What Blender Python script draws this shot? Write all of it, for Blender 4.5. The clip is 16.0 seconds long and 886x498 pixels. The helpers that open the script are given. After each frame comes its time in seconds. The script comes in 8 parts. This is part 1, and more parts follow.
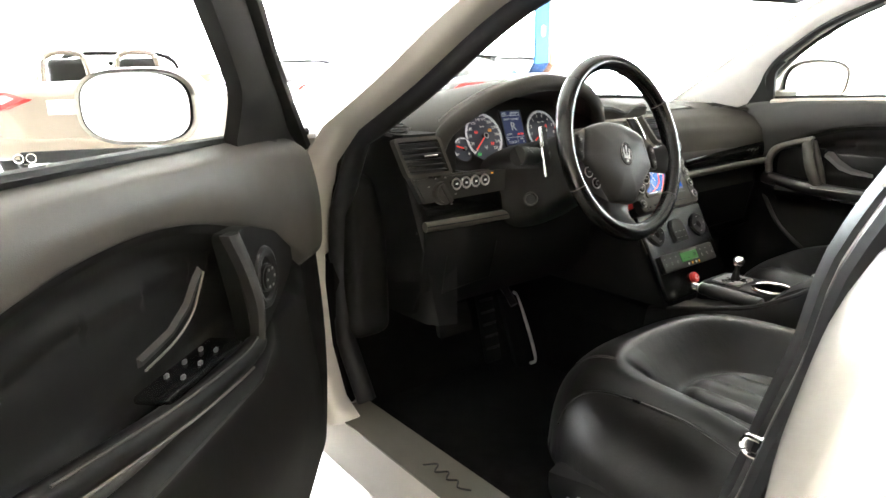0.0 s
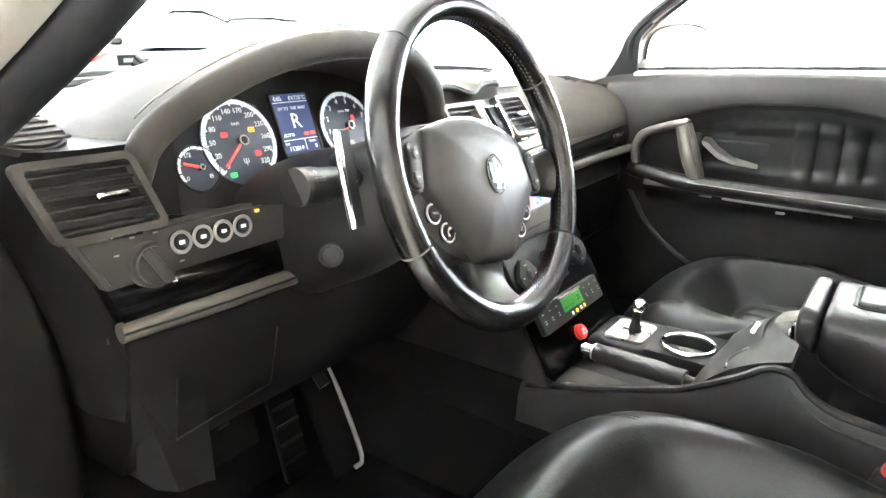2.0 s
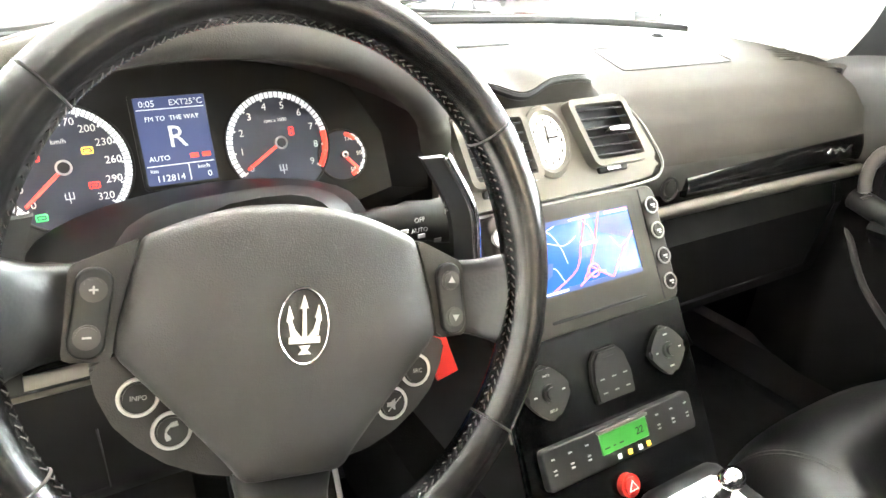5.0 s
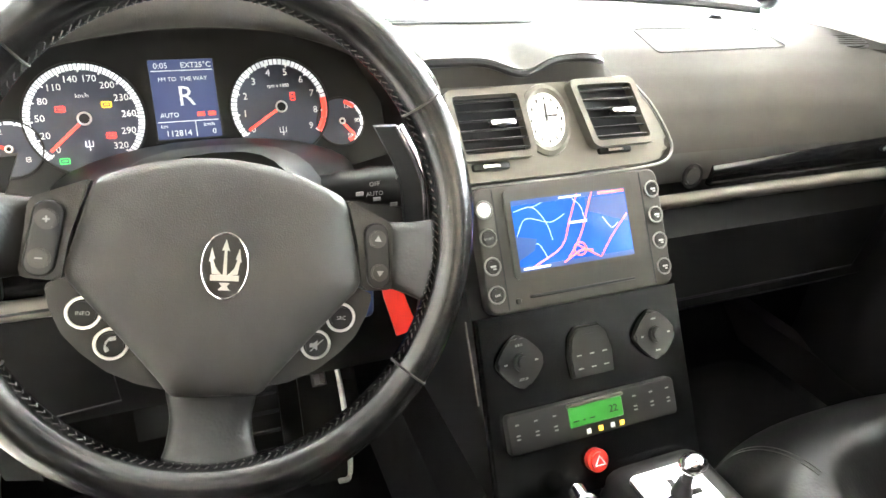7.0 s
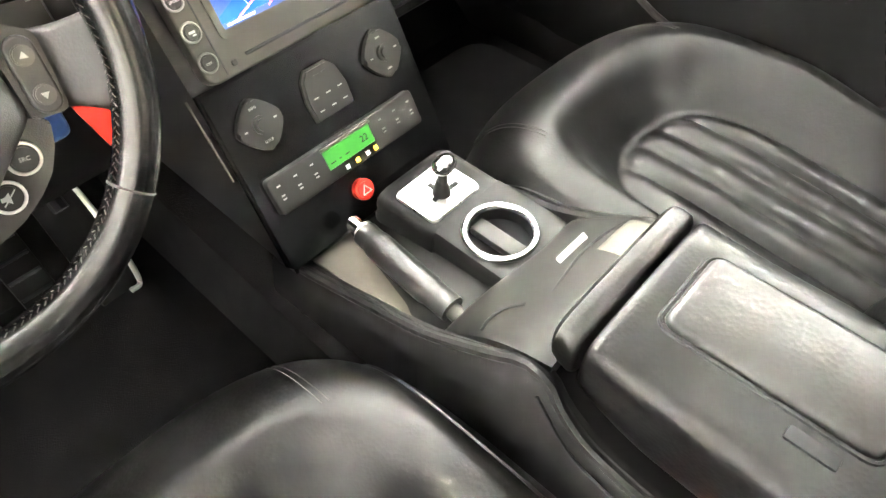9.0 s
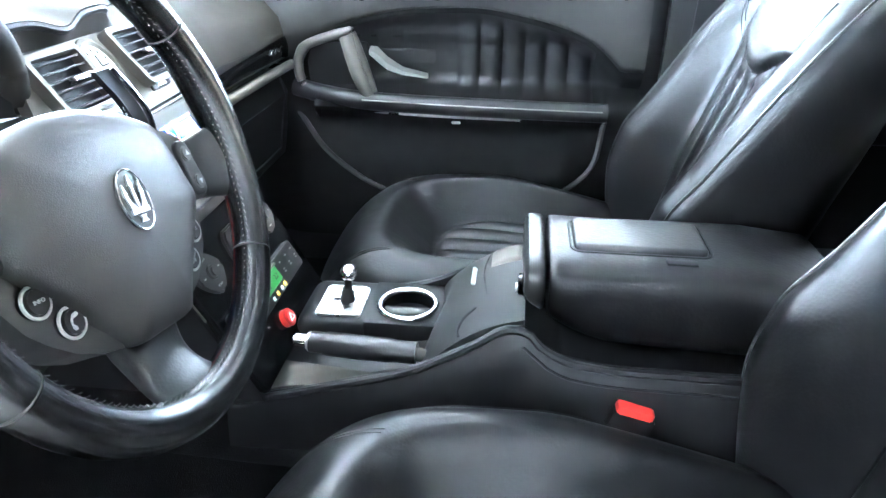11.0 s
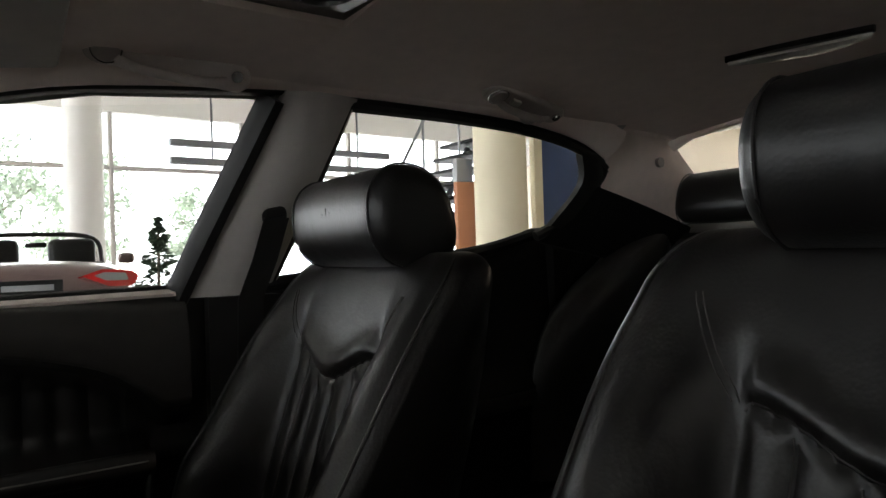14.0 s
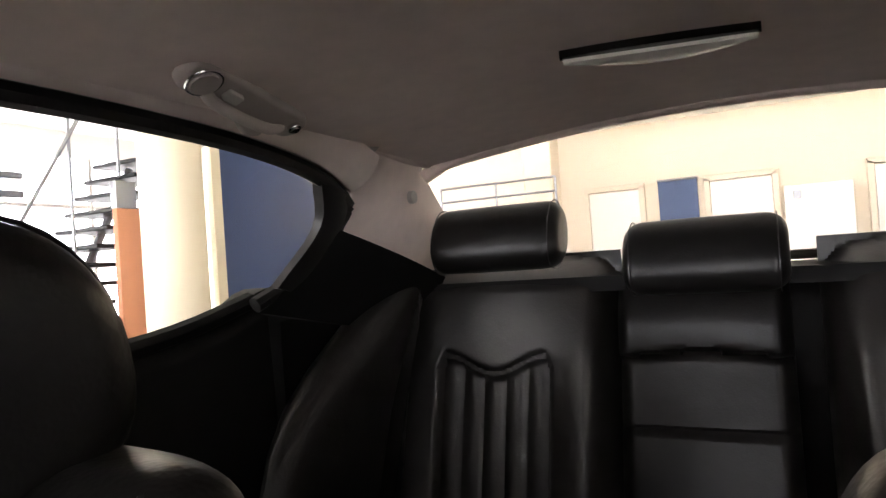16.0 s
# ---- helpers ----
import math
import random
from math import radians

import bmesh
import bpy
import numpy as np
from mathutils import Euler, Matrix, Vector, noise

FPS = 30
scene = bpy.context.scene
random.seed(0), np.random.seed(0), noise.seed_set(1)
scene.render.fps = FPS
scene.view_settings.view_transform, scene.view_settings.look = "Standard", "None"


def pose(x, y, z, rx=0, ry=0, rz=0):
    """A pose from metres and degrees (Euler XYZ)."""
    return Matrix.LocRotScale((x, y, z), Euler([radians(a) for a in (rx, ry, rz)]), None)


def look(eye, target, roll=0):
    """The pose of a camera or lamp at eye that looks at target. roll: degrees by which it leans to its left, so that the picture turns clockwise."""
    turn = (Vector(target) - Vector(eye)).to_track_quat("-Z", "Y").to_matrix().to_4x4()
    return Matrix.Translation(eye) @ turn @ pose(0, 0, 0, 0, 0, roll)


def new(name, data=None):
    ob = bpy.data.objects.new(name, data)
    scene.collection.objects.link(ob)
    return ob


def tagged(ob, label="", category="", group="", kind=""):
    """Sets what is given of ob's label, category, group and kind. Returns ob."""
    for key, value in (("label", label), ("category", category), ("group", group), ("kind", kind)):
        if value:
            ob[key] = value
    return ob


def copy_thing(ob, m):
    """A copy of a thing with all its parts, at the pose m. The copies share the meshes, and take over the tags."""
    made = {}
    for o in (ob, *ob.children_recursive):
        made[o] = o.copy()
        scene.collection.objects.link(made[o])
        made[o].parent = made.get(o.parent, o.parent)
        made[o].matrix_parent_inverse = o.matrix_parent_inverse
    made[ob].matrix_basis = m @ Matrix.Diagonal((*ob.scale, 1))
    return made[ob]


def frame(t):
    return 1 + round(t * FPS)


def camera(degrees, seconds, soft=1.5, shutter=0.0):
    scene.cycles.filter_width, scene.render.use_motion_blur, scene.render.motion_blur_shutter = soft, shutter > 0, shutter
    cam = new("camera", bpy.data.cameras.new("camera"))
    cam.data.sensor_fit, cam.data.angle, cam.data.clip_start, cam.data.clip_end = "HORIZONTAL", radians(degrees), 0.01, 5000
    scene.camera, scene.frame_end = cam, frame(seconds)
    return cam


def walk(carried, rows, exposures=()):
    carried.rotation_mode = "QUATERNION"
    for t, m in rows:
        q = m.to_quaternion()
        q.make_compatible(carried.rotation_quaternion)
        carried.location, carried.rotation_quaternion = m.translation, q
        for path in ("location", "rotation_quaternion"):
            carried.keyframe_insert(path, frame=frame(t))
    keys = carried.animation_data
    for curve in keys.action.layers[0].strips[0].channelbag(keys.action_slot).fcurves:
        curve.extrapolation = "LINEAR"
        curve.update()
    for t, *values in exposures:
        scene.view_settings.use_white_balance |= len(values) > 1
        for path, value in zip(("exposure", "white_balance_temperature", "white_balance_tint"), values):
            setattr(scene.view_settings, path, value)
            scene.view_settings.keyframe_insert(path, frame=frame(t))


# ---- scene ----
cam = camera(68.13, 16.0, soft=1.5, shutter=0.0)
PATH = [
    (0, (-1.3628, -0.7359, 1.0776), (-0.7673, 0.0252, 0.8205), -0.97),
    (0.5, (-1.2771, -0.6454, 1.0695), (-0.6468, 0.0839, 0.8033), -0.77),
    (1, (-1.1537, -0.5364, 1.0621), (-0.4485, 0.1186, 0.7908), -0.55),
    (1.5, (-1.0353, -0.4294, 1.0467), (-0.2853, 0.1740, 0.7760), -0.63),
    (2, (-0.9198, -0.3459, 1.0612), (-0.1521, 0.2191, 0.7590), -0.28),
    (2.5, (-0.8221, -0.2987, 1.0663), (-0.0549, 0.2494, 0.7332), 0.15),
    (3, (-0.7341, -0.2481, 1.0869), (-0.0083, 0.2961, 0.6660), 0.66),
    (3.5, (-0.6303, -0.2315, 1.1153), (0.0800, 0.3307, 0.6917), 0.39),
    (4, (-0.5515, -0.2440, 1.1147), (0.0789, 0.4069, 0.6917), 0.71),
    (4.2, (-0.5270, -0.2527, 1.1141), (0.0673, 0.4318, 0.6918), 0.89),
    (6.5, (-0.3810, -0.3644, 1.1243), (-0.0284, 0.4788, 0.7185), 2.06),
    (7, (-0.3675, -0.3742, 1.1271), (-0.0288, 0.4515, 0.6760), 2.18),
    (7.5, (-0.3426, -0.3798, 1.1335), (-0.0270, 0.3739, 0.5570), 2.73),
    (8, (-0.3249, -0.3806, 1.1320), (-0.0299, 0.2700, 0.4322), 2.72),
    (8.5, (-0.3153, -0.3817, 1.1430), (0.0492, 0.1275, 0.3634), 1.67),
    (10.8, (-0.6559, -0.2511, 1.1091), (0.1848, -0.1524, 0.5766), 0.41),
    (11, (-0.7203, -0.2377, 1.0964), (0.1647, -0.1403, 0.6411), 0.37),
    (11.5, (-0.8617, -0.2347, 1.0740), (0.0957, -0.1542, 0.7968), -0.29),
    (12, (-0.9220, -0.2003, 1.0519), (0.0540, -0.2414, 0.8380), -0.33),
    (12.5, (-0.8618, -0.1628, 1.0479), (0.1037, -0.3351, 0.8527), -0.41),
    (13, (-0.7271, -0.1357, 1.0547), (0.2146, -0.4621, 0.9729), -0.87),
    (13.5, (-0.6180, -0.1516, 1.0511), (0.2707, -0.6099, 1.0403), -1.26),
    (14, (-0.4970, -0.2009, 1.0549), (0.3182, -0.7801, 1.0586), -1.77),
    (14.5, (-0.4025, -0.2656, 1.0681), (0.3584, -0.9147, 1.0717), -1.81),
    (15, (-0.2583, -0.3458, 1.0659), (0.4461, -1.0556, 1.0859), -3.03),
    (15.5, (-0.1512, -0.4279, 1.0811), (0.4406, -1.2344, 1.0976), -3.64),
    (16, (-0.0824, -0.5011, 1.1384), (0.3699, -1.3931, 1.1552), -4.01),
]
EXPOSURES = [(0, 3.3, 6500, 10), (0.7, 3.9, 6450, 10), (1.5, 4.65, 6200, 10), (2.5, 4.95, 6100, 10), (3.3, 5.2, 6300, 10), (4.2, 5.2, 6450, 10), (7, 4.95, 6350, 10), (8, 5.7, 6600, 12),
             (8.7, 5.8, 6700, 12), (10.8, 5.0, 5000, 8), (11.5, 4.85, 5150, 8), (12.3, 3.3, 5450, 8), (12.5, 2.7, 5600, 8), (13.2, 0.85, 6400, 10),
             (13.6, 0.15, 6500, 12), (14.0, 0.0, 6600, 13), (14.5, 0.35, 6700, 15), (15.2, 1.15, 6800, 19), (16, 1.45, 6800, 21)]
walk(cam, [(t, look(e, g, r)) for t, e, g, r in PATH], EXPOSURES)

# ---- world, daylight and exposure ----
world = bpy.data.worlds.new("sky")
scene.world = world
world.use_nodes = True
wn = world.node_tree.nodes
sky = wn.new("ShaderNodeTexSky")
sky.sky_type = 'NISHITA'
sky.sun_disc = False
sky.sun_elevation, sky.sun_rotation = radians(48), radians(65)
wn["Background"].inputs["Strength"].default_value = 0.12
world.node_tree.links.new(sky.outputs[0], wn["Background"].inputs["Color"])
sun = new("sun", bpy.data.lights.new("sun", 'SUN'))
sun.data.energy, sun.data.angle, sun.data.color = 2.5, radians(0.6), (1.0, 0.96, 0.9)
sun.matrix_basis = look((9, 5, 12), (0, 0, 0))


# ---- materials ----
def material(name, color, rough=0.5, metal=0.0, scale=30.0, vary=0.12, bump=0.0, bump_scale=400.0, rough_vary=0.08,
             coat=0.0, cell=False, stain=1.5, emit=0.0, spec=0.5, object_vary=0.0, crease=0.0, crease_scale=16.0):
    m = bpy.data.materials.new(name)
    m.use_nodes = True
    nt = m.node_tree
    b = nt.nodes["Principled BSDF"]
    co = nt.nodes.new("ShaderNodeTexCoord")
    fine = nt.nodes.new("ShaderNodeTexNoise")
    fine.inputs["Scale"].default_value, fine.inputs["Detail"].default_value = scale, 6
    wide = nt.nodes.new("ShaderNodeTexNoise")
    wide.inputs["Scale"].default_value, wide.inputs["Detail"].default_value = stain, 3
    for n in (fine, wide):
        nt.links.new(co.outputs["Object"], n.inputs["Vector"])
    add = nt.nodes.new("ShaderNodeMath")
    add.operation = 'ADD'
    nt.links.new(fine.outputs["Fac"], add.inputs[0])
    nt.links.new(wide.outputs["Fac"], add.inputs[1])
    ramp = nt.nodes.new("ShaderNodeMapRange")
    ramp.inputs["From Min"].default_value, ramp.inputs["From Max"].default_value = 0.6, 1.4
    nt.links.new(add.outputs[0], ramp.inputs["Value"])
    mix = nt.nodes.new("ShaderNodeMix")
    mix.data_type = 'RGBA'
    mix.inputs["A"].default_value = (*[c * (1 - vary) for c in color], 1)
    mix.inputs["B"].default_value = (*[min(1, c * (1 + vary)) for c in color], 1)
    nt.links.new(ramp.outputs[0], mix.inputs["Factor"])
    tint = mix.outputs["Result"]
    if object_vary:
        info = nt.nodes.new("ShaderNodeObjectInfo")
        hsv = nt.nodes.new("ShaderNodeHueSaturation")
        mr = nt.nodes.new("ShaderNodeMapRange")
        mr.inputs["To Min"].default_value, mr.inputs["To Max"].default_value = 1 - object_vary, 1 + object_vary
        nt.links.new(info.outputs["Random"], mr.inputs["Value"])
        nt.links.new(mr.outputs[0], hsv.inputs["Value"])
        nt.links.new(tint, hsv.inputs["Color"])
        tint = hsv.outputs[0]
    nt.links.new(tint, b.inputs["Base Color"])
    rr = nt.nodes.new("ShaderNodeMapRange")
    rr.inputs["To Min"].default_value, rr.inputs["To Max"].default_value = max(0.02, rough - rough_vary), min(1, rough + rough_vary)
    nt.links.new(wide.outputs["Fac"], rr.inputs["Value"])
    nt.links.new(rr.outputs[0], b.inputs["Roughness"])
    b.inputs["Metallic"].default_value = metal
    b.inputs["Coat Weight"].default_value = coat
    b.inputs["Coat Roughness"].default_value = 0.06
    b.inputs["Specular IOR Level"].default_value = spec
    if bump:
        tex = nt.nodes.new("ShaderNodeTexVoronoi" if cell else "ShaderNodeTexNoise")
        tex.inputs["Scale"].default_value = bump_scale
        nt.links.new(co.outputs["Object"], tex.inputs["Vector"])
        bp = nt.nodes.new("ShaderNodeBump")
        bp.inputs["Strength"].default_value, bp.inputs["Distance"].default_value = bump, 0.001
        nt.links.new(tex.outputs[0], bp.inputs["Height"])
        nt.links.new(bp.outputs[0], b.inputs["Normal"])
        if crease:
            soft_fold = nt.nodes.new("ShaderNodeTexNoise")
            soft_fold.inputs["Scale"].default_value, soft_fold.inputs["Detail"].default_value = crease_scale, 2
            soft_fold.inputs["Distortion"].default_value = 0.6
            nt.links.new(co.outputs["Object"], soft_fold.inputs["Vector"])
            fold = nt.nodes.new("ShaderNodeBump")
            fold.inputs["Strength"].default_value, fold.inputs["Distance"].default_value = crease, 0.01
            nt.links.new(soft_fold.outputs[0], fold.inputs["Height"])
            nt.links.new(fold.outputs[0], bp.inputs["Normal"])
    if emit:
        b.inputs["Emission Color"].default_value = (*color, 1)
        b.inputs["Emission Strength"].default_value = emit
    return m


def glass_material(name, tint, rough=0.0, ior=1.02):
    m = bpy.data.materials.new(name)
    m.use_nodes = True
    nt = m.node_tree
    nt.nodes.remove(nt.nodes["Principled BSDF"])
    clear = nt.nodes.new("ShaderNodeBsdfTransparent")
    clear.inputs["Color"].default_value = (*tint, 1)
    gloss = nt.nodes.new("ShaderNodeBsdfGlossy")
    gloss.inputs["Roughness"].default_value = rough
    edge = nt.nodes.new("ShaderNodeLayerWeight")
    edge.inputs["Blend"].default_value = 0.5
    power = nt.nodes.new("ShaderNodeMath")
    power.operation = 'POWER'
    power.inputs[1].default_value = 4.0
    nt.links.new(edge.outputs["Facing"], power.inputs[0])
    fres = nt.nodes.new("ShaderNodeMath")
    fres.operation = 'MULTIPLY_ADD'
    fres.inputs[1].default_value, fres.inputs[2].default_value = 0.35, 0.03
    nt.links.new(power.outputs[0], fres.inputs[0])
    mixer = nt.nodes.new("ShaderNodeMixShader")
    nt.links.new(fres.outputs[0], mixer.inputs[0])
    nt.links.new(clear.outputs[0], mixer.inputs[1])
    nt.links.new(gloss.outputs[0], mixer.inputs[2])
    nt.links.new(mixer.outputs[0], nt.nodes["Material Output"].inputs["Surface"])
    return m


LEATHER = material("black_leather", (0.0064, 0.0060, 0.0055), 0.34, bump=0.14, bump_scale=260, cell=True, vary=0.25, rough_vary=0.06, stain=6, spec=0.285, crease=0.12)
RIM_LEATHER = material("polished_rim_leather", (0.0075, 0.0070, 0.0064), 0.25, bump=0.06, bump_scale=500, vary=0.2, rough_vary=0.05, stain=20, spec=0.5)
SPOKE = material("satin_spoke_leather", (0.011, 0.0104, 0.0096), 0.36, bump=0.12, bump_scale=420, cell=True, vary=0.12, rough_vary=0.06, stain=12, spec=0.36)
# Paler leather for worn pieces, and for light falling on the rear bench.
LEATHER_WORN_LIT = material("worn_and_lit_black_leather", (0.016, 0.0148, 0.0134), 0.32, bump=0.16, bump_scale=240, cell=True, vary=0.35, rough_vary=0.07, stain=14, spec=0.46, crease=0.10)
DASH_SKIN = material("charcoal_dash_skin", (0.047, 0.043, 0.037), 0.66, bump=0.15, bump_scale=900, cell=True, vary=0.15, stain=4, spec=0.10)
SOFT_BLACK = material("soft_black_plastic", (0.014, 0.0133, 0.0125), 0.45, bump=0.06, bump_scale=900, vary=0.15, stain=5, spec=0.25)
HUB_SKIN = material("dark_grey_hub_skin", (0.034, 0.0315, 0.0285), 0.46, bump=0.14, bump_scale=1100, cell=True, vary=0.15, stain=8, spec=0.26)
DARK_TRIM = material("dark_grey_trim", (0.042, 0.039, 0.036), 0.42, bump=0.06, bump_scale=900, vary=0.15, stain=5, spec=0.3)
# Black lower trim; also used for the shaded dash end.
FOOTWELL = material("matt_black_trim_and_shade", (0.007, 0.0067, 0.0064), 0.6, bump=0.2, bump_scale=1200, vary=0.2, stain=5, spec=0.1)
# Lit and shaded copies of one door-top skin; the dark also serves the pull.
DOOR_TOP_LIT = material("brown_grey_door_top_lit", (0.050, 0.045, 0.038), 0.5, bump=0.12, bump_scale=900, cell=True, vary=0.15, stain=4, spec=0.3)
DOOR_DARK = material("darker_door_top_and_pull", (0.026, 0.0240, 0.0215), 0.5, bump=0.12, bump_scale=900, cell=True, vary=0.15, stain=4, spec=0.25)
DOOR_SKIN = material("black_door_leather", (0.009, 0.0086, 0.0080), 0.5, bump=0.08, bump_scale=140, vary=0.25, stain=5, spec=0.10)
CARPET = material("black_carpet", (0.008, 0.0075, 0.0075), 0.95, bump=0.8, bump_scale=500, vary=0.4, spec=0.05)
RIM_THREAD = material("dark_grey_thread", (0.050, 0.047, 0.043), 0.8)
PIPING = material("satin_black_piping", (0.012, 0.0115, 0.011), 0.3, vary=0.2, stain=20, spec=0.5)
PANEL_BLACK = material("black_control_panel", (0.004, 0.004, 0.004), 0.22, vary=0.2, rough_vary=0.04, spec=0.18)
STACK_GREY = material("dark_key_plastic", (0.020, 0.019, 0.017), 0.5, bump=0.06, bump_scale=900, vary=0.15, stain=8, spec=0.2)
HEAD_GREY = material("warm_dark_unit_plastic", (0.040, 0.037, 0.031), 0.48, bump=0.06, bump_scale=900, vary=0.12, stain=6, spec=0.22)
KEY_RING = material("dull_chrome_ring", (0.20, 0.20, 0.19), 0.35, metal=1.0, vary=0.1, stain=30)
STITCH = material("grey_thread", (0.24, 0.23, 0.215), 0.8)
BEZEL = material("warm_grey_bezel", (0.115, 0.105, 0.087), 0.42, metal=0.2, vary=0.06, stain=5, spec=0.3)
PIANO = material("gloss_black", (0.006, 0.006, 0.006), 0.14, coat=0.0, vary=0.2, rough_vary=0.03)
CHROME = material("chrome", (0.78, 0.78, 0.78), 0.12, metal=1.0, vary=0.04, rough_vary=0.06, stain=20)
GRAB = material("taupe_moulded_plastic", (0.46, 0.40, 0.36), 0.6, bump=0.1, bump_scale=900, vary=0.08)
SATIN = material("satin_metal", (0.62, 0.61, 0.59), 0.3, metal=0.9, vary=0.06, stain=12)
HEADLINER = material("taupe_headliner", (0.82, 0.70, 0.64), 0.95, bump=0.5, bump_scale=1500, vary=0.08, stain=2)
PILLAR = material("light_grey_pillar_cloth", (0.46, 0.43, 0.40), 0.9, bump=0.4, bump_scale=1500, vary=0.08, stain=3)
PAINT = material("pearl_silver_paint", (0.47, 0.445, 0.405), 0.32, metal=0.35, coat=0.7, vary=0.03, rough_vary=0.03, stain=1)
RUBBER = material("black_rubber", (0.014, 0.014, 0.015), 0.5, vary=0.2, spec=0.2)
RED_PLASTIC = material("red_plastic", (0.62, 0.03, 0.02), 0.35, vary=0.1)
BLUE_PLASTIC = material("navy_fob", (0.02, 0.05, 0.16), 0.4, vary=0.1)
DIAL = material("blue_black_dial_face", (0.030, 0.034, 0.055), 0.4, vary=0.1)
DIM_MARK = material("pale_printed_symbol", (0.30, 0.30, 0.29), 0.5, vary=0.05)
WHITE_MARK = material("white_marking", (0.66, 0.66, 0.65), 0.5, emit=0.02, vary=0.03)
RED_MARK = material("red_lit_marking", (0.85, 0.05, 0.03), 0.5, emit=0.08, vary=0.03)
AMBER_MARK = material("amber_lit_marking", (0.9, 0.4, 0.03), 0.5, emit=0.1, vary=0.03)
GREEN_MARK = material("green_lit_marking", (0.05, 0.6, 0.12), 0.5, emit=0.08, vary=0.03)
LCD_BLUE = material("lit_blue_display", (0.040, 0.050, 0.105), 0.08, emit=0.05, vary=0.05, rough_vary=0.02)
LCD_GREEN = material("lit_green_display", (0.03, 0.20, 0.025), 0.3, emit=0.010, vary=0.05)
NAV_BLUE = material("lit_map_blue", (0.008, 0.058, 0.29), 0.10, emit=0.06, vary=0.12, scale=40, rough_vary=0.03)
NAV_WHITE = material("lit_map_white", (0.6, 0.7, 0.9), 0.3, emit=0.06)
NAV_RED = material("lit_map_red", (0.85, 0.12, 0.10), 0.3, emit=0.08)
NAV_DARK = material("lit_map_dark", (0.008, 0.03, 0.12), 0.3, emit=0.06)
MIRROR = material("mirror_glass", (0.9, 0.92, 0.95), 0.02, metal=1.0, vary=0.01, rough_vary=0.0)
GLASS = glass_material("car_window_glass", (0.95, 0.97, 0.96))
BRIGHT_METAL = material("bright_brushed_metal", (0.55, 0.54, 0.52), 0.40, metal=0.5, vary=0.05, stain=15)
SCALE_GREY = material("pale_grey_scale", (0.62, 0.64, 0.66), 0.5, vary=0.03, emit=0.03)
PULL_GREY = material("warm_grey_pull_leather", (0.090, 0.082, 0.070), 0.38, bump=0.06, bump_scale=900, cell=True, vary=0.15, stain=8)
LAMP_LENS = material("clear_lamp_lens", (0.75, 0.73, 0.66), 0.2, vary=0.05)
TAIL_RED = material("red_tail_lamp", (0.5, 0.02, 0.02), 0.12, coat=0.6, emit=0.04, vary=0.2)
FLOOR_TILE = material("pale_showroom_floor", (0.72, 0.69, 0.65), 0.22, vary=0.06, stain=0.4, scale=8)
WALL_WHITE = material("white_painted_wall", (0.80, 0.78, 0.74), 0.85, bump=0.15, bump_scale=80, vary=0.03, stain=0.6)
WALL_WARM = material("cream_painted_wall", (0.68, 0.61, 0.50), 0.85, bump=0.15, bump_scale=80, vary=0.03, stain=0.6)
COLUMN = material("yellow_cream_column", (0.80, 0.72, 0.53), 0.7, bump=0.1, bump_scale=80, vary=0.04, stain=0.8)
NAVY = material("navy_panel", (0.03, 0.06, 0.15), 0.5, vary=0.08)
BLUE_FLAG = material("blue_banner_cloth", (0.03, 0.14, 0.42), 0.8, vary=0.08)
ORANGE = material("terracotta_panel", (0.55, 0.24, 0.13), 0.7, vary=0.1)
STEEL = material("grey_steel", (0.33, 0.34, 0.36), 0.4, metal=0.7, vary=0.1)
LEAF = material("green_conifer_leaf", (0.17, 0.23, 0.16), 0.6, vary=0.4, object_vary=0.2)
TREE_LEAF = material("sunlit_tree_leaf", (0.62, 0.70, 0.58), 0.6, vary=0.15, scale=4, stain=1.2)
BARK = material("brown_bark", (0.30, 0.25, 0.20), 0.9, bump=0.5, bump_scale=60, vary=0.3)
POT = material("dark_pot", (0.05, 0.05, 0.055), 0.5)
TUBE_LIGHT = material("lit_tube", (1.0, 0.86, 0.62), 0.5, emit=9.0, vary=0.01)
DAYLIGHT = material("bright_outdoors", (0.93, 0.97, 1.0), 1.0, emit=5.0, vary=0.02)


# ---- building helpers ----
def thing(name, base=(0, 0, 0), label="", category="", group="", kind=""):
    ob = new(name)
    ob.empty_display_size = 0.05
    ob.location = base
    ob.matrix_basis = Matrix.Translation(base)
    return tagged(ob, label, category, group, kind)


def part(name, bm, mat, parent=None, label="", smooth=True, kind=""):
    me = bpy.data.meshes.new(name)
    bmesh.ops.recalc_face_normals(bm, faces=bm.faces)
    bm.to_mesh(me)
    bm.free()
    if smooth:
        me.shade_smooth()
        me.set_sharp_from_angle(angle=radians(40))
    me.materials.append(mat)
    ob = new(name, me)
    if parent is not None:
        ob.parent = parent
        if parent.type == 'EMPTY':
            ob.matrix_parent_inverse = Matrix.Translation(-parent.location)
    return tagged(ob, label, kind=kind)


def xform(bm, m):
    bmesh.ops.transform(bm, matrix=m, verts=bm.verts)
    return bm


def box(c, s, bevel=0.004, seg=2, m=None):
    bm = bmesh.new()
    bmesh.ops.create_cube(bm, size=1.0, matrix=Matrix.Diagonal((*s, 1)))
    b = min(bevel, min(s) * 0.49)
    if b > 0:
        bmesh.ops.bevel(bm, geom=list(bm.edges), offset=b, segments=seg, affect='EDGES', profile=0.5)
    xform(bm, (m if m else Matrix.Identity(4)) @ Matrix.Translation(c) if m is None else m @ Matrix.Translation(c))
    return bm


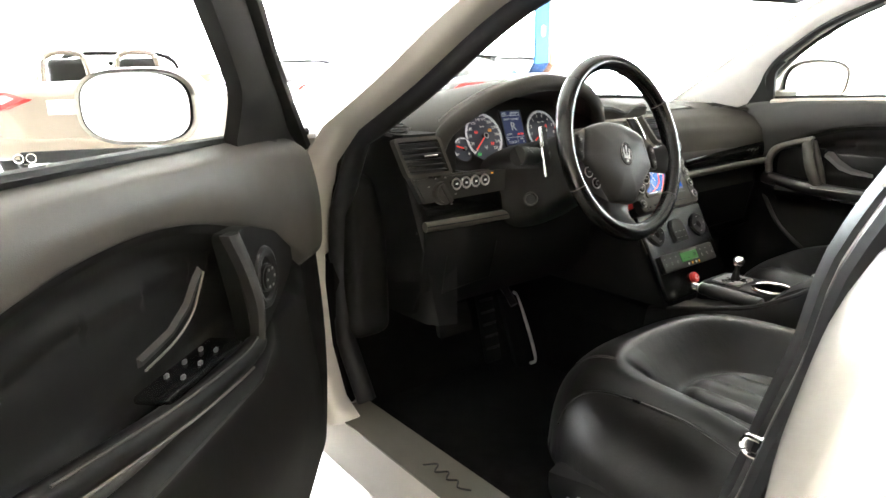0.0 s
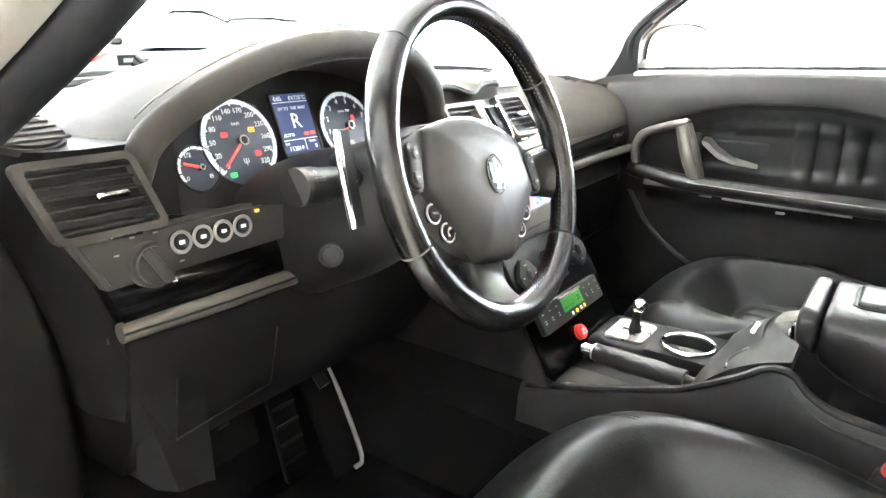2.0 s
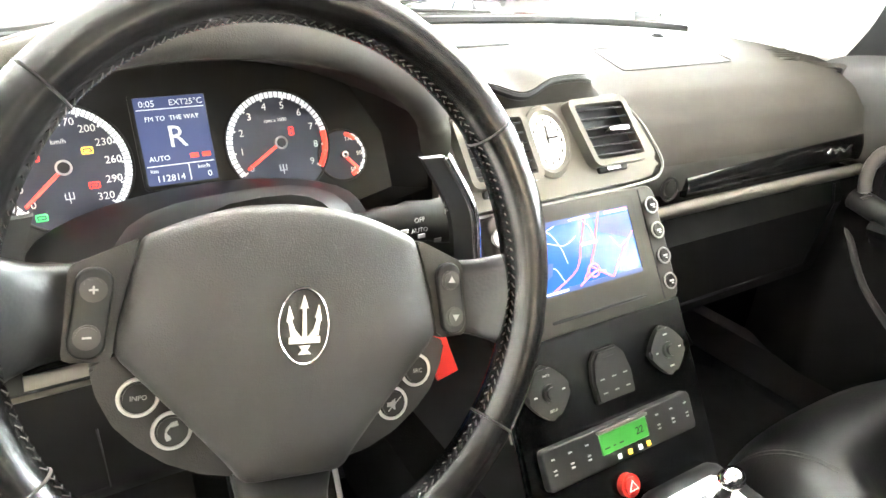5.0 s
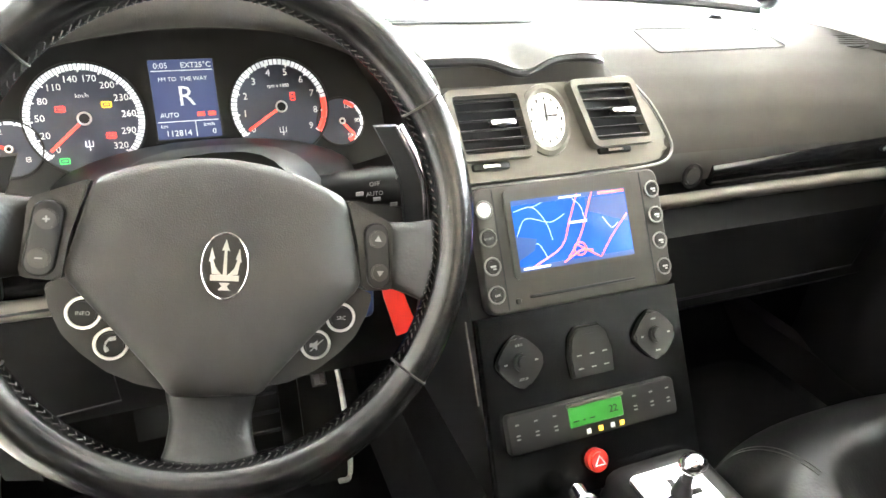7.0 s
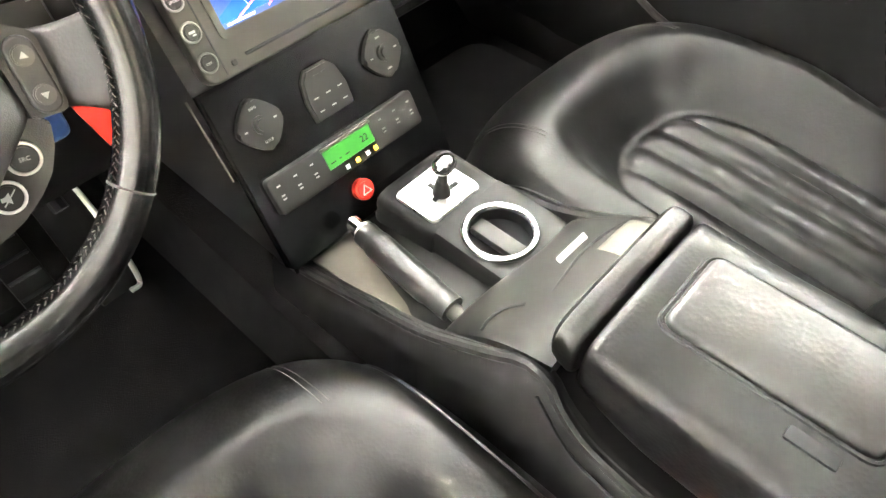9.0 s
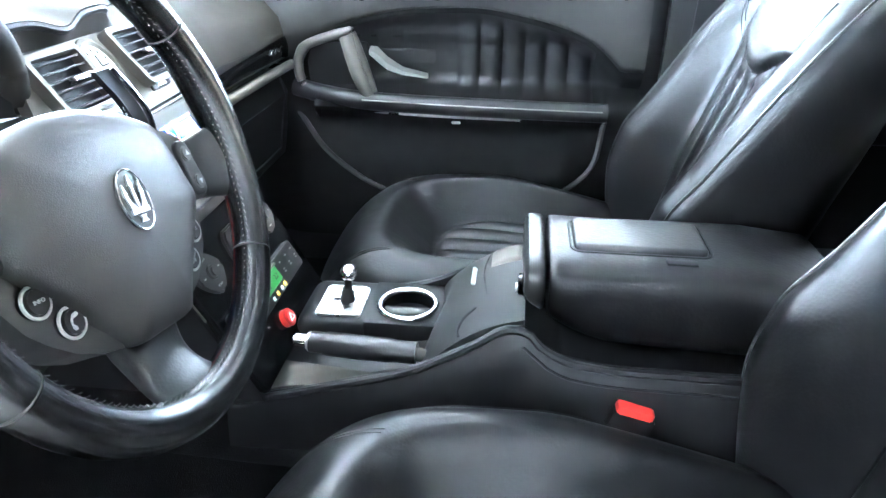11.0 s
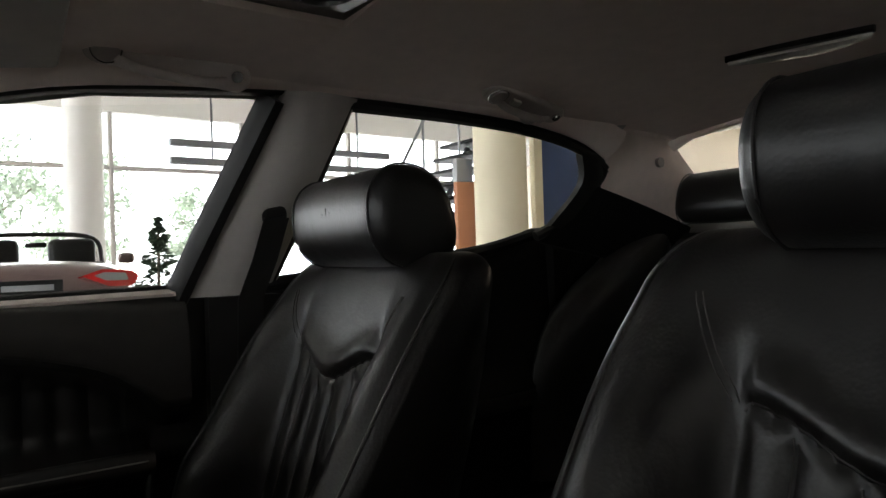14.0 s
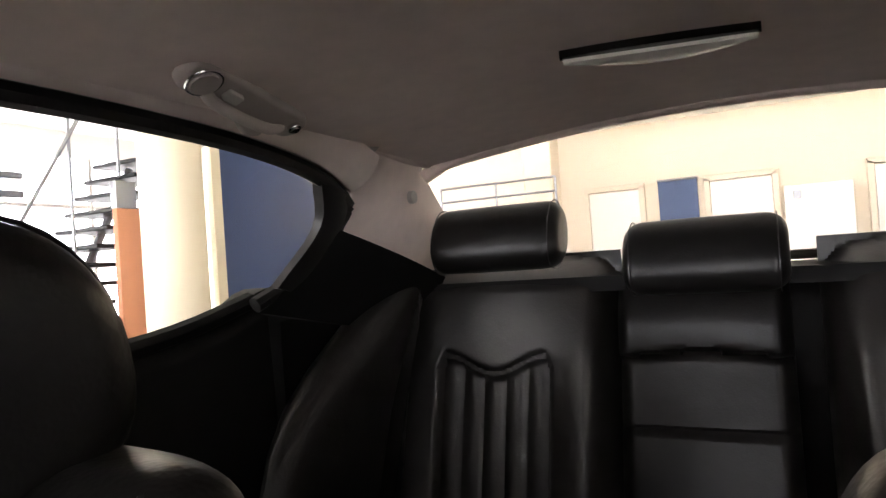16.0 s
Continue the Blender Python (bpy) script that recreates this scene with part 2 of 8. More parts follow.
def cyl(r, h, m, n=28, bevel=0.0, r2=None):
    """A disc or cylinder of height h along the local z of m, from z = 0."""
    bm = bmesh.new()
    bmesh.ops.create_cone(bm, cap_ends=True, segments=n, radius1=r, radius2=r if r2 is None else r2, depth=h, matrix=Matrix.Translation((0, 0, h / 2)))
    if bevel:
        es = [e for e in bm.edges if all(v.co.z > h - 1e-5 for v in e.verts)]
        bmesh.ops.bevel(bm, geom=es, offset=bevel, segments=2, affect='EDGES')
    return xform(bm, m)


def ring(r, tube_r, m, n=40, k=10, squash=1.0):
    bm = bmesh.new()
    vs = [[bm.verts.new(((r + tube_r * math.cos(b)) * math.cos(a), (r + tube_r * math.cos(b)) * math.sin(a) * squash, tube_r * math.sin(b)))
           for b in (2 * math.pi * j / k for j in range(k))] for a in (2 * math.pi * i / n for i in range(n))]
    for i in range(n):
        for j in range(k):
            bm.faces.new((vs[i][j], vs[(i + 1) % n][j], vs[(i + 1) % n][(j + 1) % k], vs[i][(j + 1) % k]))
    return xform(bm, m)


def loft(rings, closed=True, caps=True, loop=False):
    """Skin a list of rings of points. closed: each ring closes on itself; loop: the last ring joins the first."""
    bm = bmesh.new()
    vs = [[bm.verts.new(p) for p in r] for r in rings]
    n = len(rings[0])
    for i in range(len(rings) if loop else len(rings) - 1):
        a, b = vs[i], vs[(i + 1) % len(rings)]
        for j in range(n if closed else n - 1):
            try:
                bm.faces.new((a[j], a[(j + 1) % n], b[(j + 1) % n], b[j]))
            except ValueError:
                pass
    if caps and closed and not loop:
        bm.faces.new(vs[0])
        bm.faces.new(vs[-1])
    return bm


def smooth_path(pts, per=6):
    """A Catmull-Rom curve through the points."""
    ps = [Vector(p) for p in pts]
    ps = [2 * ps[0] - ps[1], *ps, 2 * ps[-1] - ps[-2]]
    out = []
    for i in range(1, len(ps) - 2):
        for k in range(per):
            t = k / per
            a, b, c, d = ps[i - 1:i + 3]
            out.append(0.5 * ((2 * b) + (c - a) * t + (2 * a - 5 * b + 4 * c - d) * t * t + (3 * b - a - 3 * c + d) * t ** 3))
    return [*out, ps[-2]]


def tube(pts, r, n=10, per=0, flat=1.0, up=None):
    """A tube along points; r may be a list; flat squashes it along the side direction."""
    ps = smooth_path(pts, per) if per else [Vector(p) for p in pts]
    rings = []
    for i, p in enumerate(ps):
        d = (ps[min(i + 1, len(ps) - 1)] - ps[max(i - 1, 0)]).normalized()
        ref = Vector(up) if up else (Vector((0, 0, 1)) if abs(d.z) < 0.9 else Vector((0, 1, 0)))
        s = d.cross(ref).normalized()
        u = s.cross(d)
        rr = r[min(len(r) - 1, int(i * len(r) / len(ps)))] if isinstance(r, (list, tuple)) else r
        rings.append([p + s * math.cos(a) * rr * flat + u * math.sin(a) * rr for a in (2 * math.pi * k / n for k in range(n))])
    return loft(rings)


def strip(edge_a, edge_b, thick, normal, bulge=0.0, k=5):
    """A padded band between two edges of equal length, with thickness along normal and a bulged face."""
    nv = Vector(normal).normalized()
    rings = []
    for a, b in zip(edge_a, edge_b):
        a, b = Vector(a), Vector(b)
        top = [a.lerp(b, j / k) + nv * (bulge * 4 * (j / k) * (1 - j / k)) for j in range(k + 1)]
        rings.append(top + [b - nv * thick, a - nv * thick])
    return loft(rings)


def prism(poly, depth, m, bevel=0.0, seg=2):
    """An outline in the local xy plane of m, pushed out along local z from 0 to depth, with a bevelled front edge."""
    bm = bmesh.new()
    lo = [bm.verts.new((x, y, 0)) for x, y in poly]
    hi = [bm.verts.new((x, y, depth)) for x, y in poly]
    n = len(poly)
    top = bm.faces.new(hi)
    bm.faces.new(lo[::-1])
    for i in range(n):
        bm.faces.new((lo[i], lo[(i + 1) % n], hi[(i + 1) % n], hi[i]))
    if bevel:
        bmesh.ops.bevel(bm, geom=list(top.edges), offset=bevel, segments=seg, affect='EDGES')
    return xform(bm, m)


def rounded(w, h, r, k=5, cx=0.0, cy=0.0):
    """A rounded rectangle outline about (cx, cy)."""
    r = min(r, w / 2 - 1e-4, h / 2 - 1e-4)
    return [(cx + sx * (w / 2 - r) + r * math.cos(a0 + a), cy + sy * (h / 2 - r) + r * math.sin(a0 + a))
            for sx, sy, a0 in ((1, 1, 0), (-1, 1, math.pi / 2), (-1, -1, math.pi), (1, -1, 1.5 * math.pi))
            for a in (math.pi / 2 * i / k for i in range(k + 1))]


def rounded_poly(poly, r, k=4):
    """A polygon's outline with every corner rounded by about r."""
    out, n = [], len(poly)
    for i in range(n):
        p, a, b = Vector(poly[i]), Vector(poly[i - 1]), Vector(poly[(i + 1) % n])
        q0 = p + (a - p).normalized() * min(r, (a - p).length * 0.45)
        q1 = p + (b - p).normalized() * min(r, (b - p).length * 0.45)
        for s in range(k + 1):
            u = s / k
            v = q0 * (1 - u) ** 2 + p * 2 * u * (1 - u) + q1 * u * u
            out.append((v.x, v.y))
    return out


def frame_bm(outer, inner, depth, m, bevel=0.0):
    """A flat frame between two outlines with the same number of points."""
    n = len(outer)
    bm = loft([[(x, y, 0) for x, y in inner], [(x, y, depth) for x, y in inner], [(x, y, depth) for x, y in outer], [(x, y, 0) for x, y in outer]], loop=True, caps=False)
    return xform(bm, m)


def surface(fn, nu, nv, thick=0.0, back=None):
    """A grid of points fn(u, v), u and v from 0 to 1; with back(u, v) it becomes a closed shell."""
    bm = bmesh.new()
    f = [[bm.verts.new(fn(i / nu, j / nv)) for j in range(nv + 1)] for i in range(nu + 1)]
    sheets = [f]
    if back:
        sheets.append([[bm.verts.new(back(i / nu, j / nv)) for j in range(nv + 1)] for i in range(nu + 1)])
    for s in sheets:
        for i in range(nu):
            for j in range(nv):
                bm.faces.new((s[i][j], s[i + 1][j], s[i + 1][j + 1], s[i][j + 1]))
    if back:
        g = sheets[1]
        rim = [(i, 0) for i in range(nu)] + [(nu, j) for j in range(nv)] + [(i, nv) for i in range(nu, 0, -1)] + [(0, j) for j in range(nv, 0, -1)]
        for (a, b), (c, d) in zip(rim, rim[1:] + rim[:1]):
            bm.faces.new((f[a][b], f[c][d], g[c][d], g[a][b]))
        bmesh.ops.remove_doubles(bm, verts=bm.verts, dist=1e-5)
    return bm


def padded(w, h, r, depth, m, soft=0.004, k=5):
    """A rounded slab in the xy plane of m with a softly rolled front edge."""
    steps = [(0.0, 0.0), (0.0, depth - soft)] + [(soft * (1 - math.cos(a)), depth - soft + soft * math.sin(a)) for a in (0.4, 0.8, 1.2, math.pi / 2)]
    return xform(loft([[(x, y, z) for x, y in rounded(w - 2 * i, h - 2 * i, max(0.001, r - i), k)] for i, z in steps]), m)


def letters(name, body, size, m, mat, parent, align='CENTER'):
    cu = bpy.data.curves.new(name, 'FONT')
    cu.body, cu.size, cu.align_x, cu.align_y, cu.resolution_u = body, size, align, 'CENTER', 2
    cu.extrude = 0.0002
    tmp = bpy.data.objects.new(name, cu)
    me = bpy.data.meshes.new_from_object(tmp)
    bpy.data.objects.remove(tmp)
    bm = bmesh.new()
    bm.from_mesh(me)
    bpy.data.meshes.remove(me)
    return part(name, xform(bm, m), mat, parent, smooth=False)


def plane_m(origin, xdir, ydir):
    """A pose whose local x and y run along the two directions."""
    x = Vector(xdir).normalized()
    z = x.cross(Vector(ydir)).normalized()
    y = z.cross(x)
    m = Matrix((x, y, z)).transposed().to_4x4()
    m.translation = origin
    return m


def at(m, x, y, z=0.0, spin=0.0):
    return m @ Matrix.Translation((x, y, z)) @ Matrix.Rotation(spin, 4, 'Z')


def lerp_curve(pts, x):
    """A smooth curve through (x, value) points, x rising; it keeps to the neighbours' range."""
    if x <= pts[0][0]:
        return pts[0][1]
    for i, ((a, va), (b, vb)) in enumerate(zip(pts, pts[1:])):
        if x <= b:
            d = (vb - va) / (b - a)
            before = (va - pts[i - 1][1]) / (a - pts[i - 1][0]) if i else d
            after = (pts[i + 2][1] - vb) / (pts[i + 2][0] - b) if i + 2 < len(pts) else d
            m0 = 0.0 if before * d <= 0 else 2 * before * d / (before + d)
            m1 = 0.0 if after * d <= 0 else 2 * after * d / (after + d)
            t, h = (x - a) / (b - a), b - a
            return (va * (1 + 2 * t) * (1 - t) ** 2 + m0 * h * t * (1 - t) ** 2 + vb * t * t * (3 - 2 * t) + m1 * h * t * t * (t - 1))
    return pts[-1][1]


def bell(x, c, w):
    return math.exp(-((x - c) / w) ** 2)


# ---- the showroom ----
def slab(name, c, s, mat, label, kind="structure"):
    ob = part(name, box(c, s, 0.0), mat, None, label, smooth=False)
    return tagged(ob, category=name.split("_")[0], kind=kind)


slab("floor", (0, 0, 0.06), (26, 26, 0.1), FLOOR_TILE, "pale polished stone floor of a car showroom")
slab("ceiling", (0, 0, 4.35), (26, 26, 0.2), WALL_WHITE, "white painted showroom ceiling")
slab("ceiling_lower", (0, -10.8, 3.28), (25.0, 2.4, 0.14), WALL_WHITE, "lowered white ceiling strip along the back wall")
slab("wall_south", (0, -12.1, 2.13), (26, 0.2, 4.25), WALL_WARM, "cream painted back wall of the showroom")
# Unseen wall, added solid so that no daylight enters from the west.
slab("wall_west", (-12.6, 0.0, 2.13), (0.2, 24.4, 4.25), WALL_WHITE, "white painted side wall of the showroom")
for nm, c, s in (("north", (0, 12.4, 0.2), (26, 0.2, 0.4)), ("east", (12.6, 0.2, 0.2), (0.2, 24.4, 0.4))):
    slab("wall_" + nm, c, s, WALL_WHITE, "low white wall under a glazed shop front")
for nm, c, s in (("north_head", (0, 12.4, 4.0), (26, 0.2, 0.5)), ("east_head", (12.6, 0.2, 4.0), (0.2, 24.4, 0.5))):
    slab("wall_" + nm, c, s, WALL_WHITE, "white lintel over a glazed shop front")


def shopfront(name, a, b, count):
    """Frame of a glazed front from a to b: posts and rails, each a part."""
    t = thing(name, ((a[0] + b[0]) / 2, (a[1] + b[1]) / 2, 0.4), "pale metal framed shop front glazing", "window", kind="structure")
    a, b = Vector((*a, 0)), Vector((*b, 0))
    along = (b - a).normalized()
    rot = Matrix.Rotation(math.atan2(along.y, along.x), 4, 'Z')
    for i in range(count + 1):
        p = a.lerp(b, i / count)
        part("window_post", box((0, 0, 0), (0.08, 0.12, 3.35), 0.01, 1, Matrix.Translation((p.x, p.y, 2.075)) @ rot), PILLAR, t)
    mid = (a + b) / 2
    part("window_rail", box((0, 0, 0), ((b - a).length, 0.1, 0.08), 0.01, 1, Matrix.Translation((mid.x, mid.y, 2.75)) @ rot), PILLAR, t)


shopfront("window_1", (-12.4, 12.4), (12.4, 12.4), 10)
shopfront("window_2", (12.6, -11.8), (12.6, 12.2), 10)
for nm, c, s in (("north", (0, 15.5, 3), (34, 0.1, 12)), ("east", (15.8, 0, 3), (0.1, 34, 12))):
    ob = slab("backdrop_" + nm, c, s, DAYLIGHT, "bright overexposed daylight outside the glass", "structure")


def leafy_tree(x, y, h, r, seed):
    """A tree outside the glass: tapered trunk, limbs and many small leaves in uneven clumps."""
    rng = random.Random(seed)
    t = thing("tree", (x, y, 0.05), "sunlit green tree outside the glazed front", "tree", "trees outside the glass")
    part("trunk", tube([(x, y, 0.05), (x + 0.05, y + 0.03, h * 0.3), (x - 0.02, y, h * 0.62), (x, y + 0.04, h * 0.9)], [0.10, 0.085, 0.06, 0.03], 8, 4), BARK, t)
    bm = bmesh.new()
    for k in range(16):
        a, zz = rng.random() * 6.283, h * rng.uniform(0.35, 0.95)
        d = r * rng.uniform(0.3, 0.9) * (1.15 - 0.6 * abs(zz / h - 0.6))
        c = Vector((x + d * math.cos(a), y + d * math.sin(a), zz))
        if k < 6:
            part("limb", tube([(x, y, zz * 0.75), tuple(c)], [0.035, 0.015], 6), BARK, t)
        for _ in range(110):
            p = c + Vector((rng.gauss(0, 1), rng.gauss(0, 1), rng.gauss(0, 0.8))) * r * 0.2
            u = Vector((rng.gauss(0, 1), rng.gauss(0, 1), rng.gauss(0, 1))).normalized() * rng.uniform(0.05, 0.10)
            w = u.cross(Vector((rng.gauss(0, 1), rng.gauss(0, 1), 1))).normalized() * 0.035
            bm.faces.new([bm.verts.new(p - u), bm.verts.new(p + w), bm.verts.new(p + u), bm.verts.new(p - w)])
    part("crown", bm, TREE_LEAF, t, smooth=False, kind="stuff")


for x, y, h, r, sd in ((14.5, -0.4, 3.6, 1.0, 11), (14.7, -2.0, 3.3, 0.9, 12), (14.4, -4.4, 2.5, 0.8, 13), (14.7, -6.0, 3.0, 0.9, 14), (14.6, 1.8, 3.2, 0.9, 15)):
    leafy_tree(x, y, h, r, sd)
slab("ground", (0, 0, -0.06), (80, 80, 0.1), FLOOR_TILE, "pale paving outside the showroom")


def column(x, y, r, mat, label):
    t = thing("column", (x, y, 0), label, "column", kind="structure")
    part("shaft", cyl(r, 4.1, Matrix.Translation((x, y, 0.15)), 32), mat, t)
    part("plinth", cyl(r + 0.04, 0.15, Matrix.Translation((x, y, 0.11)), 32, 0.01), mat, t)


column(5.35, -5.21, 0.31, COLUMN, "round yellow-cream painted column beside a navy panel")
column(11.2, -1.6, 0.28, WALL_WHITE, "round white column by the glazed front")
t = thing("notice_board", (5.55, -6.55, 0), "tall navy display board with a pale post beside a column", "board")
part("panel", box((5.6, -7.13, 1.6), (0.06, 2.1, 3.0), 0.01), NAVY, t)
part("post", box((5.52, -5.95, 1.6), (0.09, 0.14, 3.2), 0.01), COLUMN, t)

# open stair with dark treads on thin rods
t = thing("staircase", (7.0, -5.6, 0), "open stair with dark treads and thin steel rods", "stairs")
for i in range(11):
    part("tread", box((7.0, -4.82 - 0.133 * i, 0.52 + 0.208 * i), (0.95, 0.60, 0.05), 0.01, 1), RUBBER, t)
for i in (4, 9):
    part("rod", tube([(6.75, -4.6 - 0.12 * i, 0.52 + 0.208 * i), (6.75, -4.6 - 0.12 * i, 4.2)], 0.018, 8), STEEL, t)
part("stringer", tube([(7.1, -4.9, 0.11), (7.1, -5.0, 0.50), (7.1, -6.1, 2.55)], 0.05, 8), STEEL, t)
part("handrail", tube([(6.75, -4.3, 1.45), (6.75, -5.5, 3.5)], 0.022, 8), STEEL, t)
t = thing("display_panel", (6.3, -5.4, 0.11), "terracotta standing display panel with a grey cap", "panel")
part("board", box((6.3, -5.40, 1.03), (0.08, 0.29, 1.84), 0.01), ORANGE, t)
part("cap", box((6.3, -5.38, 2.10), (0.10, 0.26, 0.30), 0.01), STEEL, t)

# canopy rails seen high through the side glass
for y0, y1, z in ((-2.2, -5.4, 2.54), (-2.2, -5.4, 2.31)):
    t = thing("canopy_rail", (8.2, (y0 + y1) / 2, z), "long grey steel canopy beam hung from rods", "beam")
    part("beam", box((8.2, (y0 + y1) / 2, z), (0.12, y0 - y1, 0.09), 0.01, 1), STEEL, t)
    for k in range(3):
        yy = y0 + (y1 - y0) * (k + 0.5) / 3
        part("hanger", tube([(8.2, yy, z), (8.2, yy, 4.25)], 0.015, 6), STEEL, t)
t = thing("track_spotlight", (7.2, -3.9, 3.4), "small white ceiling spotlight on a rail", "spotlight")
part("rail", box((7.2, -3.4, 3.9), (0.04, 3.0, 0.04), 0.004, 1), STEEL, t)
part("can", cyl(0.06, 0.16, Matrix.Translation((7.2, -3.9, 3.62)), 16, 0.01), PILLAR, t)
part("stem", tube([(7.2, -3.9, 3.78), (7.2, -3.9, 4.25)], 0.012, 6), STEEL, t)

# back wall: doors, banner, tube lamps
def wall_door(x, w, h):
    t = thing("door_1", (x, -12.0, 0), "closed cream panel door in the back wall", "door", kind="structure")
    part("leaf", box((x, -11.97, h / 2), (w - 0.1, 0.05, h), 0.006, 1), WALL_WHITE, t)
    for dx in (-w / 2, w / 2):
        part("jamb", box((x + dx, -11.96, h / 2 + 0.03), (0.09, 0.09, h + 0.06), 0.006, 1), WALL_WARM, t)
    part("lintel", box((x, -11.96, h + 0.06), (w + 0.09, 0.09, 0.09), 0.006, 1), WALL_WARM, t)
    part("door_handle", tube([(x + w * 0.36, -11.93, 1.02), (x + w * 0.36, -11.87, 1.02), (x + w * 0.24, -11.87, 1.02)], 0.012, 8), STEEL, t)


for x, w in ((2.35, 0.95), (0.35, 1.0), (-1.9, 1.0)):
    wall_door(x, w, 2.1)
t = thing("wall_banner", (1.3, -11.95, 1.2), "narrow navy blue banner on the back wall", "banner")
part("cloth", box((1.3, -11.95, 1.45), (0.62, 0.03, 1.5), 0.005, 1), NAVY, t)
part("batten", tube([(0.98, -11.93, 2.2), (1.62, -11.93, 2.2)], 0.02, 8), STEEL, t)
t = thing("wall_cabinet", (-0.7, -11.8, 1.2), "low cream wall cabinet with a metal handle", "cabinet")
part("body", box((-0.7, -11.85, 0.95), (0.9, 0.3, 1.9), 0.01, 1), WALL_WHITE, t)
part("handle", box((-0.42, -11.69, 1.75), (0.1, 0.02, 0.12), 0.004, 1), STEEL, t)
for x in (-5.4, -3.0, -0.6, 1.8, 4.2, 6.6):
    t = thing("tube_lamp", (x, -10.6, 3.1), "long lit warm white fluorescent tube lamp", "lamp", "tube lamps at the back wall")
    part("tray", box((x, -10.6, 3.17), (2.1, 0.16, 0.05), 0.01, 1), WALL_WHITE, t)
    part("lit_tube", tube([(x - 1.0, -10.6, 3.1), (x + 1.0, -10.6, 3.1)], 0.03, 10), TUBE_LIGHT, t)
    for dx in (-0.7, 0.7):
        part("cord", tube([(x + dx, -10.6, 3.19), (x + dx, -10.6, 3.215)], 0.008, 6), STEEL, t)
t = thing("hanging_rail", (3.6, -9.4, 2.2), "thin grey metal railing near the back wall", "railing")
for z in (1.75, 2.0, 2.2):
    part("bar", tube([(2.6, -9.4, z), (4.4, -9.4, z)], 0.018, 8), STEEL, t)
for x in (2.6, 3.5, 4.4):
    part("upright", tube([(x, -9.4, 0), (x, -9.4, 2.2)], 0.018, 8), STEEL, t)
t = thing("column", (3.4, -11.3, 0), "square cream pillar against the back wall", "column", kind="structure")
part("shaft", box((3.4, -11.3, 2.1), (0.5, 0.5, 4.2), 0.02, 1), WALL_WARM, t)

# blue banner column in front
t = thing("banner_stand", (7.0, 7.2, 0), "tall blue banner with a pale emblem beside an orange strip", "banner")
part("cloth", box((7.0, 7.2, 2.0), (0.34, 0.05, 4.0), 0.01, 1), BLUE_FLAG, t)
part("strip", box((7.27, 7.2, 2.0), (0.13, 0.05, 4.0), 0.01, 1), ORANGE, t)
part("emblem", prism([(0.05 * math.cos(a), 0.09 * math.sin(a)) for a in (2 * math.pi * k / 16 for k in range(16))], 0.01, plane_m((7.0, 7.165, 1.75), (1, 0, 0), (0, 0, 1))), WHITE_MARK, t)

# small potted conifer
rng = random.Random(4)
t = thing("potted_tree", (8.0, -2.0, 0.11), "small dark green potted conifer on the showroom floor", "potted plant")
part("pot", cyl(0.17, 0.36, Matrix.Translation((8.0, -2.0, 0.11)), 24, 0.01, 0.22), POT, t)
part("trunk", tube([(8.0, -2.0, 0.3), (8.01, -1.99, 0.9), (8.0, -2.0, 1.55)], [0.025, 0.02, 0.012, 0.006], 8), BARK, t)
bm = bmesh.new()
for i in range(1500):
    z = 0.48 + 1.1 * rng.random() ** 1.15
    rad = (1.66 - z) * 0.36 * (0.35 + 0.65 * rng.random() ** 0.5) * (0.75 + 0.35 * math.sin(z * 24))
    a = rng.random() * 6.283
    c = Vector((8.0 + rad * math.cos(a), -2.0 + rad * math.sin(a), z - rad * 0.25))
    d = Vector((math.cos(a), math.sin(a), rng.uniform(-0.4, 0.5))).normalized() * 0.06
    s = d.cross(Vector((rng.uniform(-1, 1), rng.uniform(-1, 1), 1))).normalized() * 0.018
    bm.faces.new([bm.verts.new(c - d), bm.verts.new(c + s), bm.verts.new(c + d), bm.verts.new(c - s)])
part("crown", bm, LEAF, t, smooth=False, kind="stuff")


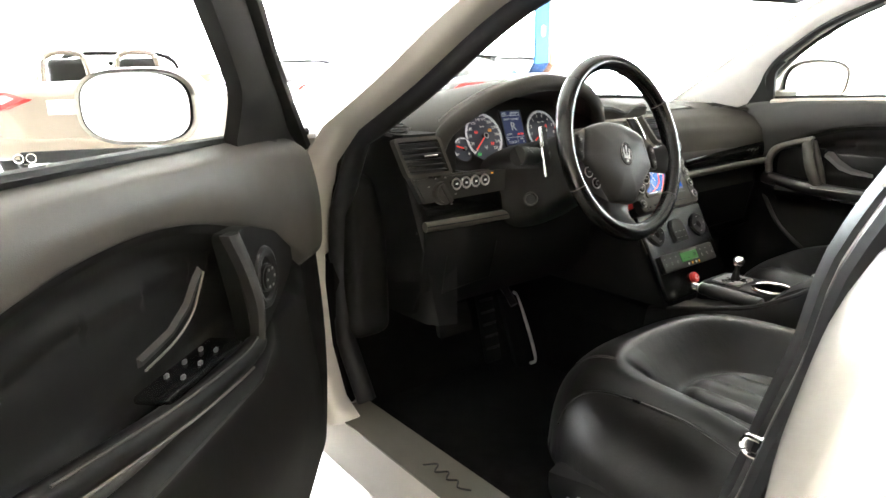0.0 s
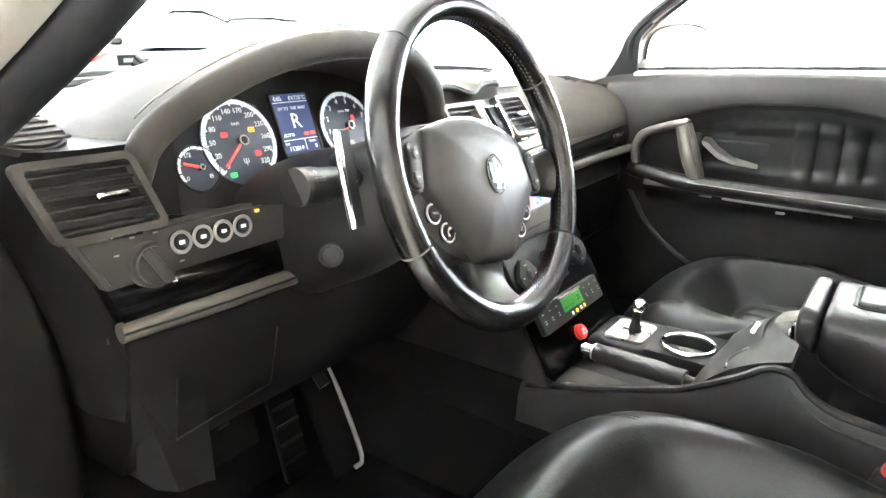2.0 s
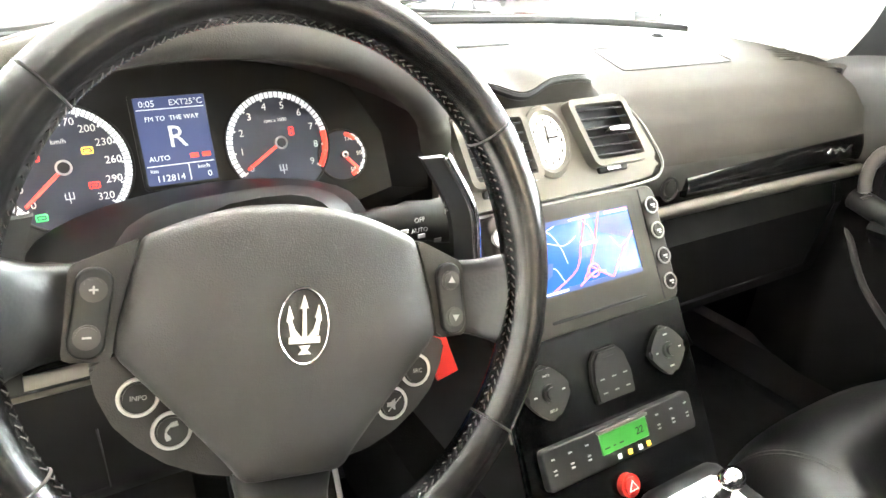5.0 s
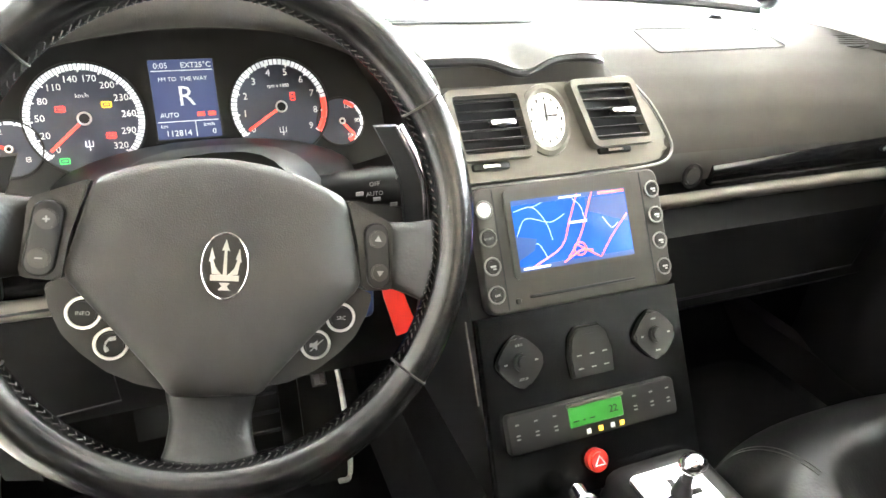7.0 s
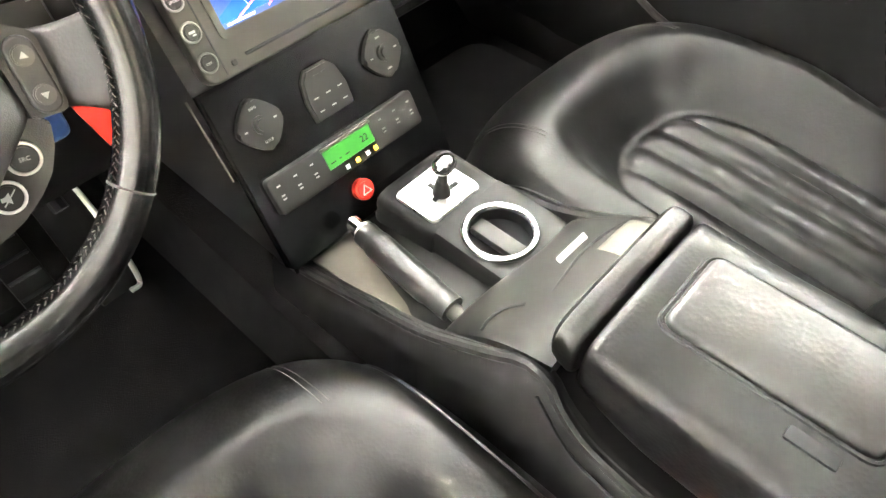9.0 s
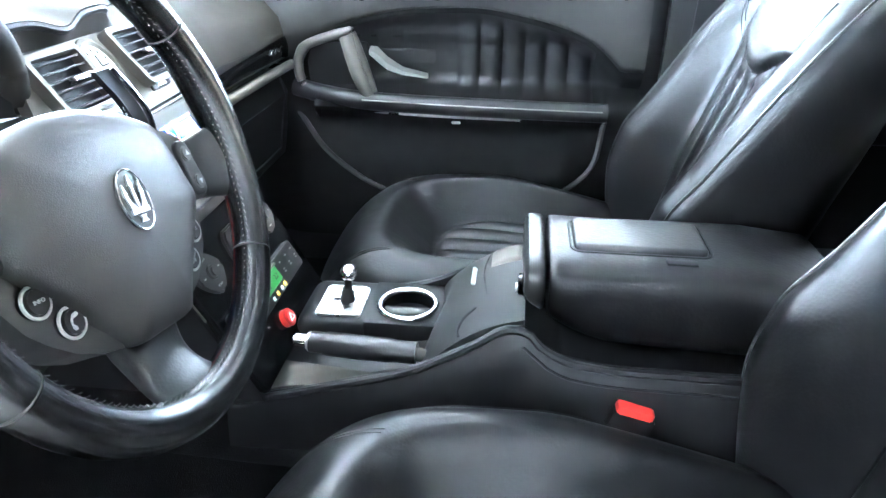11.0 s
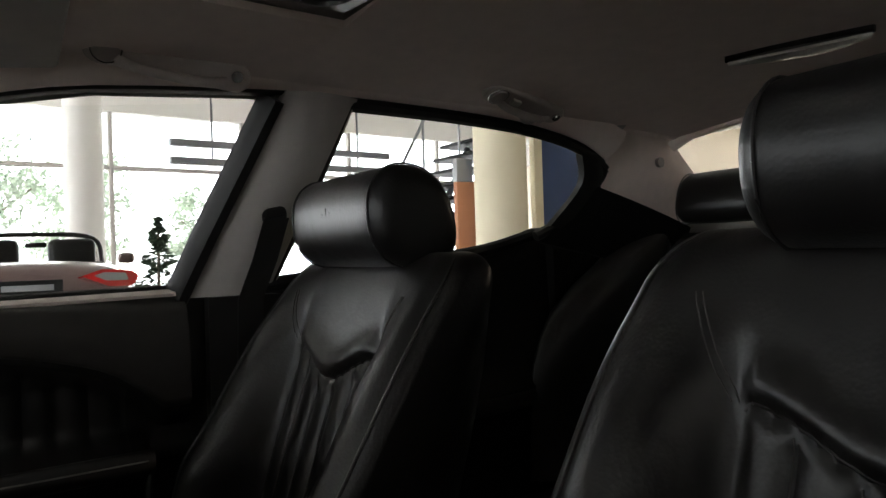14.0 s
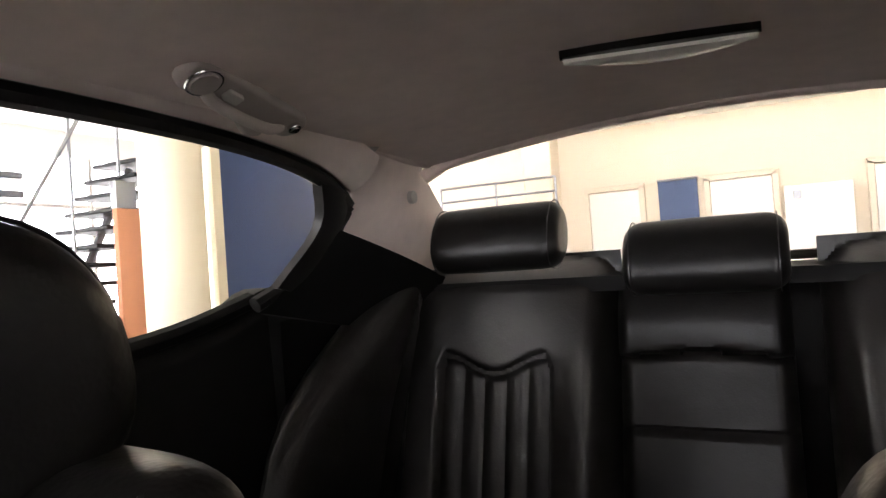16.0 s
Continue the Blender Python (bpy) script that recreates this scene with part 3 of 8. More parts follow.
# ---- parked cars of the showroom ----
def parked_car(label, paint, open_top=False, m=None, hoops=False, tails=TAIL_RED):
    """A car 4.5 m long, rear towards local -y, standing on z = 0."""
    t = thing("parked_car", (0, 0, 0), label, "car", "parked cars")
    prof = [(-2.25, 0.62, 0.42, 0.86), (-2.12, 0.84, 0.26, 0.94), (-1.7, 0.90, 0.22, 0.96), (-1.0, 0.92, 0.2, 0.93), (0.0, 0.92, 0.2, 0.90),
            (0.8, 0.92, 0.2, 0.90), (1.4, 0.90, 0.22, 0.84), (1.95, 0.84, 0.26, 0.70), (2.2, 0.62, 0.34, 0.58)]
    rings = []
    for y, w, z0, z1 in prof:
        h = z1 - z0
        rings.append([(-w * 0.9, y, z0), (-w * 0.99, y, z0 + h * 0.25), (-w, y, z0 + h * 0.55), (-w * 0.94, y, z0 + h * 0.85), (-w * 0.75, y, z1), (0, y, z1 + 0.03),
                      (w * 0.75, y, z1), (w * 0.94, y, z0 + h * 0.85), (w, y, z0 + h * 0.55), (w * 0.99, y, z0 + h * 0.25), (w * 0.9, y, z0)])
    body = part("body", loft(rings), paint, t)
    sub = body.modifiers.new("round", 'SUBSURF')
    sub.levels = sub.render_levels = 2
    part("bumper", box((0, -2.16, 0.38), (1.55, 0.16, 0.2), 0.06, 3), paint, t)
    part("diffuser", box((0, -2.2, 0.3), (1.1, 0.12, 0.12), 0.03, 2), RUBBER, t)
    for s in (-1, 1):
        lm_ = plane_m((s * 0.64, -2.20, 0.79), (1, s * 0.36, 0), (0, 0.12, 1))
        wedge = rounded_poly([(s * x, z) for x, z in ((-0.27, 0.030), (-0.10, 0.085), (0.16, 0.070), (0.24, 0.020), (0.17, -0.075), (-0.04, -0.070))][::s], 0.018)
        lamp = part("tail_lamp", prism(wedge, 0.10, at(lm_, 0, 0, -0.055), 0.012), tails, t, "wedge-shaped tail lamp")
        pane = rounded_poly([(s * x, z) for x, z in ((-0.17, 0.030), (-0.08, 0.058), (0.11, 0.046), (0.13, -0.020), (-0.06, -0.018))][::s], 0.012)
        part("lens_spot", prism(pane, 0.012, at(lm_, 0, 0, 0.040), 0.003), STEEL, lamp)
        for k in (0, 1):
            part("tail_pipe", ring(0.038, 0.008, plane_m((s * (0.45 + 0.1 * k), -2.27, 0.3), (1, 0, 0), (0, 0, 1)), 20, 6), CHROME, t)
        for y in (-1.35, 1.35):
            wheel = part("wheel", ring(0.26, 0.075, Matrix.Translation((s * 0.84, y, 0.335)) @ Matrix.Rotation(math.pi / 2, 4, 'Y'), 32, 10), RUBBER, t)
            part("rim", cyl(0.2, 0.03, Matrix.Translation((s * 0.86, y, 0.335)) @ Matrix.Rotation(s * math.pi / 2, 4, 'Y'), 24, 0.01), SATIN, wheel)
        part("door_mirror", box((s * 1.0, 0.72, 0.99), (0.2, 0.12, 0.14), 0.05, 3), paint, t)
    part("plate", box((0, -2.25, 0.74), (0.52, 0.02, 0.13), 0.004, 1), LAMP_LENS if hoops else RUBBER, t)
    part("plate_marks", box((0, -2.266, 0.74), (0.38, 0.006, 0.05), 0.001, 1), STEEL, t)
    if open_top:
        part("cockpit", box((0, -0.15, 0.925), (1.3, 1.5, 0.06), 0.02, 2), SOFT_BLACK, t)
        for s in (-1, 1):
            part("seat_back", box((s * 0.36, -0.55, 1.0), (0.46, 0.18, 0.42), 0.07, 3), LEATHER, t)
            if hoops:
                part("roll_hoop", tube([(s * 0.36 - 0.24, -0.8, 0.9), (s * 0.36 - 0.2, -0.8, 1.18), (s * 0.36 - 0.1, -0.8, 1.26), (s * 0.36 + 0.1, -0.8, 1.26), (s * 0.36 + 0.2, -0.8, 1.18), (s * 0.36 + 0.24, -0.8, 0.9)], 0.032, 10, 4), paint, t)
        fr = [(-0.72, 0.75, 0.92), (-0.6, 0.3, 1.24), (0, 0.24, 1.29), (0.6, 0.3, 1.24), (0.72, 0.75, 0.92)]
        part("screen_frame", tube(fr, 0.028, 8, 5), SOFT_BLACK, t)
        part("windscreen", loft([[fr[0], fr[4]], [(-0.6, 0.3, 1.235), (0.6, 0.3, 1.235)]], closed=False, caps=False), GLASS, t)
        part("rear_mirror", box((0, 0.35, 1.17), (0.22, 0.04, 0.06), 0.015, 2), SOFT_BLACK, t)
    else:
        cab = [(-1.75, 0.55, 0.95), (-1.2, 0.60, 1.2), (-0.7, 0.58, 1.33), (0.0, 0.57, 1.36), (0.45, 0.57, 1.3), (1.15, 0.60, 0.95)]
        rr = [[(-0.74, y, 0.9), (-w - 0.06, y, 0.9 + (z - 0.9) * 0.7), (-w + 0.08, y, z), (0, y, z + 0.02), (w - 0.08, y, z), (w + 0.06, y, 0.9 + (z - 0.9) * 0.7), (0.74, y, 0.9)] for y, w, z in cab]
        part("glasshouse", loft(rr), PIANO, t)
        part("roof", loft([[(-w + 0.02, y, z - 0.02), (-w + 0.1, y, z + 0.015), (0, y, z + 0.035), (w - 0.1, y, z + 0.015), (w - 0.02, y, z - 0.02)] for y, w, z in cab[1:5]], closed=False, caps=False), paint, t)
    if m is not None:
        t.matrix_basis = m
    return t


GOLD_PAINT = material("champagne_silver_paint", (0.26, 0.22, 0.18), 0.3, metal=0.5, coat=0.6, vary=0.04)
WHITE_PAINT = material("white_car_paint", (0.42, 0.42, 0.42), 0.3, coat=0.7, vary=0.03)
ROSE_PAINT = material("rosy_silver_paint", (0.17, 0.115, 0.11), 0.3, metal=0.4, coat=0.6, vary=0.04)
BLACK_PAINT = material("black_car_paint", (0.012, 0.012, 0.014), 0.2, coat=0.7, vary=0.1)
parked_car("champagne silver open roadster with twin roll hoops", GOLD_PAINT, True, pose(0.61, 8.19, 0.11, 0, 0, -20.8), True)
parked_car("white coupe with red tail lamps", WHITE_PAINT, False, pose(7.0, 8.6, 0.11, 0, 0, -14))
parked_car("rosy silver open car with red tail lamps", ROSE_PAINT, True, pose(8.34, -0.74, 0.11, 0, 0, -95))
parked_car("white car with its nose to the glass", WHITE_PAINT, False, pose(3.6, 10.3, 0.11, 0, 0, 6))
parked_car("black saloon with red tail lamps", BLACK_PAINT, False, pose(4.6, 7.4, 0.11, 0, 0, -4))


# ---- the car: shell, glass and trim ----
CAR = thing("saloon_car", (0, -0.6, 0.0), "pearl silver saloon car body with black and taupe cabin", "car")


# door-window outline of the passenger side (y, z), forward corner first
TOP_LINE = [(0.30, 0.975), (0.19, 1.07), (0.06, 1.17), (-0.10, 1.243), (-0.205, 1.275), (-0.345, 1.303), (-0.614, 1.325), (-0.754, 1.328), (-1.0, 1.327), (-1.2, 1.318), (-1.36, 1.296), (-1.47, 1.262)]
BELT_LINE = [(0.30, 0.975), (0.0, 0.984), (-0.30, 0.987), (-0.485, 0.990), (-0.654, 1.008), (-0.85, 1.025), (-1.039, 1.042), (-1.2, 1.062), (-1.33, 1.083), (-1.40, 1.12)]


def side_x(z):
    """Inner face of the glasshouse by height."""
    return 0.735 - 0.52 * max(0.0, z - 0.985)


def pt(y, z, out=0.0, side=1):
    return (side * (side_x(z) + out), y, z)


def lin(line, y):
    ps = sorted(line)
    for (a, za), (b, zb) in zip(ps, ps[1:]):
        if a <= y <= b:
            return za + (zb - za) * (y - a) / (b - a)
    return ps[0][1] if y < ps[0][0] else ps[-1][1]


# floor, tunnel, firewall
part("floor_pan", box((0, -0.6, 0.29), (1.62, 2.9, 0.06), 0.01), CARPET, CAR, "black carpeted floor")
part("firewall", box((0, 0.86, 0.62), (1.6, 0.06, 0.7), 0.01), FOOTWELL, CAR)
part("toe_board", box((0, 0, 0), (1.56, 0.5, 0.03), 0.01, 2, Matrix.Translation((0, 0.66, 0.44)) @ Matrix.Rotation(radians(40), 4, 'X')), CARPET, CAR)
part("tunnel", loft([[(-0.15, y, 0.31), (-0.135, y, z * 0.9), (-0.08, y, z), (0.08, y, z), (0.135, y, z * 0.9), (0.15, y, 0.31)] for y, z in ((0.7, 0.56), (0.1, 0.53), (-0.7, 0.5), (-1.3, 0.42))]), CARPET, CAR)
for s in (-1, 1):
    part("sill", loft([[(s * 0.70, y, 0.32), (s * 0.70, y, 0.398), (s * 0.715, y, 0.41), (s * 0.80, y, 0.41), (s * 0.835, y, 0.385), (s * 0.86, y, 0.38), (s * 0.90, y, 0.33), (s * 0.91, y, 0.24), (s * 0.70, y, 0.22)] for y in (0.62, 0.2, -0.3, -1.0, -1.6)]), PAINT if s < 0 else SOFT_BLACK, CAR, "painted door sill")
    part("kick_panel", box((s * 0.745, 0.56, 0.55), (0.05, 0.36, 0.36), 0.02, 2), CARPET, CAR)
    # outer body below the belt, behind the front door
    part("rear_quarter", loft([[(s * 0.78, y, 0.4), (s * 0.80, y, 0.98), (s * 0.88, y, 0.96), (s * 0.93, y, 0.8), (s * 0.945, y, 0.6), (s * 0.92, y, 0.35)] for y in (-1.5, -1.9, -2.3, -2.6)]), PAINT, CAR)
    part("front_wing", loft([[(s * 0.80, y, 0.35), (s * 0.74, y, zt - 0.02), (s * 0.80, y, zt), (s * 0.90, y, zt - 0.06), (s * 0.94, y, zt - 0.22), (s * 0.93, y, 0.4)] for y, zt in ((0.56, 0.955), (0.9, 0.94), (1.5, 0.87), (1.95, 0.76))]), PAINT, CAR, "pearl silver front wing")
part("bonnet", loft([[(-0.84, y, z - 0.05), (-0.6, y, z), (-0.2, y, z + 0.02), (0, y, z + 0.012), (0.2, y, z + 0.02), (0.6, y, z), (0.84, y, z - 0.05), (0.8, y, z - 0.12), (-0.8, y, z - 0.12)] for y, z in ((0.92, 0.955), (1.3, 0.93), (1.75, 0.87), (2.1, 0.74))]), PAINT, CAR, "pearl silver bonnet")
part("scuttle", box((0, 0.88, 0.955), (1.5, 0.16, 0.03), 0.01), SOFT_BLACK, CAR)
for x0, x1, yy in ((-0.52, 0.10, 0.955), (-0.02, 0.42, 0.965)):
    wp = part("wiper_arm", tube([(x0, yy, 0.985), (x0 + (x1 - x0) * 0.4, yy + 0.01, 1.004), (x1, yy + 0.005, 0.998)], [0.008, 0.007, 0.006, 0.005], 8, 4), SOFT_BLACK, CAR, "black windscreen wiper")
    part("wiper_blade", tube([(x0 + 0.10, yy - 0.012, 0.992), (x0 + (x1 - x0) * 0.6, yy - 0.010, 0.996), (x1 + 0.05, yy - 0.014, 0.990)], 0.006, 6, 4), RUBBER, wp)
part("boot_lid", loft([[(-0.84, y, z - 0.06), (-0.6, y, z), (0, y, z + 0.02), (0.6, y, z), (0.84, y, z - 0.06)] + [(0.8, y, z - 0.12), (-0.8, y, z - 0.12)] for y, z in ((-2.35, 1.02), (-2.6, 1.01), (-2.9, 0.98))]), PAINT, CAR)

# windscreen edge line (passenger side), low to high
SCREEN_EDGE = [(0.735, 0.62, 0.965), (0.70, 0.44, 1.07), (0.645, 0.22, 1.19), (0.585, 0.02, 1.285), (0.53, -0.13, 1.345)]
DOOR_EDGE = [(0.745, 0.36, 0.965), (0.70, 0.21, 1.06), (0.645, 0.06, 1.172), (0.602, -0.10, 1.245), (0.575, -0.22, 1.30)]
for s in (-1, 1):
    a = smooth_path([(s * x, y, z) for x, y, z in SCREEN_EDGE], 5)
    edge = DOOR_EDGE if s < 0 else [(0.745, 0.345, 0.965), (0.695, 0.235, 1.085), (0.645, 0.07, 1.192), (0.602, -0.095, 1.256), (0.575, -0.22, 1.306)]
    b = smooth_path([(s * x, y, z) for x, y, z in edge], 5)
    part("a_pillar_trim", strip(a, b, 0.012, (-s, -0.5, 0.0), 0.014), PILLAR, CAR, "light grey cloth pillar trim")
    ao = [Vector(p) + Vector((s * 0.03, 0.03, 0.01)) for p in a]
    bo = [Vector(p) + Vector((s * 0.055, -0.005, 0.012)) for p in b]
    part("a_pillar_skin", strip(ao, bo, 0.022, (s, 0.45, 0.2), 0.012), PAINT, CAR, "pearl silver outer pillar")
    low = [Vector((s * x, y, z)) for x, y, z in ((0.765, 0.33, 0.41), (0.775, 0.37, 0.45), (0.78, 0.405, 0.55), (0.78, 0.42, 0.68), (0.775, 0.41, 0.82), (0.765, 0.385, 0.91))]
    fl_in = [p + Vector((-s * 0.002, -0.024, 0)) for p in low] + [p + Vector((s * 0.004, -0.030, 0.0)) for p in b[1:]]
    fl_out = [p + Vector((s * 0.062, -0.004, 0)) for p in low] + [p + Vector((s * 0.064, -0.004, 0.008)) for p in b[1:]]
    if s < 0:
        part("pillar_flange", strip(fl_in, fl_out, 0.016, (s * 0.35, -1, 0.1), 0.010), PAINT, CAR, "pearl silver painted door frame")
    seal = [Vector(p) + (Vector((-s * 0.020, -0.034, 0)) if s < 0 else Vector((s * 0.035, 0.016, 0.012))) for p in b]
    roofline = [Vector(pt(y, z + 0.026, 0.03, s)) for y, z in TOP_LINE[5:]]
    part("door_seal", tube([(s * 0.735, 0.33, 0.43), (s * 0.745, 0.385, 0.55), (s * 0.745, 0.40, 0.68), (s * 0.742, 0.385, 0.82), *seal, *roofline[:3]], 0.021, 10), RUBBER, CAR, "black rubber door seal")
    part("a_post", loft([[(s * 0.74, y0, z), (s * 0.80, y0 - 0.02, z), (s * 0.86, y0 + 0.03, z), (s * 0.88, y0 + 0.12, z), (s * 0.74, y0 + 0.16, z)] for y0, z in ((0.36, 0.36), (0.42, 0.45), (0.45, 0.62), (0.42, 0.82), (0.37, 0.97))]), PAINT, CAR, "pearl silver door post")
    # roof rail above the doors
    rail_in = [Vector(pt(y, z + 0.008, -0.004, s)) for y, z in TOP_LINE[3:]]
    rail_top = [Vector((s * (0.54 - 0.02 * k / 8), y - 0.0, min(1.375, z + 0.065))) for k, (y, z) in enumerate(TOP_LINE[3:])]
    part("roof_rail_trim", strip(smooth_path(rail_in, 3), smooth_path(rail_top, 3), 0.02, (-s, 0, -0.5), 0.012), HEADLINER, CAR, "taupe cloth roof rail")
    skin_lo = [Vector(pt(y, z + 0.01, 0.05, s)) for y, z in TOP_LINE[3:]]
    skin_hi = [Vector((s * 0.50, y, min(1.435, z + 0.12))) for y, z in TOP_LINE[3:]]
    part("roof_rail_skin", strip(skin_lo, skin_hi, 0.02, (s, 0, 0.6), 0.01), PAINT, CAR)
    # b pillar
    fr = [(s * side_x(z), (-0.500 if s > 0 else -0.545) - 0.385 * (z - 0.99), z) for z in (0.985, 1.07, 1.16, 1.25, 1.335)]
    bk = [(s * side_x(z), -0.665 - 0.30 * (z - 0.99), z) for z in (0.985, 1.07, 1.16, 1.25, 1.335)]
    part("b_pillar_trim", strip(smooth_path(fr, 3), smooth_path(bk, 3), 0.03, (-s, 0, 0), 0.016), PILLAR, CAR, "light grey cloth pillar trim")
    post = [(0.34, -0.430), (0.50, -0.405), (0.60, -0.412), (0.67, -0.430), (0.75, -0.450), (0.82, -0.470), (0.90, -0.485), (0.953, -0.505), (1.03, -0.545)]
    if s > 0:
        part("b_pillar_lower", loft([[(0.70, -0.535, z), (0.695, -0.60, z), (0.70, -0.67, z), (0.80, -0.66, z), (0.80, -0.54, z)] for z in (0.32, 0.6, 0.85, 0.985)]), SOFT_BLACK, CAR)
    else:
        post = [(z, lerp_curve(post, z)) for z in [0.34 + 0.69 * k / 24 for k in range(25)]]
        part("b_pillar_lower", loft([[(-0.700, y - 0.004, z), (-0.695, y - 0.03, z), (-0.70, -0.67, z), (-0.79, -0.66, z), (-0.79, y - 0.045, z), (-0.752, y - 0.030, z)] for z, y in post]), SOFT_BLACK, CAR)
        part("pillar_seal", loft([[(-0.695, y - 0.012, z), (-0.700, y, z), (-0.722, y - 0.004, z), (-0.750, y - 0.022, z), (-0.750, y - 0.034, z), (-0.70, y - 0.03, z)] for z, y in post]), RUBBER, CAR, "broad black rubber door seal")
        part("pillar_flange", loft([[(-0.750, y - 0.028, z), (-0.777, y - 0.040, z), (-0.777, y - 0.055, z), (-0.75, y - 0.05, z)] for z, y in post]), PAINT, CAR, "pearl silver painted pillar flange")
        part("rear_door_seal", tube([(-0.788, y - 0.052, z) for z, y in post], 0.012, 8), RUBBER, CAR)
    if s > 0:
        part("pillar_cover", box((0.765, -0.51, 0.66), (0.06, 0.09, 0.68), 0.01, 2), SOFT_BLACK, CAR)
    if s > 0:
        part("pillar_seal", tube([(s * 0.785, -0.60, 1.03), (s * 0.805, -0.578, 0.96), (s * 0.83, -0.535, 0.80), (s * 0.838, -0.505, 0.65), (s * 0.82, -0.475, 0.45)], 0.026, 10, 5), RUBBER, CAR)
        part("door_striker", box((0.850, -0.53, 0.76), (0.008, 0.014, 0.03), 0.005, 2), CHROME, CAR)
    else:
        lp = part("door_striker", tube([(-0.762, -0.475, 0.722), (-0.762, -0.462, 0.722), (-0.762, -0.457, 0.717), (-0.762, -0.457, 0.708), (-0.762, -0.462, 0.703), (-0.762, -0.475, 0.703)], 0.0035, 8, 4), CHROME, CAR, "bright door striker loop")
        part("striker_plate", box((-0.764, -0.481, 0.712), (0.020, 0.010, 0.036), 0.003, 2), CHROME, lp)
    # c pillar and rear quarter trim
    c_front = [(s * 0.69, -1.40, 1.09), (s * 0.655, -1.45, 1.16), (s * 0.60, -1.485, 1.25), (s * 0.56, -1.42, 1.315), (s * 0.53, -1.36, 1.36)]
    c_back = [(s * 0.60, -2.02, 1.13), (s * 0.60, -1.93, 1.20), (s * 0.595, -1.82, 1.28), (s * 0.575, -1.72, 1.345), (s * 0.52, -1.66, 1.385)]
    part("c_pillar_trim", strip(smooth_path(c_front, 4), smooth_path(c_back, 4), 0.02, (-s, 0.3, 0), 0.02), HEADLINER, CAR, "taupe cloth rear pillar trim")
    part("c_pillar_skin", strip([Vector(p) + Vector((s * 0.07, -0.14, 0.02)) for p in c_front], [Vector(p) + Vector((s * 0.10, -0.02, 0.02)) for p in c_back], 0.02, (s, 0, 0.3), 0.01), PAINT, CAR)
    part("quarter_pad", strip(smooth_path([(s * 0.685, -1.34, 1.07), (s * 0.655, -1.41, 1.14), (s * 0.615, -1.475, 1.205)], 4), smooth_path([(s * 0.665, -1.86, 0.96), (s * 0.63, -1.84, 1.04), (s * 0.575, -1.80, 1.10)], 4), 0.02, (-s, 0.2, 0), 0.012), FOOTWELL, CAR)
    part("coat_button", cyl(0.013, 0.01, plane_m((s * 0.572, -1.66, 1.27), (0, 1, 0), (0, 0, 1) if s < 0 else (0, 0, -1)), 16), PILLAR, CAR)

# roof lining with the sunroof opening, as strips round the hole
SUN = (-0.33, 0.33, -0.63, -0.30)


def roof_z(x, y):
    return 1.392 - 0.05 * (x / 0.55) ** 2 - 0.05 * max(0.0, (y + 0.35)) - 0.02 * max(0.0, -(y + 1.25))


def roof_patch(x0, x1, y0, y1, lift=0.0, nx=10, ny=12):
    return surface(lambda u, v: (x0 + (x1 - x0) * u, y0 + (y1 - y0) * v, roof_z(x0 + (x1 - x0) * u, y0 + (y1 - y0) * v) + lift), nx, ny,
                   back=lambda u, v: (x0 + (x1 - x0) * u, y0 + (y1 - y0) * v, roof_z(x0 + (x1 - x0) * u, y0 + (y1 - y0) * v) + lift + 0.02))


bm = bmesh.new()
for q in ((-0.545, 0.545, SUN[3], -0.10), (-0.545, SUN[0], SUN[2], SUN[3]), (SUN[1], 0.545, SUN[2], SUN[3]), (-0.545, 0.545, -1.74, SUN[2])):
    tmp = roof_patch(*q)
    me = bpy.data.meshes.new("tmp")
    tmp.to_mesh(me)
    tmp.free()
    bm.from_mesh(me)
    bpy.data.meshes.remove(me)
part("headliner", bm, HEADLINER, CAR, "taupe cloth roof lining")
for s in (-1, 1):
    part("lining_edge", tube([(s * (0.541 + 0.010 * k / 12), -1.26 - 0.47 * k / 12, roof_z(0.545, -1.26 - 0.47 * k / 12) + 0.009) for k in range(13)], 0.013, 10), HEADLINER, CAR)
part("roof_skin", surface(lambda u, v: (-0.52 + 1.04 * u, -0.66 - 1.1 * v, roof_z(-0.52 + 1.04 * u, -0.66 - 1.1 * v) + 0.045), 10, 10,
                          back=lambda u, v: (-0.52 + 1.04 * u, -0.66 - 1.1 * v, roof_z(-0.52 + 1.04 * u, -0.66 - 1.1 * v) + 0.055)), PAINT, CAR)
part("roof_front_skin", surface(lambda u, v: (-0.52 + 1.04 * u, -0.28 + 0.18 * v, roof_z(-0.52 + 1.04 * u, -0.28 + 0.18 * v) + 0.045), 10, 4,
                                back=lambda u, v: (-0.52 + 1.04 * u, -0.28 + 0.18 * v, roof_z(-0.52 + 1.04 * u, -0.28 + 0.18 * v) + 0.055)), PAINT, CAR)
for s in (-1, 1):
    part("roof_side_skin", box((s * 0.43, -0.46, 1.43), (0.2, 0.42, 0.012), 0.004), PAINT, CAR)
roofhole = thing("sunroof", (0, -0.46, 1.42), "open glass sunroof with black frame", "sunroof")
part("frame", frame_bm(rounded(0.70, 0.37, 0.05), rounded(0.60, 0.28, 0.04), 0.03, Matrix.Translation((0, -0.465, 1.385))), PIANO, roofhole)
part("glass_panel", box((0, -0.46, 1.432), (0.64, 0.32, 0.005), 0.001), GLASS, roofhole)
part("sliding_shade", box((0, -0.605, 1.405), (0.6, 0.07, 0.012), 0.004), HEADLINER, roofhole)

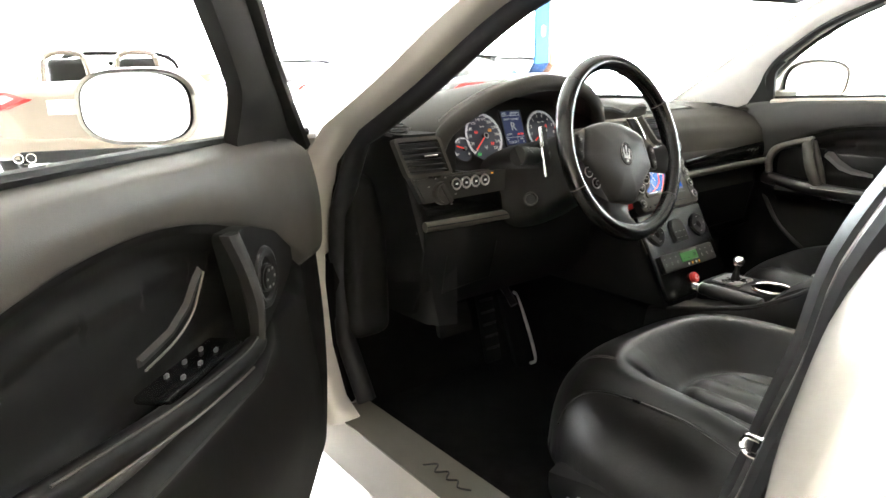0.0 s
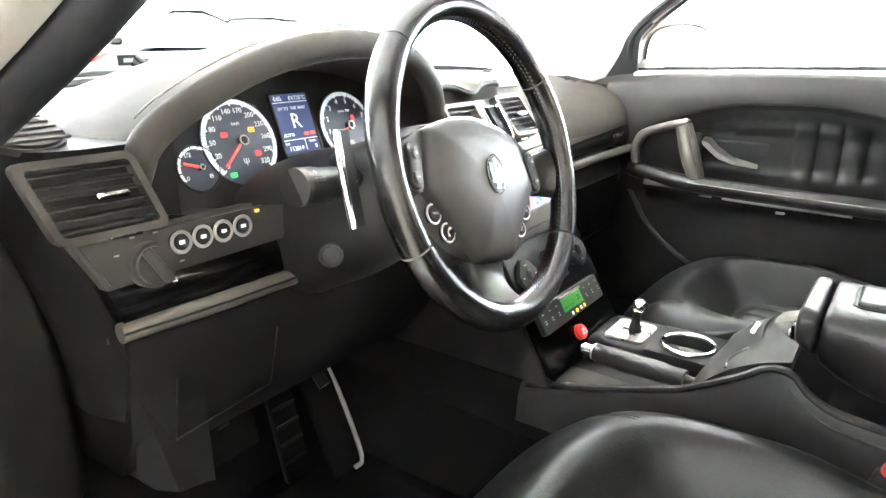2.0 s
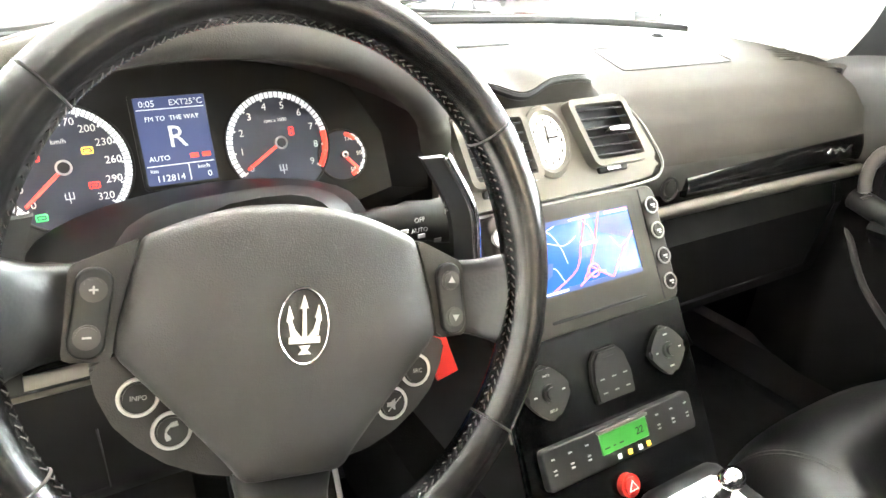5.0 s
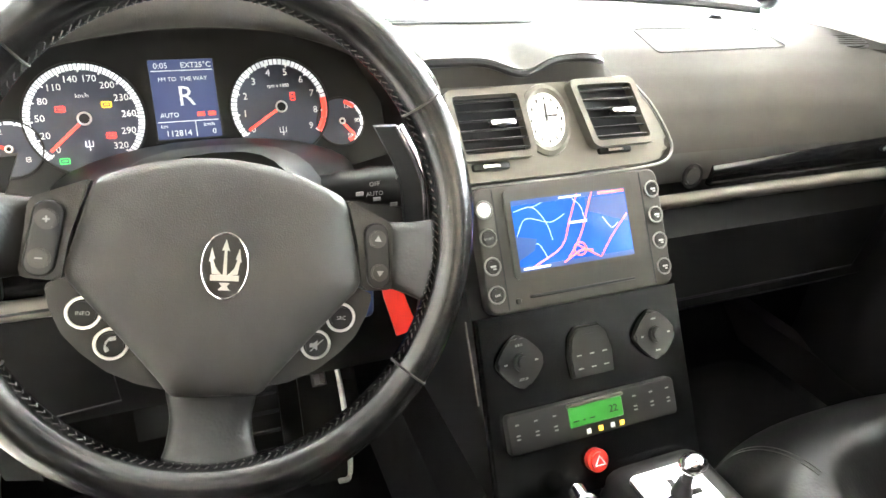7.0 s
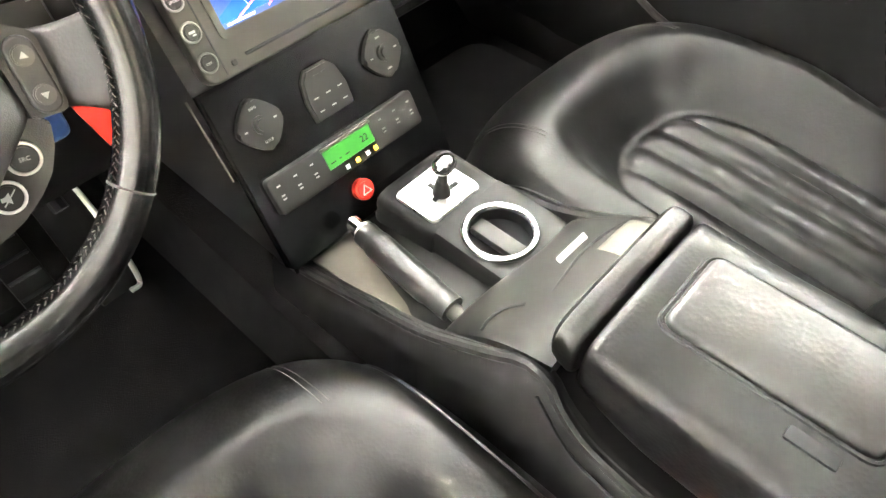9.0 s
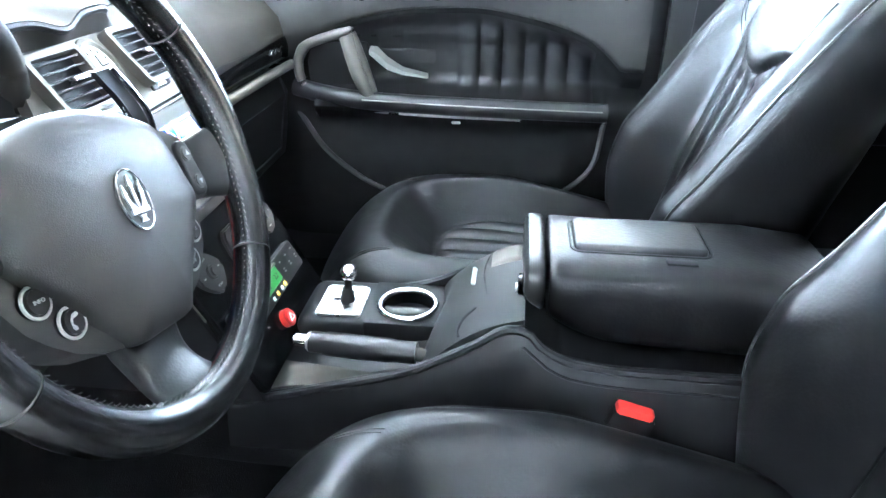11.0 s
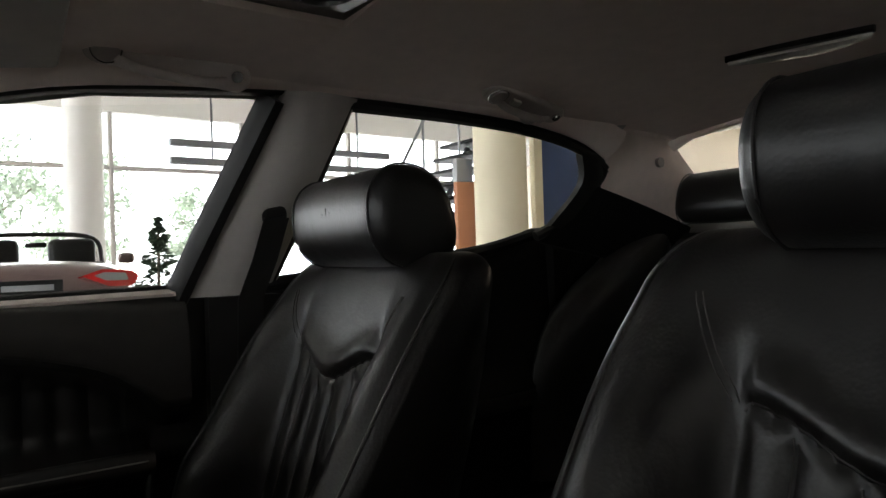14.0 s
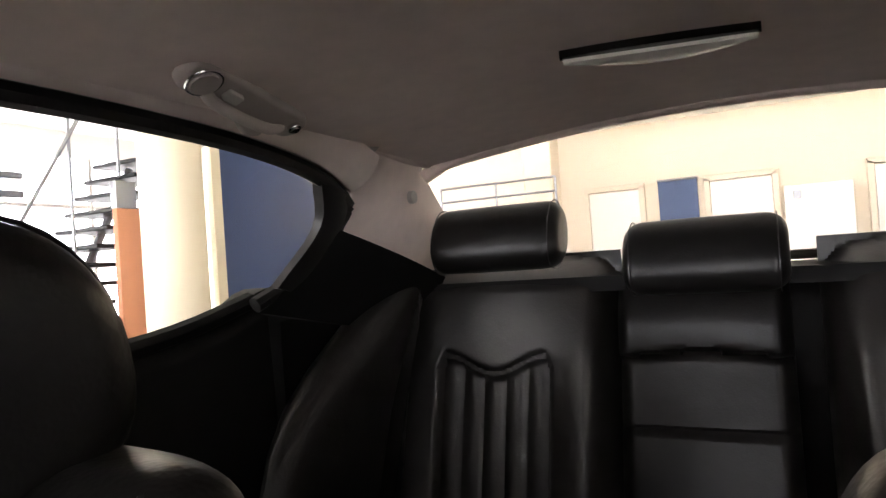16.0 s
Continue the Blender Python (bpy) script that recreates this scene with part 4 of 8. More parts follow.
# windscreen, rear window, side glass
a = smooth_path(SCREEN_EDGE, 5)
rings = []
for p in a:
    rings.append([(p.x * k + 0.0, p.y + 0.20 * (1 - k * k) * (1.3 - p.z) / 0.35 + 0.03 * (1 - k * k), p.z + 0.012 * (1 - k * k)) for k in (-1, -0.75, -0.5, -0.25, 0, 0.25, 0.5, 0.75, 1)])
ws = part("windscreen", loft(rings, closed=False, caps=False), GLASS, CAR, "clear curved windscreen")
ws.visible_shadow = False
part("screen_header", tube([(x * 0.53, -0.10 + 0.06 * (1 - x * x), 1.352 + 0.014 * (1 - x * x)) for x in (-1, -0.6, -0.2, 0.2, 0.6, 1)], 0.022, 10, 3), HEADLINER, CAR)
BACK_EDGE = [(0.60, -2.10, 1.07), (0.60, -1.95, 1.18), (0.59, -1.82, 1.28), (0.572, -1.73, 1.345), (0.50, -1.685, 1.372)]
rings = [[(p.x * k, p.y - 0.10 * (1 - k * k), p.z + 0.012 * (1 - k * k)) for k in (-1, -0.7, -0.35, 0, 0.35, 0.7, 1)] for p in smooth_path(BACK_EDGE, 4)]
rw = part("rear_window", loft(rings, closed=False, caps=False), GLASS, CAR, "clear rear window")
rw.visible_shadow = False
part("rear_header", tube([(x, -1.742 + 0.03 * (abs(x) / 0.56) ** 6, roof_z(min(0.545, abs(x)), -1.74) + 0.004 - 0.02 * max(0.0, (abs(x) - 0.5) / 0.06) ** 2) for x in [-0.565 + 1.13 * k / 24 for k in range(25)]], 0.015, 10), HEADLINER, CAR)
part("parcel_shelf", loft([[(-0.66, y, z), (0.66, y, z), (0.66, y, z - 0.03), (-0.66, y, z - 0.03)] for y, z in ((-1.80, 1.085), (-1.95, 1.090), (-2.2, 1.075))]), FOOTWELL, CAR, "dark rear parcel shelf")
for x in (-0.38, 0.38):
    part("shelf_speaker", box((x, -1.98, 1.098), (0.26, 0.12, 0.012), 0.005), FOOTWELL, CAR)
part("shelf_blind", box((0, -2.10, 1.098), (1.0, 0.05, 0.02), 0.008), HEAD_GREY, CAR)
part("rear_bulkhead", box((0, -2.25, 0.7), (1.5, 0.05, 0.75), 0.01), SOFT_BLACK, CAR)

# wheels, nose and tail of the saloon
for s in (-1, 1):
    for y in (1.22, -1.84):
        m = Matrix.Translation((s * 0.83, y, 0.445)) @ Matrix.Rotation(s * math.pi / 2, 4, 'Y')
        w = part("wheel", ring(0.255, 0.08, m, 36, 12), RUBBER, CAR, "black tyre on a silver alloy rim")
        part("rim", cyl(0.20, 0.04, m @ Matrix.Translation((0, 0, 0.02)), 28, 0.012), SATIN, w)
part("front_bumper", loft([[(-0.9 * k, y, 0.30), (0.9 * k, y, 0.30), (0.93 * k, y, 0.5), (0.86 * k, y, z), (-0.86 * k, y, z), (-0.93 * k, y, 0.5)] for y, k, z in ((1.9, 1.0, 0.74), (2.15, 0.92, 0.72), (2.3, 0.75, 0.66))]), PAINT, CAR)
part("grille", prism([(0.36 * math.cos(a), 0.12 * math.sin(a)) for a in (2 * math.pi * k / 28 for k in range(28))], 0.03, plane_m((0, 2.3, 0.52), (-1, 0, 0), (0, 0, 1))), PIANO, CAR)
part("rear_bumper", loft([[(-0.92 * k, y, 0.32), (0.92 * k, y, 0.32), (0.93 * k, y, 0.6), (0.86 * k, y, z), (-0.86 * k, y, z), (-0.93 * k, y, 0.6)] for y, k, z in ((-2.55, 1.0, 0.96), (-2.8, 0.95, 0.94), (-2.95, 0.82, 0.88))]), PAINT, CAR)
for s in (-1, 1):
    part("tail_lamp", box((s * 0.66, -2.93, 0.78), (0.26, 0.06, 0.13), 0.025, 2), TAIL_RED, CAR)


# ---- doors ----
def arc_z(y):
    """Upper edge of the recessed leather insert of a front door."""
    return lerp_curve([(-0.46, 0.795), (-0.405, 0.848), (-0.345, 0.881), (-0.25, 0.908), (-0.139, 0.925), (-0.011, 0.920), (0.122, 0.891), (0.20, 0.850), (0.235, 0.80)], y)


def front_door(s, opened):
    side = "driver" if s < 0 else "passenger"
    lab = "open front door of the silver car, black trim" if opened else "closed front passenger door with black leather trim and wood-free panel"
    hinge = (s * 0.86, 0.47, 0.40)
    t = thing("front_door", hinge, lab if opened else "closed front door with black leather trim and chrome handle", "car door")

    def arc(y):
        """Upper edge of the recess; the driver's is the higher one."""
        if s > 0:
            return arc_z(y)
        return 0.9077 - 0.290 * y - 0.8763 * y * y - 0.199 * y ** 3

    def nose(z, y0):
        """Front edge of the door, rounded away below."""
        return y0 - (0.30 if s < 0 else 0.0) * max(0.0, (0.69 - z) / 0.27) ** 2

    def face(y, z):
        x = 0.738 - 0.10 * max(0, 0.98 - z) ** 1.0 * (1 if z > 0.86 else 0.6) - 0.02
        if 0.735 < z < arc(y) and y < 0.235:
            d = min(z - 0.735, arc(y) - z, 0.235 - y)
            x += 0.026 * (lambda q: q * q * (3 - 2 * q))(min(1, d / 0.04))
        ledge = (1 if -0.43 < y < 0.2 else 0.3) if s > 0 else min(1.0, max(0.0, (0.12 - y) / 0.14))
        x -= 0.045 * bell(z, 0.722, 0.028) * ledge
        x -= 0.018 * bell(z, 0.56, 0.09) * bell(y, -0.05, 0.35)
        x += 0.05 * max(0, y - 0.25) / 0.2
        return x

    def fn(u, v):
        z = 0.40 + 0.585 * v
        y = nose(z, 0.45) - (nose(z, 0.45) + 0.50) * u
        if z > 0.97:
            return (s * (face(y, 0.97) + (z - 0.97) * 1.2), y, z)
        return (s * face(y, z), y, z)

    part("trim_panel", surface(fn, 110, 80, back=lambda u, v: (s * 0.80, nose(0.40 + 0.585 * v, 0.45) - (nose(0.40 + 0.585 * v, 0.45) + 0.50) * u, 0.40 + 0.585 * v)), DOOR_SKIN, t, "black moulded door trim")

    def ins(u, v):
        y = 0.20 - 0.60 * u
        z0, z1 = 0.742, arc(y) - 0.012
        z = z0 + (z1 - z0) * v
        pleat = 0.0
        if s > 0 and -0.392 < y < -0.11:
            pleat = 0.0075 * abs(math.sin((y + 0.11) / 0.047 * math.pi)) ** 0.6 * min(1, v * 6, (1 - v) * 6)
        return (s * (face(y, z) - 0.003 - pleat), y, z)

    part("leather_insert", surface(ins, 150, 18), LEATHER if s > 0 else DOOR_SKIN, t, "pleated black leather insert" if s > 0 else "smooth black leather insert")
    belt = [(s * 0.735, 0.44, 0.968), (s * 0.735, 0.2, 0.978), (s * 0.735, -0.1, 0.984), (s * 0.733, -0.49, 0.988)]

    def upper(u, v):
        y = 0.455 - 0.955 * u
        zt = 0.994 - 0.03 * max(0.0, (y - 0.15) / 0.3) ** 2
        zb = max(arc(y), 0.785 if s < 0 else 0.80) - 0.006
        z = zt + (zb - zt) * v
        x = 0.718 - 0.10 * max(0.0, 0.98 - z) - 0.004 - 0.012 * math.sin(math.pi * v)
        x += 0.035 * max(0.0, 1 - v / 0.16) ** 2 + 0.03 * max(0.0, (v - 0.9) / 0.1) ** 2
        x += 0.075 * max(0.0, (y - 0.28) / 0.175) ** 2
        return (s * x, y, z)

    # Open door lighter, closed one darker: the light on each is in its colour.
    part("upper_panel", surface(upper, 80, 26), DOOR_TOP_LIT if s < 0 else DOOR_DARK, t, "soft upper door panel, tone set for how it is lit")
    part("belt_seal", tube([(x + s * 0.02, y, z + 0.014) for x, y, z in belt], 0.008, 8, 6), RUBBER, t)
    part("armrest", tube([(s * 0.70, 0.25, 0.752), (s * 0.682, 0.18, 0.742), (s * 0.668, 0.10, 0.735), (s * 0.66, -0.05, 0.731), (s * 0.662, -0.25, 0.727), (s * 0.675, -0.43, 0.722)] if s > 0 else [(-0.70, 0.05, 0.742), (-0.684, 0.016, 0.746), (-0.672, -0.06, 0.753), (-0.668, -0.20, 0.766), (-0.672, -0.36, 0.786), (-0.68, -0.45, 0.794)], 0.02 if s > 0 else 0.014, 14, 8), LEATHER_WORN_LIT if s > 0 else DOOR_SKIN, t, "worn black leather armrest")
    seam = [(s * 0.648, 0.09, 0.740), (s * 0.64, -0.05, 0.738), (s * 0.642, -0.25, 0.734), (s * 0.655, -0.42, 0.729)] if s > 0 else [(-0.676, 0.012, 0.759), (-0.663, -0.06, 0.765), (-0.659, -0.20, 0.778), (-0.664, -0.36, 0.798)]
    part("armrest_stitching", tube(seam, 0.0014, 6, 6), STITCH if s > 0 else RIM_THREAD, t)
    # pull frame: rounded triangle round a recess
    tri = [(0.235, 0.815), (0.215, 0.845), (0.13, 0.872), (0.112, 0.862), (0.074, 0.745), (0.09, 0.732), (0.20, 0.742), (0.232, 0.77)]
    hy, hz = (-0.155, 0.036) if s < 0 else (0.0, 0.0)
    path = [(s * 0.688, y, z) for y, z in tri]
    if s > 0:
        part("pull_frame", tube(path + path[:2], 0.0105, 10, 5), PULL_GREY, t, "warm grey door pull frame")
        part("pull_grip", tube([(0.668, 0.122, 0.868), (0.655, 0.10, 0.80), (0.664, 0.075, 0.738)], 0.015, 10, 5, 0.8), PULL_GREY, t)
        part("pull_dish", box((0.720, 0.155, 0.80), (0.02, 0.14, 0.1), 0.01), SOFT_BLACK, t)
    else:
        shield = rounded_poly([(-0.026, 0.900), (0.030, 0.900), (0.105, 0.876), (0.168, 0.832), (0.146, 0.802), (0.110, 0.780), (0.050, 0.750), (0.012, 0.745), (0.004, 0.80)], 0.012)
        part("pull_plate", prism(shield, 0.022, plane_m((-0.706, 0, 0), (0, 1, 0), (0, 0, 1)), 0.005, 3), DOOR_SKIN, t, "black shield of the door pull")
        part("pull_grip", strip(smooth_path([(-0.682, -0.028, 0.900), (-0.672, -0.012, 0.85), (-0.668, 0.000, 0.80), (-0.676, 0.012, 0.750)], 5), smooth_path([(-0.682, -0.002, 0.900), (-0.674, 0.012, 0.85), (-0.670, 0.022, 0.80), (-0.678, 0.032, 0.752)], 5), 0.012, (1, 0, 0), 0.005), DOOR_DARK, t, "dark brownish grip bar")
        part("switch_dish", xform(ring(0.030, 0.006, Matrix.Identity(4), 28, 8), plane_m((-0.684, 0.064, 0.822), (0, 1, 0), (0, 0, 1)) @ Matrix.Diagonal((0.9, 1.2, 1, 1))), SOFT_BLACK, t)
        knob = part("mirror_switch", cyl(0.019, 0.012, plane_m((-0.688, 0.064, 0.822), (0, 1, 0), (0, 0, 1)), 20, 0.003), SOFT_BLACK, t)
        for k in range(6):
            part("knob_mark", xform(box((0.011 * math.cos(k * 1.05), 0.013 * math.sin(k * 1.05), 0.0), (0.004, 0.003, 0.001), 0), plane_m((-0.6755, 0.064, 0.822), (0, 1, 0), (0, 0, 1))), DIM_MARK, knob)
    if s > 0:
        part("handle_dish", box((s * 0.7385, 0.02 + hy, 0.80 + hz), (0.016, 0.17, 0.075), 0.03, 3), SOFT_BLACK, t)
    back_x = 0.714 if s > 0 else 0.698
    part("door_handle", loft([[(s * back_x, y + hy, z + h + hz), (s * 0.692, y + hy, z + h * 0.4 + hz), (s * 0.692, y + hy, z - h * 0.4 + hz), (s * back_x, y + hy, z - h + hz)] for y, z, h in ((0.080, 0.832, 0.010), (0.065, 0.824, 0.017 if s > 0 else 0.008), (0.045, 0.806, 0.015 if s > 0 else 0.006), (0.01, 0.790, 0.009 if s > 0 else 0.005), (-0.045, 0.782, 0.005))]), SATIN if s > 0 else DOOR_DARK, t, "polished metal door handle" if s > 0 else "brown-grey door release lever")
    if s < 0:
        part("handle_edge", tube([(s * 0.690, y + hy, z + hz) for y, z in ((0.078, 0.836), (0.062, 0.816), (0.045, 0.798), (0.01, 0.783), (-0.045, 0.775))], 0.0013, 8, 5), BEZEL, t)
    if s > 0:
        # Added pale strip stands in for daylight on the door's top edge.
        part("belt_trim", strip([(0.722, y, lin(BELT_LINE, y) + 0.006) for y in (0.27, 0.15, 0.0, -0.15, -0.30, -0.40, -0.485)], [(0.744, y, lin(BELT_LINE, y) + 0.0125) for y in (0.27, 0.15, 0.0, -0.15, -0.30, -0.40, -0.485)], 0.006, (-0.3, 0, 1), 0.002), GRAB, t, "taupe strip for daylight on the door top edge")
        part("door_lamp", box((s * 0.683, -0.11, 0.688), (0.006, 0.02, 0.006), 0.002, 1), LAMP_LENS, t)
    if s > 0:
        part("pocket_edge", tube([(s * 0.70, 0.25, 0.70), (s * 0.68, 0.17, 0.60), (s * 0.668, 0.02, 0.52), (s * 0.670, -0.25, 0.50), (s * 0.682, -0.40, 0.58), (s * 0.69, -0.43, 0.70)], 0.006, 8, 6), DARK_TRIM, t)
    if s > 0:
        part("chrome_line", tube([(s * 0.669, 0.10, 0.712), (s * 0.659, -0.05, 0.708), (s * 0.664, -0.25, 0.704)], 0.003, 6, 5), SATIN, t)
    if s < 0:
        part("chrome_line", tube([(-0.660, -0.04, 0.742), (-0.657, -0.090, 0.746), (-0.655, -0.20, 0.756), (-0.658, -0.34, 0.774)], 0.0015, 6, 5), BEZEL, t)
        # The lip's lit brown comes from the lighter door-top colour.
        part("pocket_lip", tube([(-0.688, 0.00, 0.722), (-0.684, -0.06, 0.728), (-0.680, -0.16, 0.736), (-0.680, -0.29, 0.746), (-0.684, -0.42, 0.756)], 0.007, 10, 5), DOOR_TOP_LIT, t, "soft lip of the door pocket")
        part("switch_base", box((s * 0.684, -0.132, 0.782), (0.040, 0.15, 0.010), 0.004), PIANO, t)
        for i in range(3):
            for j in (0, 1):
                part("window_switch", box((s * (0.674 + 0.018 * j), -0.098 - 0.034 * i, 0.789), (0.0035, 0.0065, 0.005), 0.0012, 2), KEY_RING, t)
    # outer skin and edges
    part("outer_skin", surface(lambda u, v: (s * (0.86 + 0.075 * math.sin(math.pi * (0.15 + 0.75 * (1 - v))) - 0.04 * v), nose(0.38 + 0.595 * v, 0.455) - (nose(0.38 + 0.595 * v, 0.455) + 0.51) * u, 0.38 + 0.595 * v), 12, 24,
                               back=lambda u, v: (s * 0.80, nose(0.38 + 0.595 * v, 0.455) - (nose(0.38 + 0.595 * v, 0.455) + 0.51) * u, 0.38 + 0.595 * v)), PAINT, t, "pearl silver door skin")
    part("edge_seal", tube([(s * 0.79, 0.46, 0.97), (s * 0.79, 0.46, 0.7), (s * 0.79, 0.42, 0.56), (s * 0.79, 0.30, 0.46), (s * 0.79, 0.15, 0.40), (s * 0.79, -0.4, 0.40)], 0.02, 8, 5), RUBBER, t)
    # window frame and glass
    front_top = [(0.40, 0.950), (0.28, 1.020), (0.135, 1.092), (0.03, 1.148), (-0.10, 1.215)] if s < 0 else [(0.282, 0.975), (0.264, 1.066), (0.174, 1.133), (0.070, 1.190), (-0.10, 1.250)]
    top = [pt(y, z + 0.012, 0.012, s) for y, z in front_top + TOP_LINE[4:7]]
    rear = [pt(-0.614, 1.325, 0.012, s), pt(-0.575, 1.22, 0.012, s), pt(-0.53, 1.10, 0.012, s), pt(-0.49, 0.985, 0.012, s)]
    part("window_frame", tube(top, 0.012, 8, 4, 1.2), SOFT_BLACK, t)
    part("frame_rear", tube(rear, 0.026, 8, 4, 0.7), SOFT_BLACK, t, "black window frame post")
    part("frame_gloss", tube([(x + s * 0.016, y - 0.008, z) for x, y, z in rear], 0.012, 8, 4), PIANO, t)
    ys = [0.28, 0.1, -0.1, -0.3, -0.52]
    g = part("window_glass", loft([[pt(y, lin(BELT_LINE, y) - 0.01 + (lin(TOP_LINE, y) - lin(BELT_LINE, y)) * k, 0.02, s) for k in (0, 0.5, 1)] for y in ys], closed=False, caps=False), GLASS, t, "clear side window")
    g.visible_shadow = False
    # sail panel and mirror
    sa = smooth_path([pt(0.425, 0.950, 0.015, s), pt(0.36, 0.990, 0.015, s), pt(0.293, 1.032, 0.015, s), pt(0.22, 1.071, 0.015, s), pt(0.147, 1.109, 0.015, s), pt(0.045, 1.165, 0.015, s), pt(-0.10, 1.24, 0.015, s)], 4)
    sb = smooth_path([pt(0.127, 0.968, 0.0, s), pt(0.115, 0.995, 0.0, s), pt(0.101, 1.02, 0.0, s), pt(0.074, 1.058, 0.0, s), pt(0.022, 1.093, 0.0, s), pt(-0.078, 1.152, 0.0, s), pt(-0.20, 1.225, 0.0, s)], 4)
    if s > 0:
        sa = smooth_path([pt(0.40, 0.965, 0.015), pt(0.36, 1.03, 0.015), pt(0.315, 1.075, 0.015), pt(0.28, 1.10, 0.015), pt(0.225, 1.106, 0.01)], 4)
        sb = smooth_path([pt(0.268, 0.976), pt(0.258, 1.03), pt(0.250, 1.062), pt(0.236, 1.080), pt(0.215, 1.096)], 4)
    part("mirror_sail", strip(sa, sb, 0.020 if s < 0 else 0.012, (-s, 0, 0), 0.004), SOFT_BLACK, t, "black mirror sail panel")
    part("mirror_arm", loft([[(s * x, 0.27 + dy, z0), (s * x, 0.205 + dy, z0), (s * x, 0.205 + dy, z1), (s * x, 0.27 + dy, z1)] for x, dy, z0, z1 in (((0.75, 0, 0.962, 1.058), (0.82, 0.015, 0.968, 1.055), (0.90, 0.03, 0.985, 1.05)) if s < 0 else ((0.75, 0, 0.975, 1.01), (0.82, 0.015, 0.980, 1.012), (0.90, 0.03, 0.99, 1.02)))]), PAINT, t)
    hm = plane_m((s * 0.952, 0.25, 1.036), (1, -0.12 if s < 0 else -0.42, 0), (0, 0.0 if s < 0 else -0.14, 1)) @ Matrix.Scale(0.82 if s < 0 else 0.98, 4)
    out = [(0.138 * math.copysign(abs(math.cos(a)) ** 0.7, math.cos(a)), 0.072 * math.copysign(abs(math.sin(a)) ** 0.7, math.sin(a))) for a in (2 * math.pi * k / 36 for k in range(36))]
    hx = (lambda k, d: [hm @ Vector((x * k, y * k, d)) for x, y in out])
    mir = part("mirror_housing", loft([hx(0.93, 0.01), hx(1.0, 0.016), hx(1.03, 0.0), hx(1.0, -0.04), hx(0.8, -0.085), hx(0.45, -0.11)]), PAINT, t, "pearl silver mirror housing")
    part("mirror_glass", loft([hx(0.89, 0.017), hx(0.89, 0.0185)]), MIRROR, mir)
    part("mirror_rim", loft([hx(0.885, 0.016), hx(0.90, 0.0205), hx(0.915, 0.014)], caps=False), RUBBER, mir)
    if opened:
        t.matrix_basis = Matrix.Translation(hinge) @ Matrix.Rotation(radians(-47), 4, 'Z')
    return t


front_door(1, False)
front_door(-1, True)


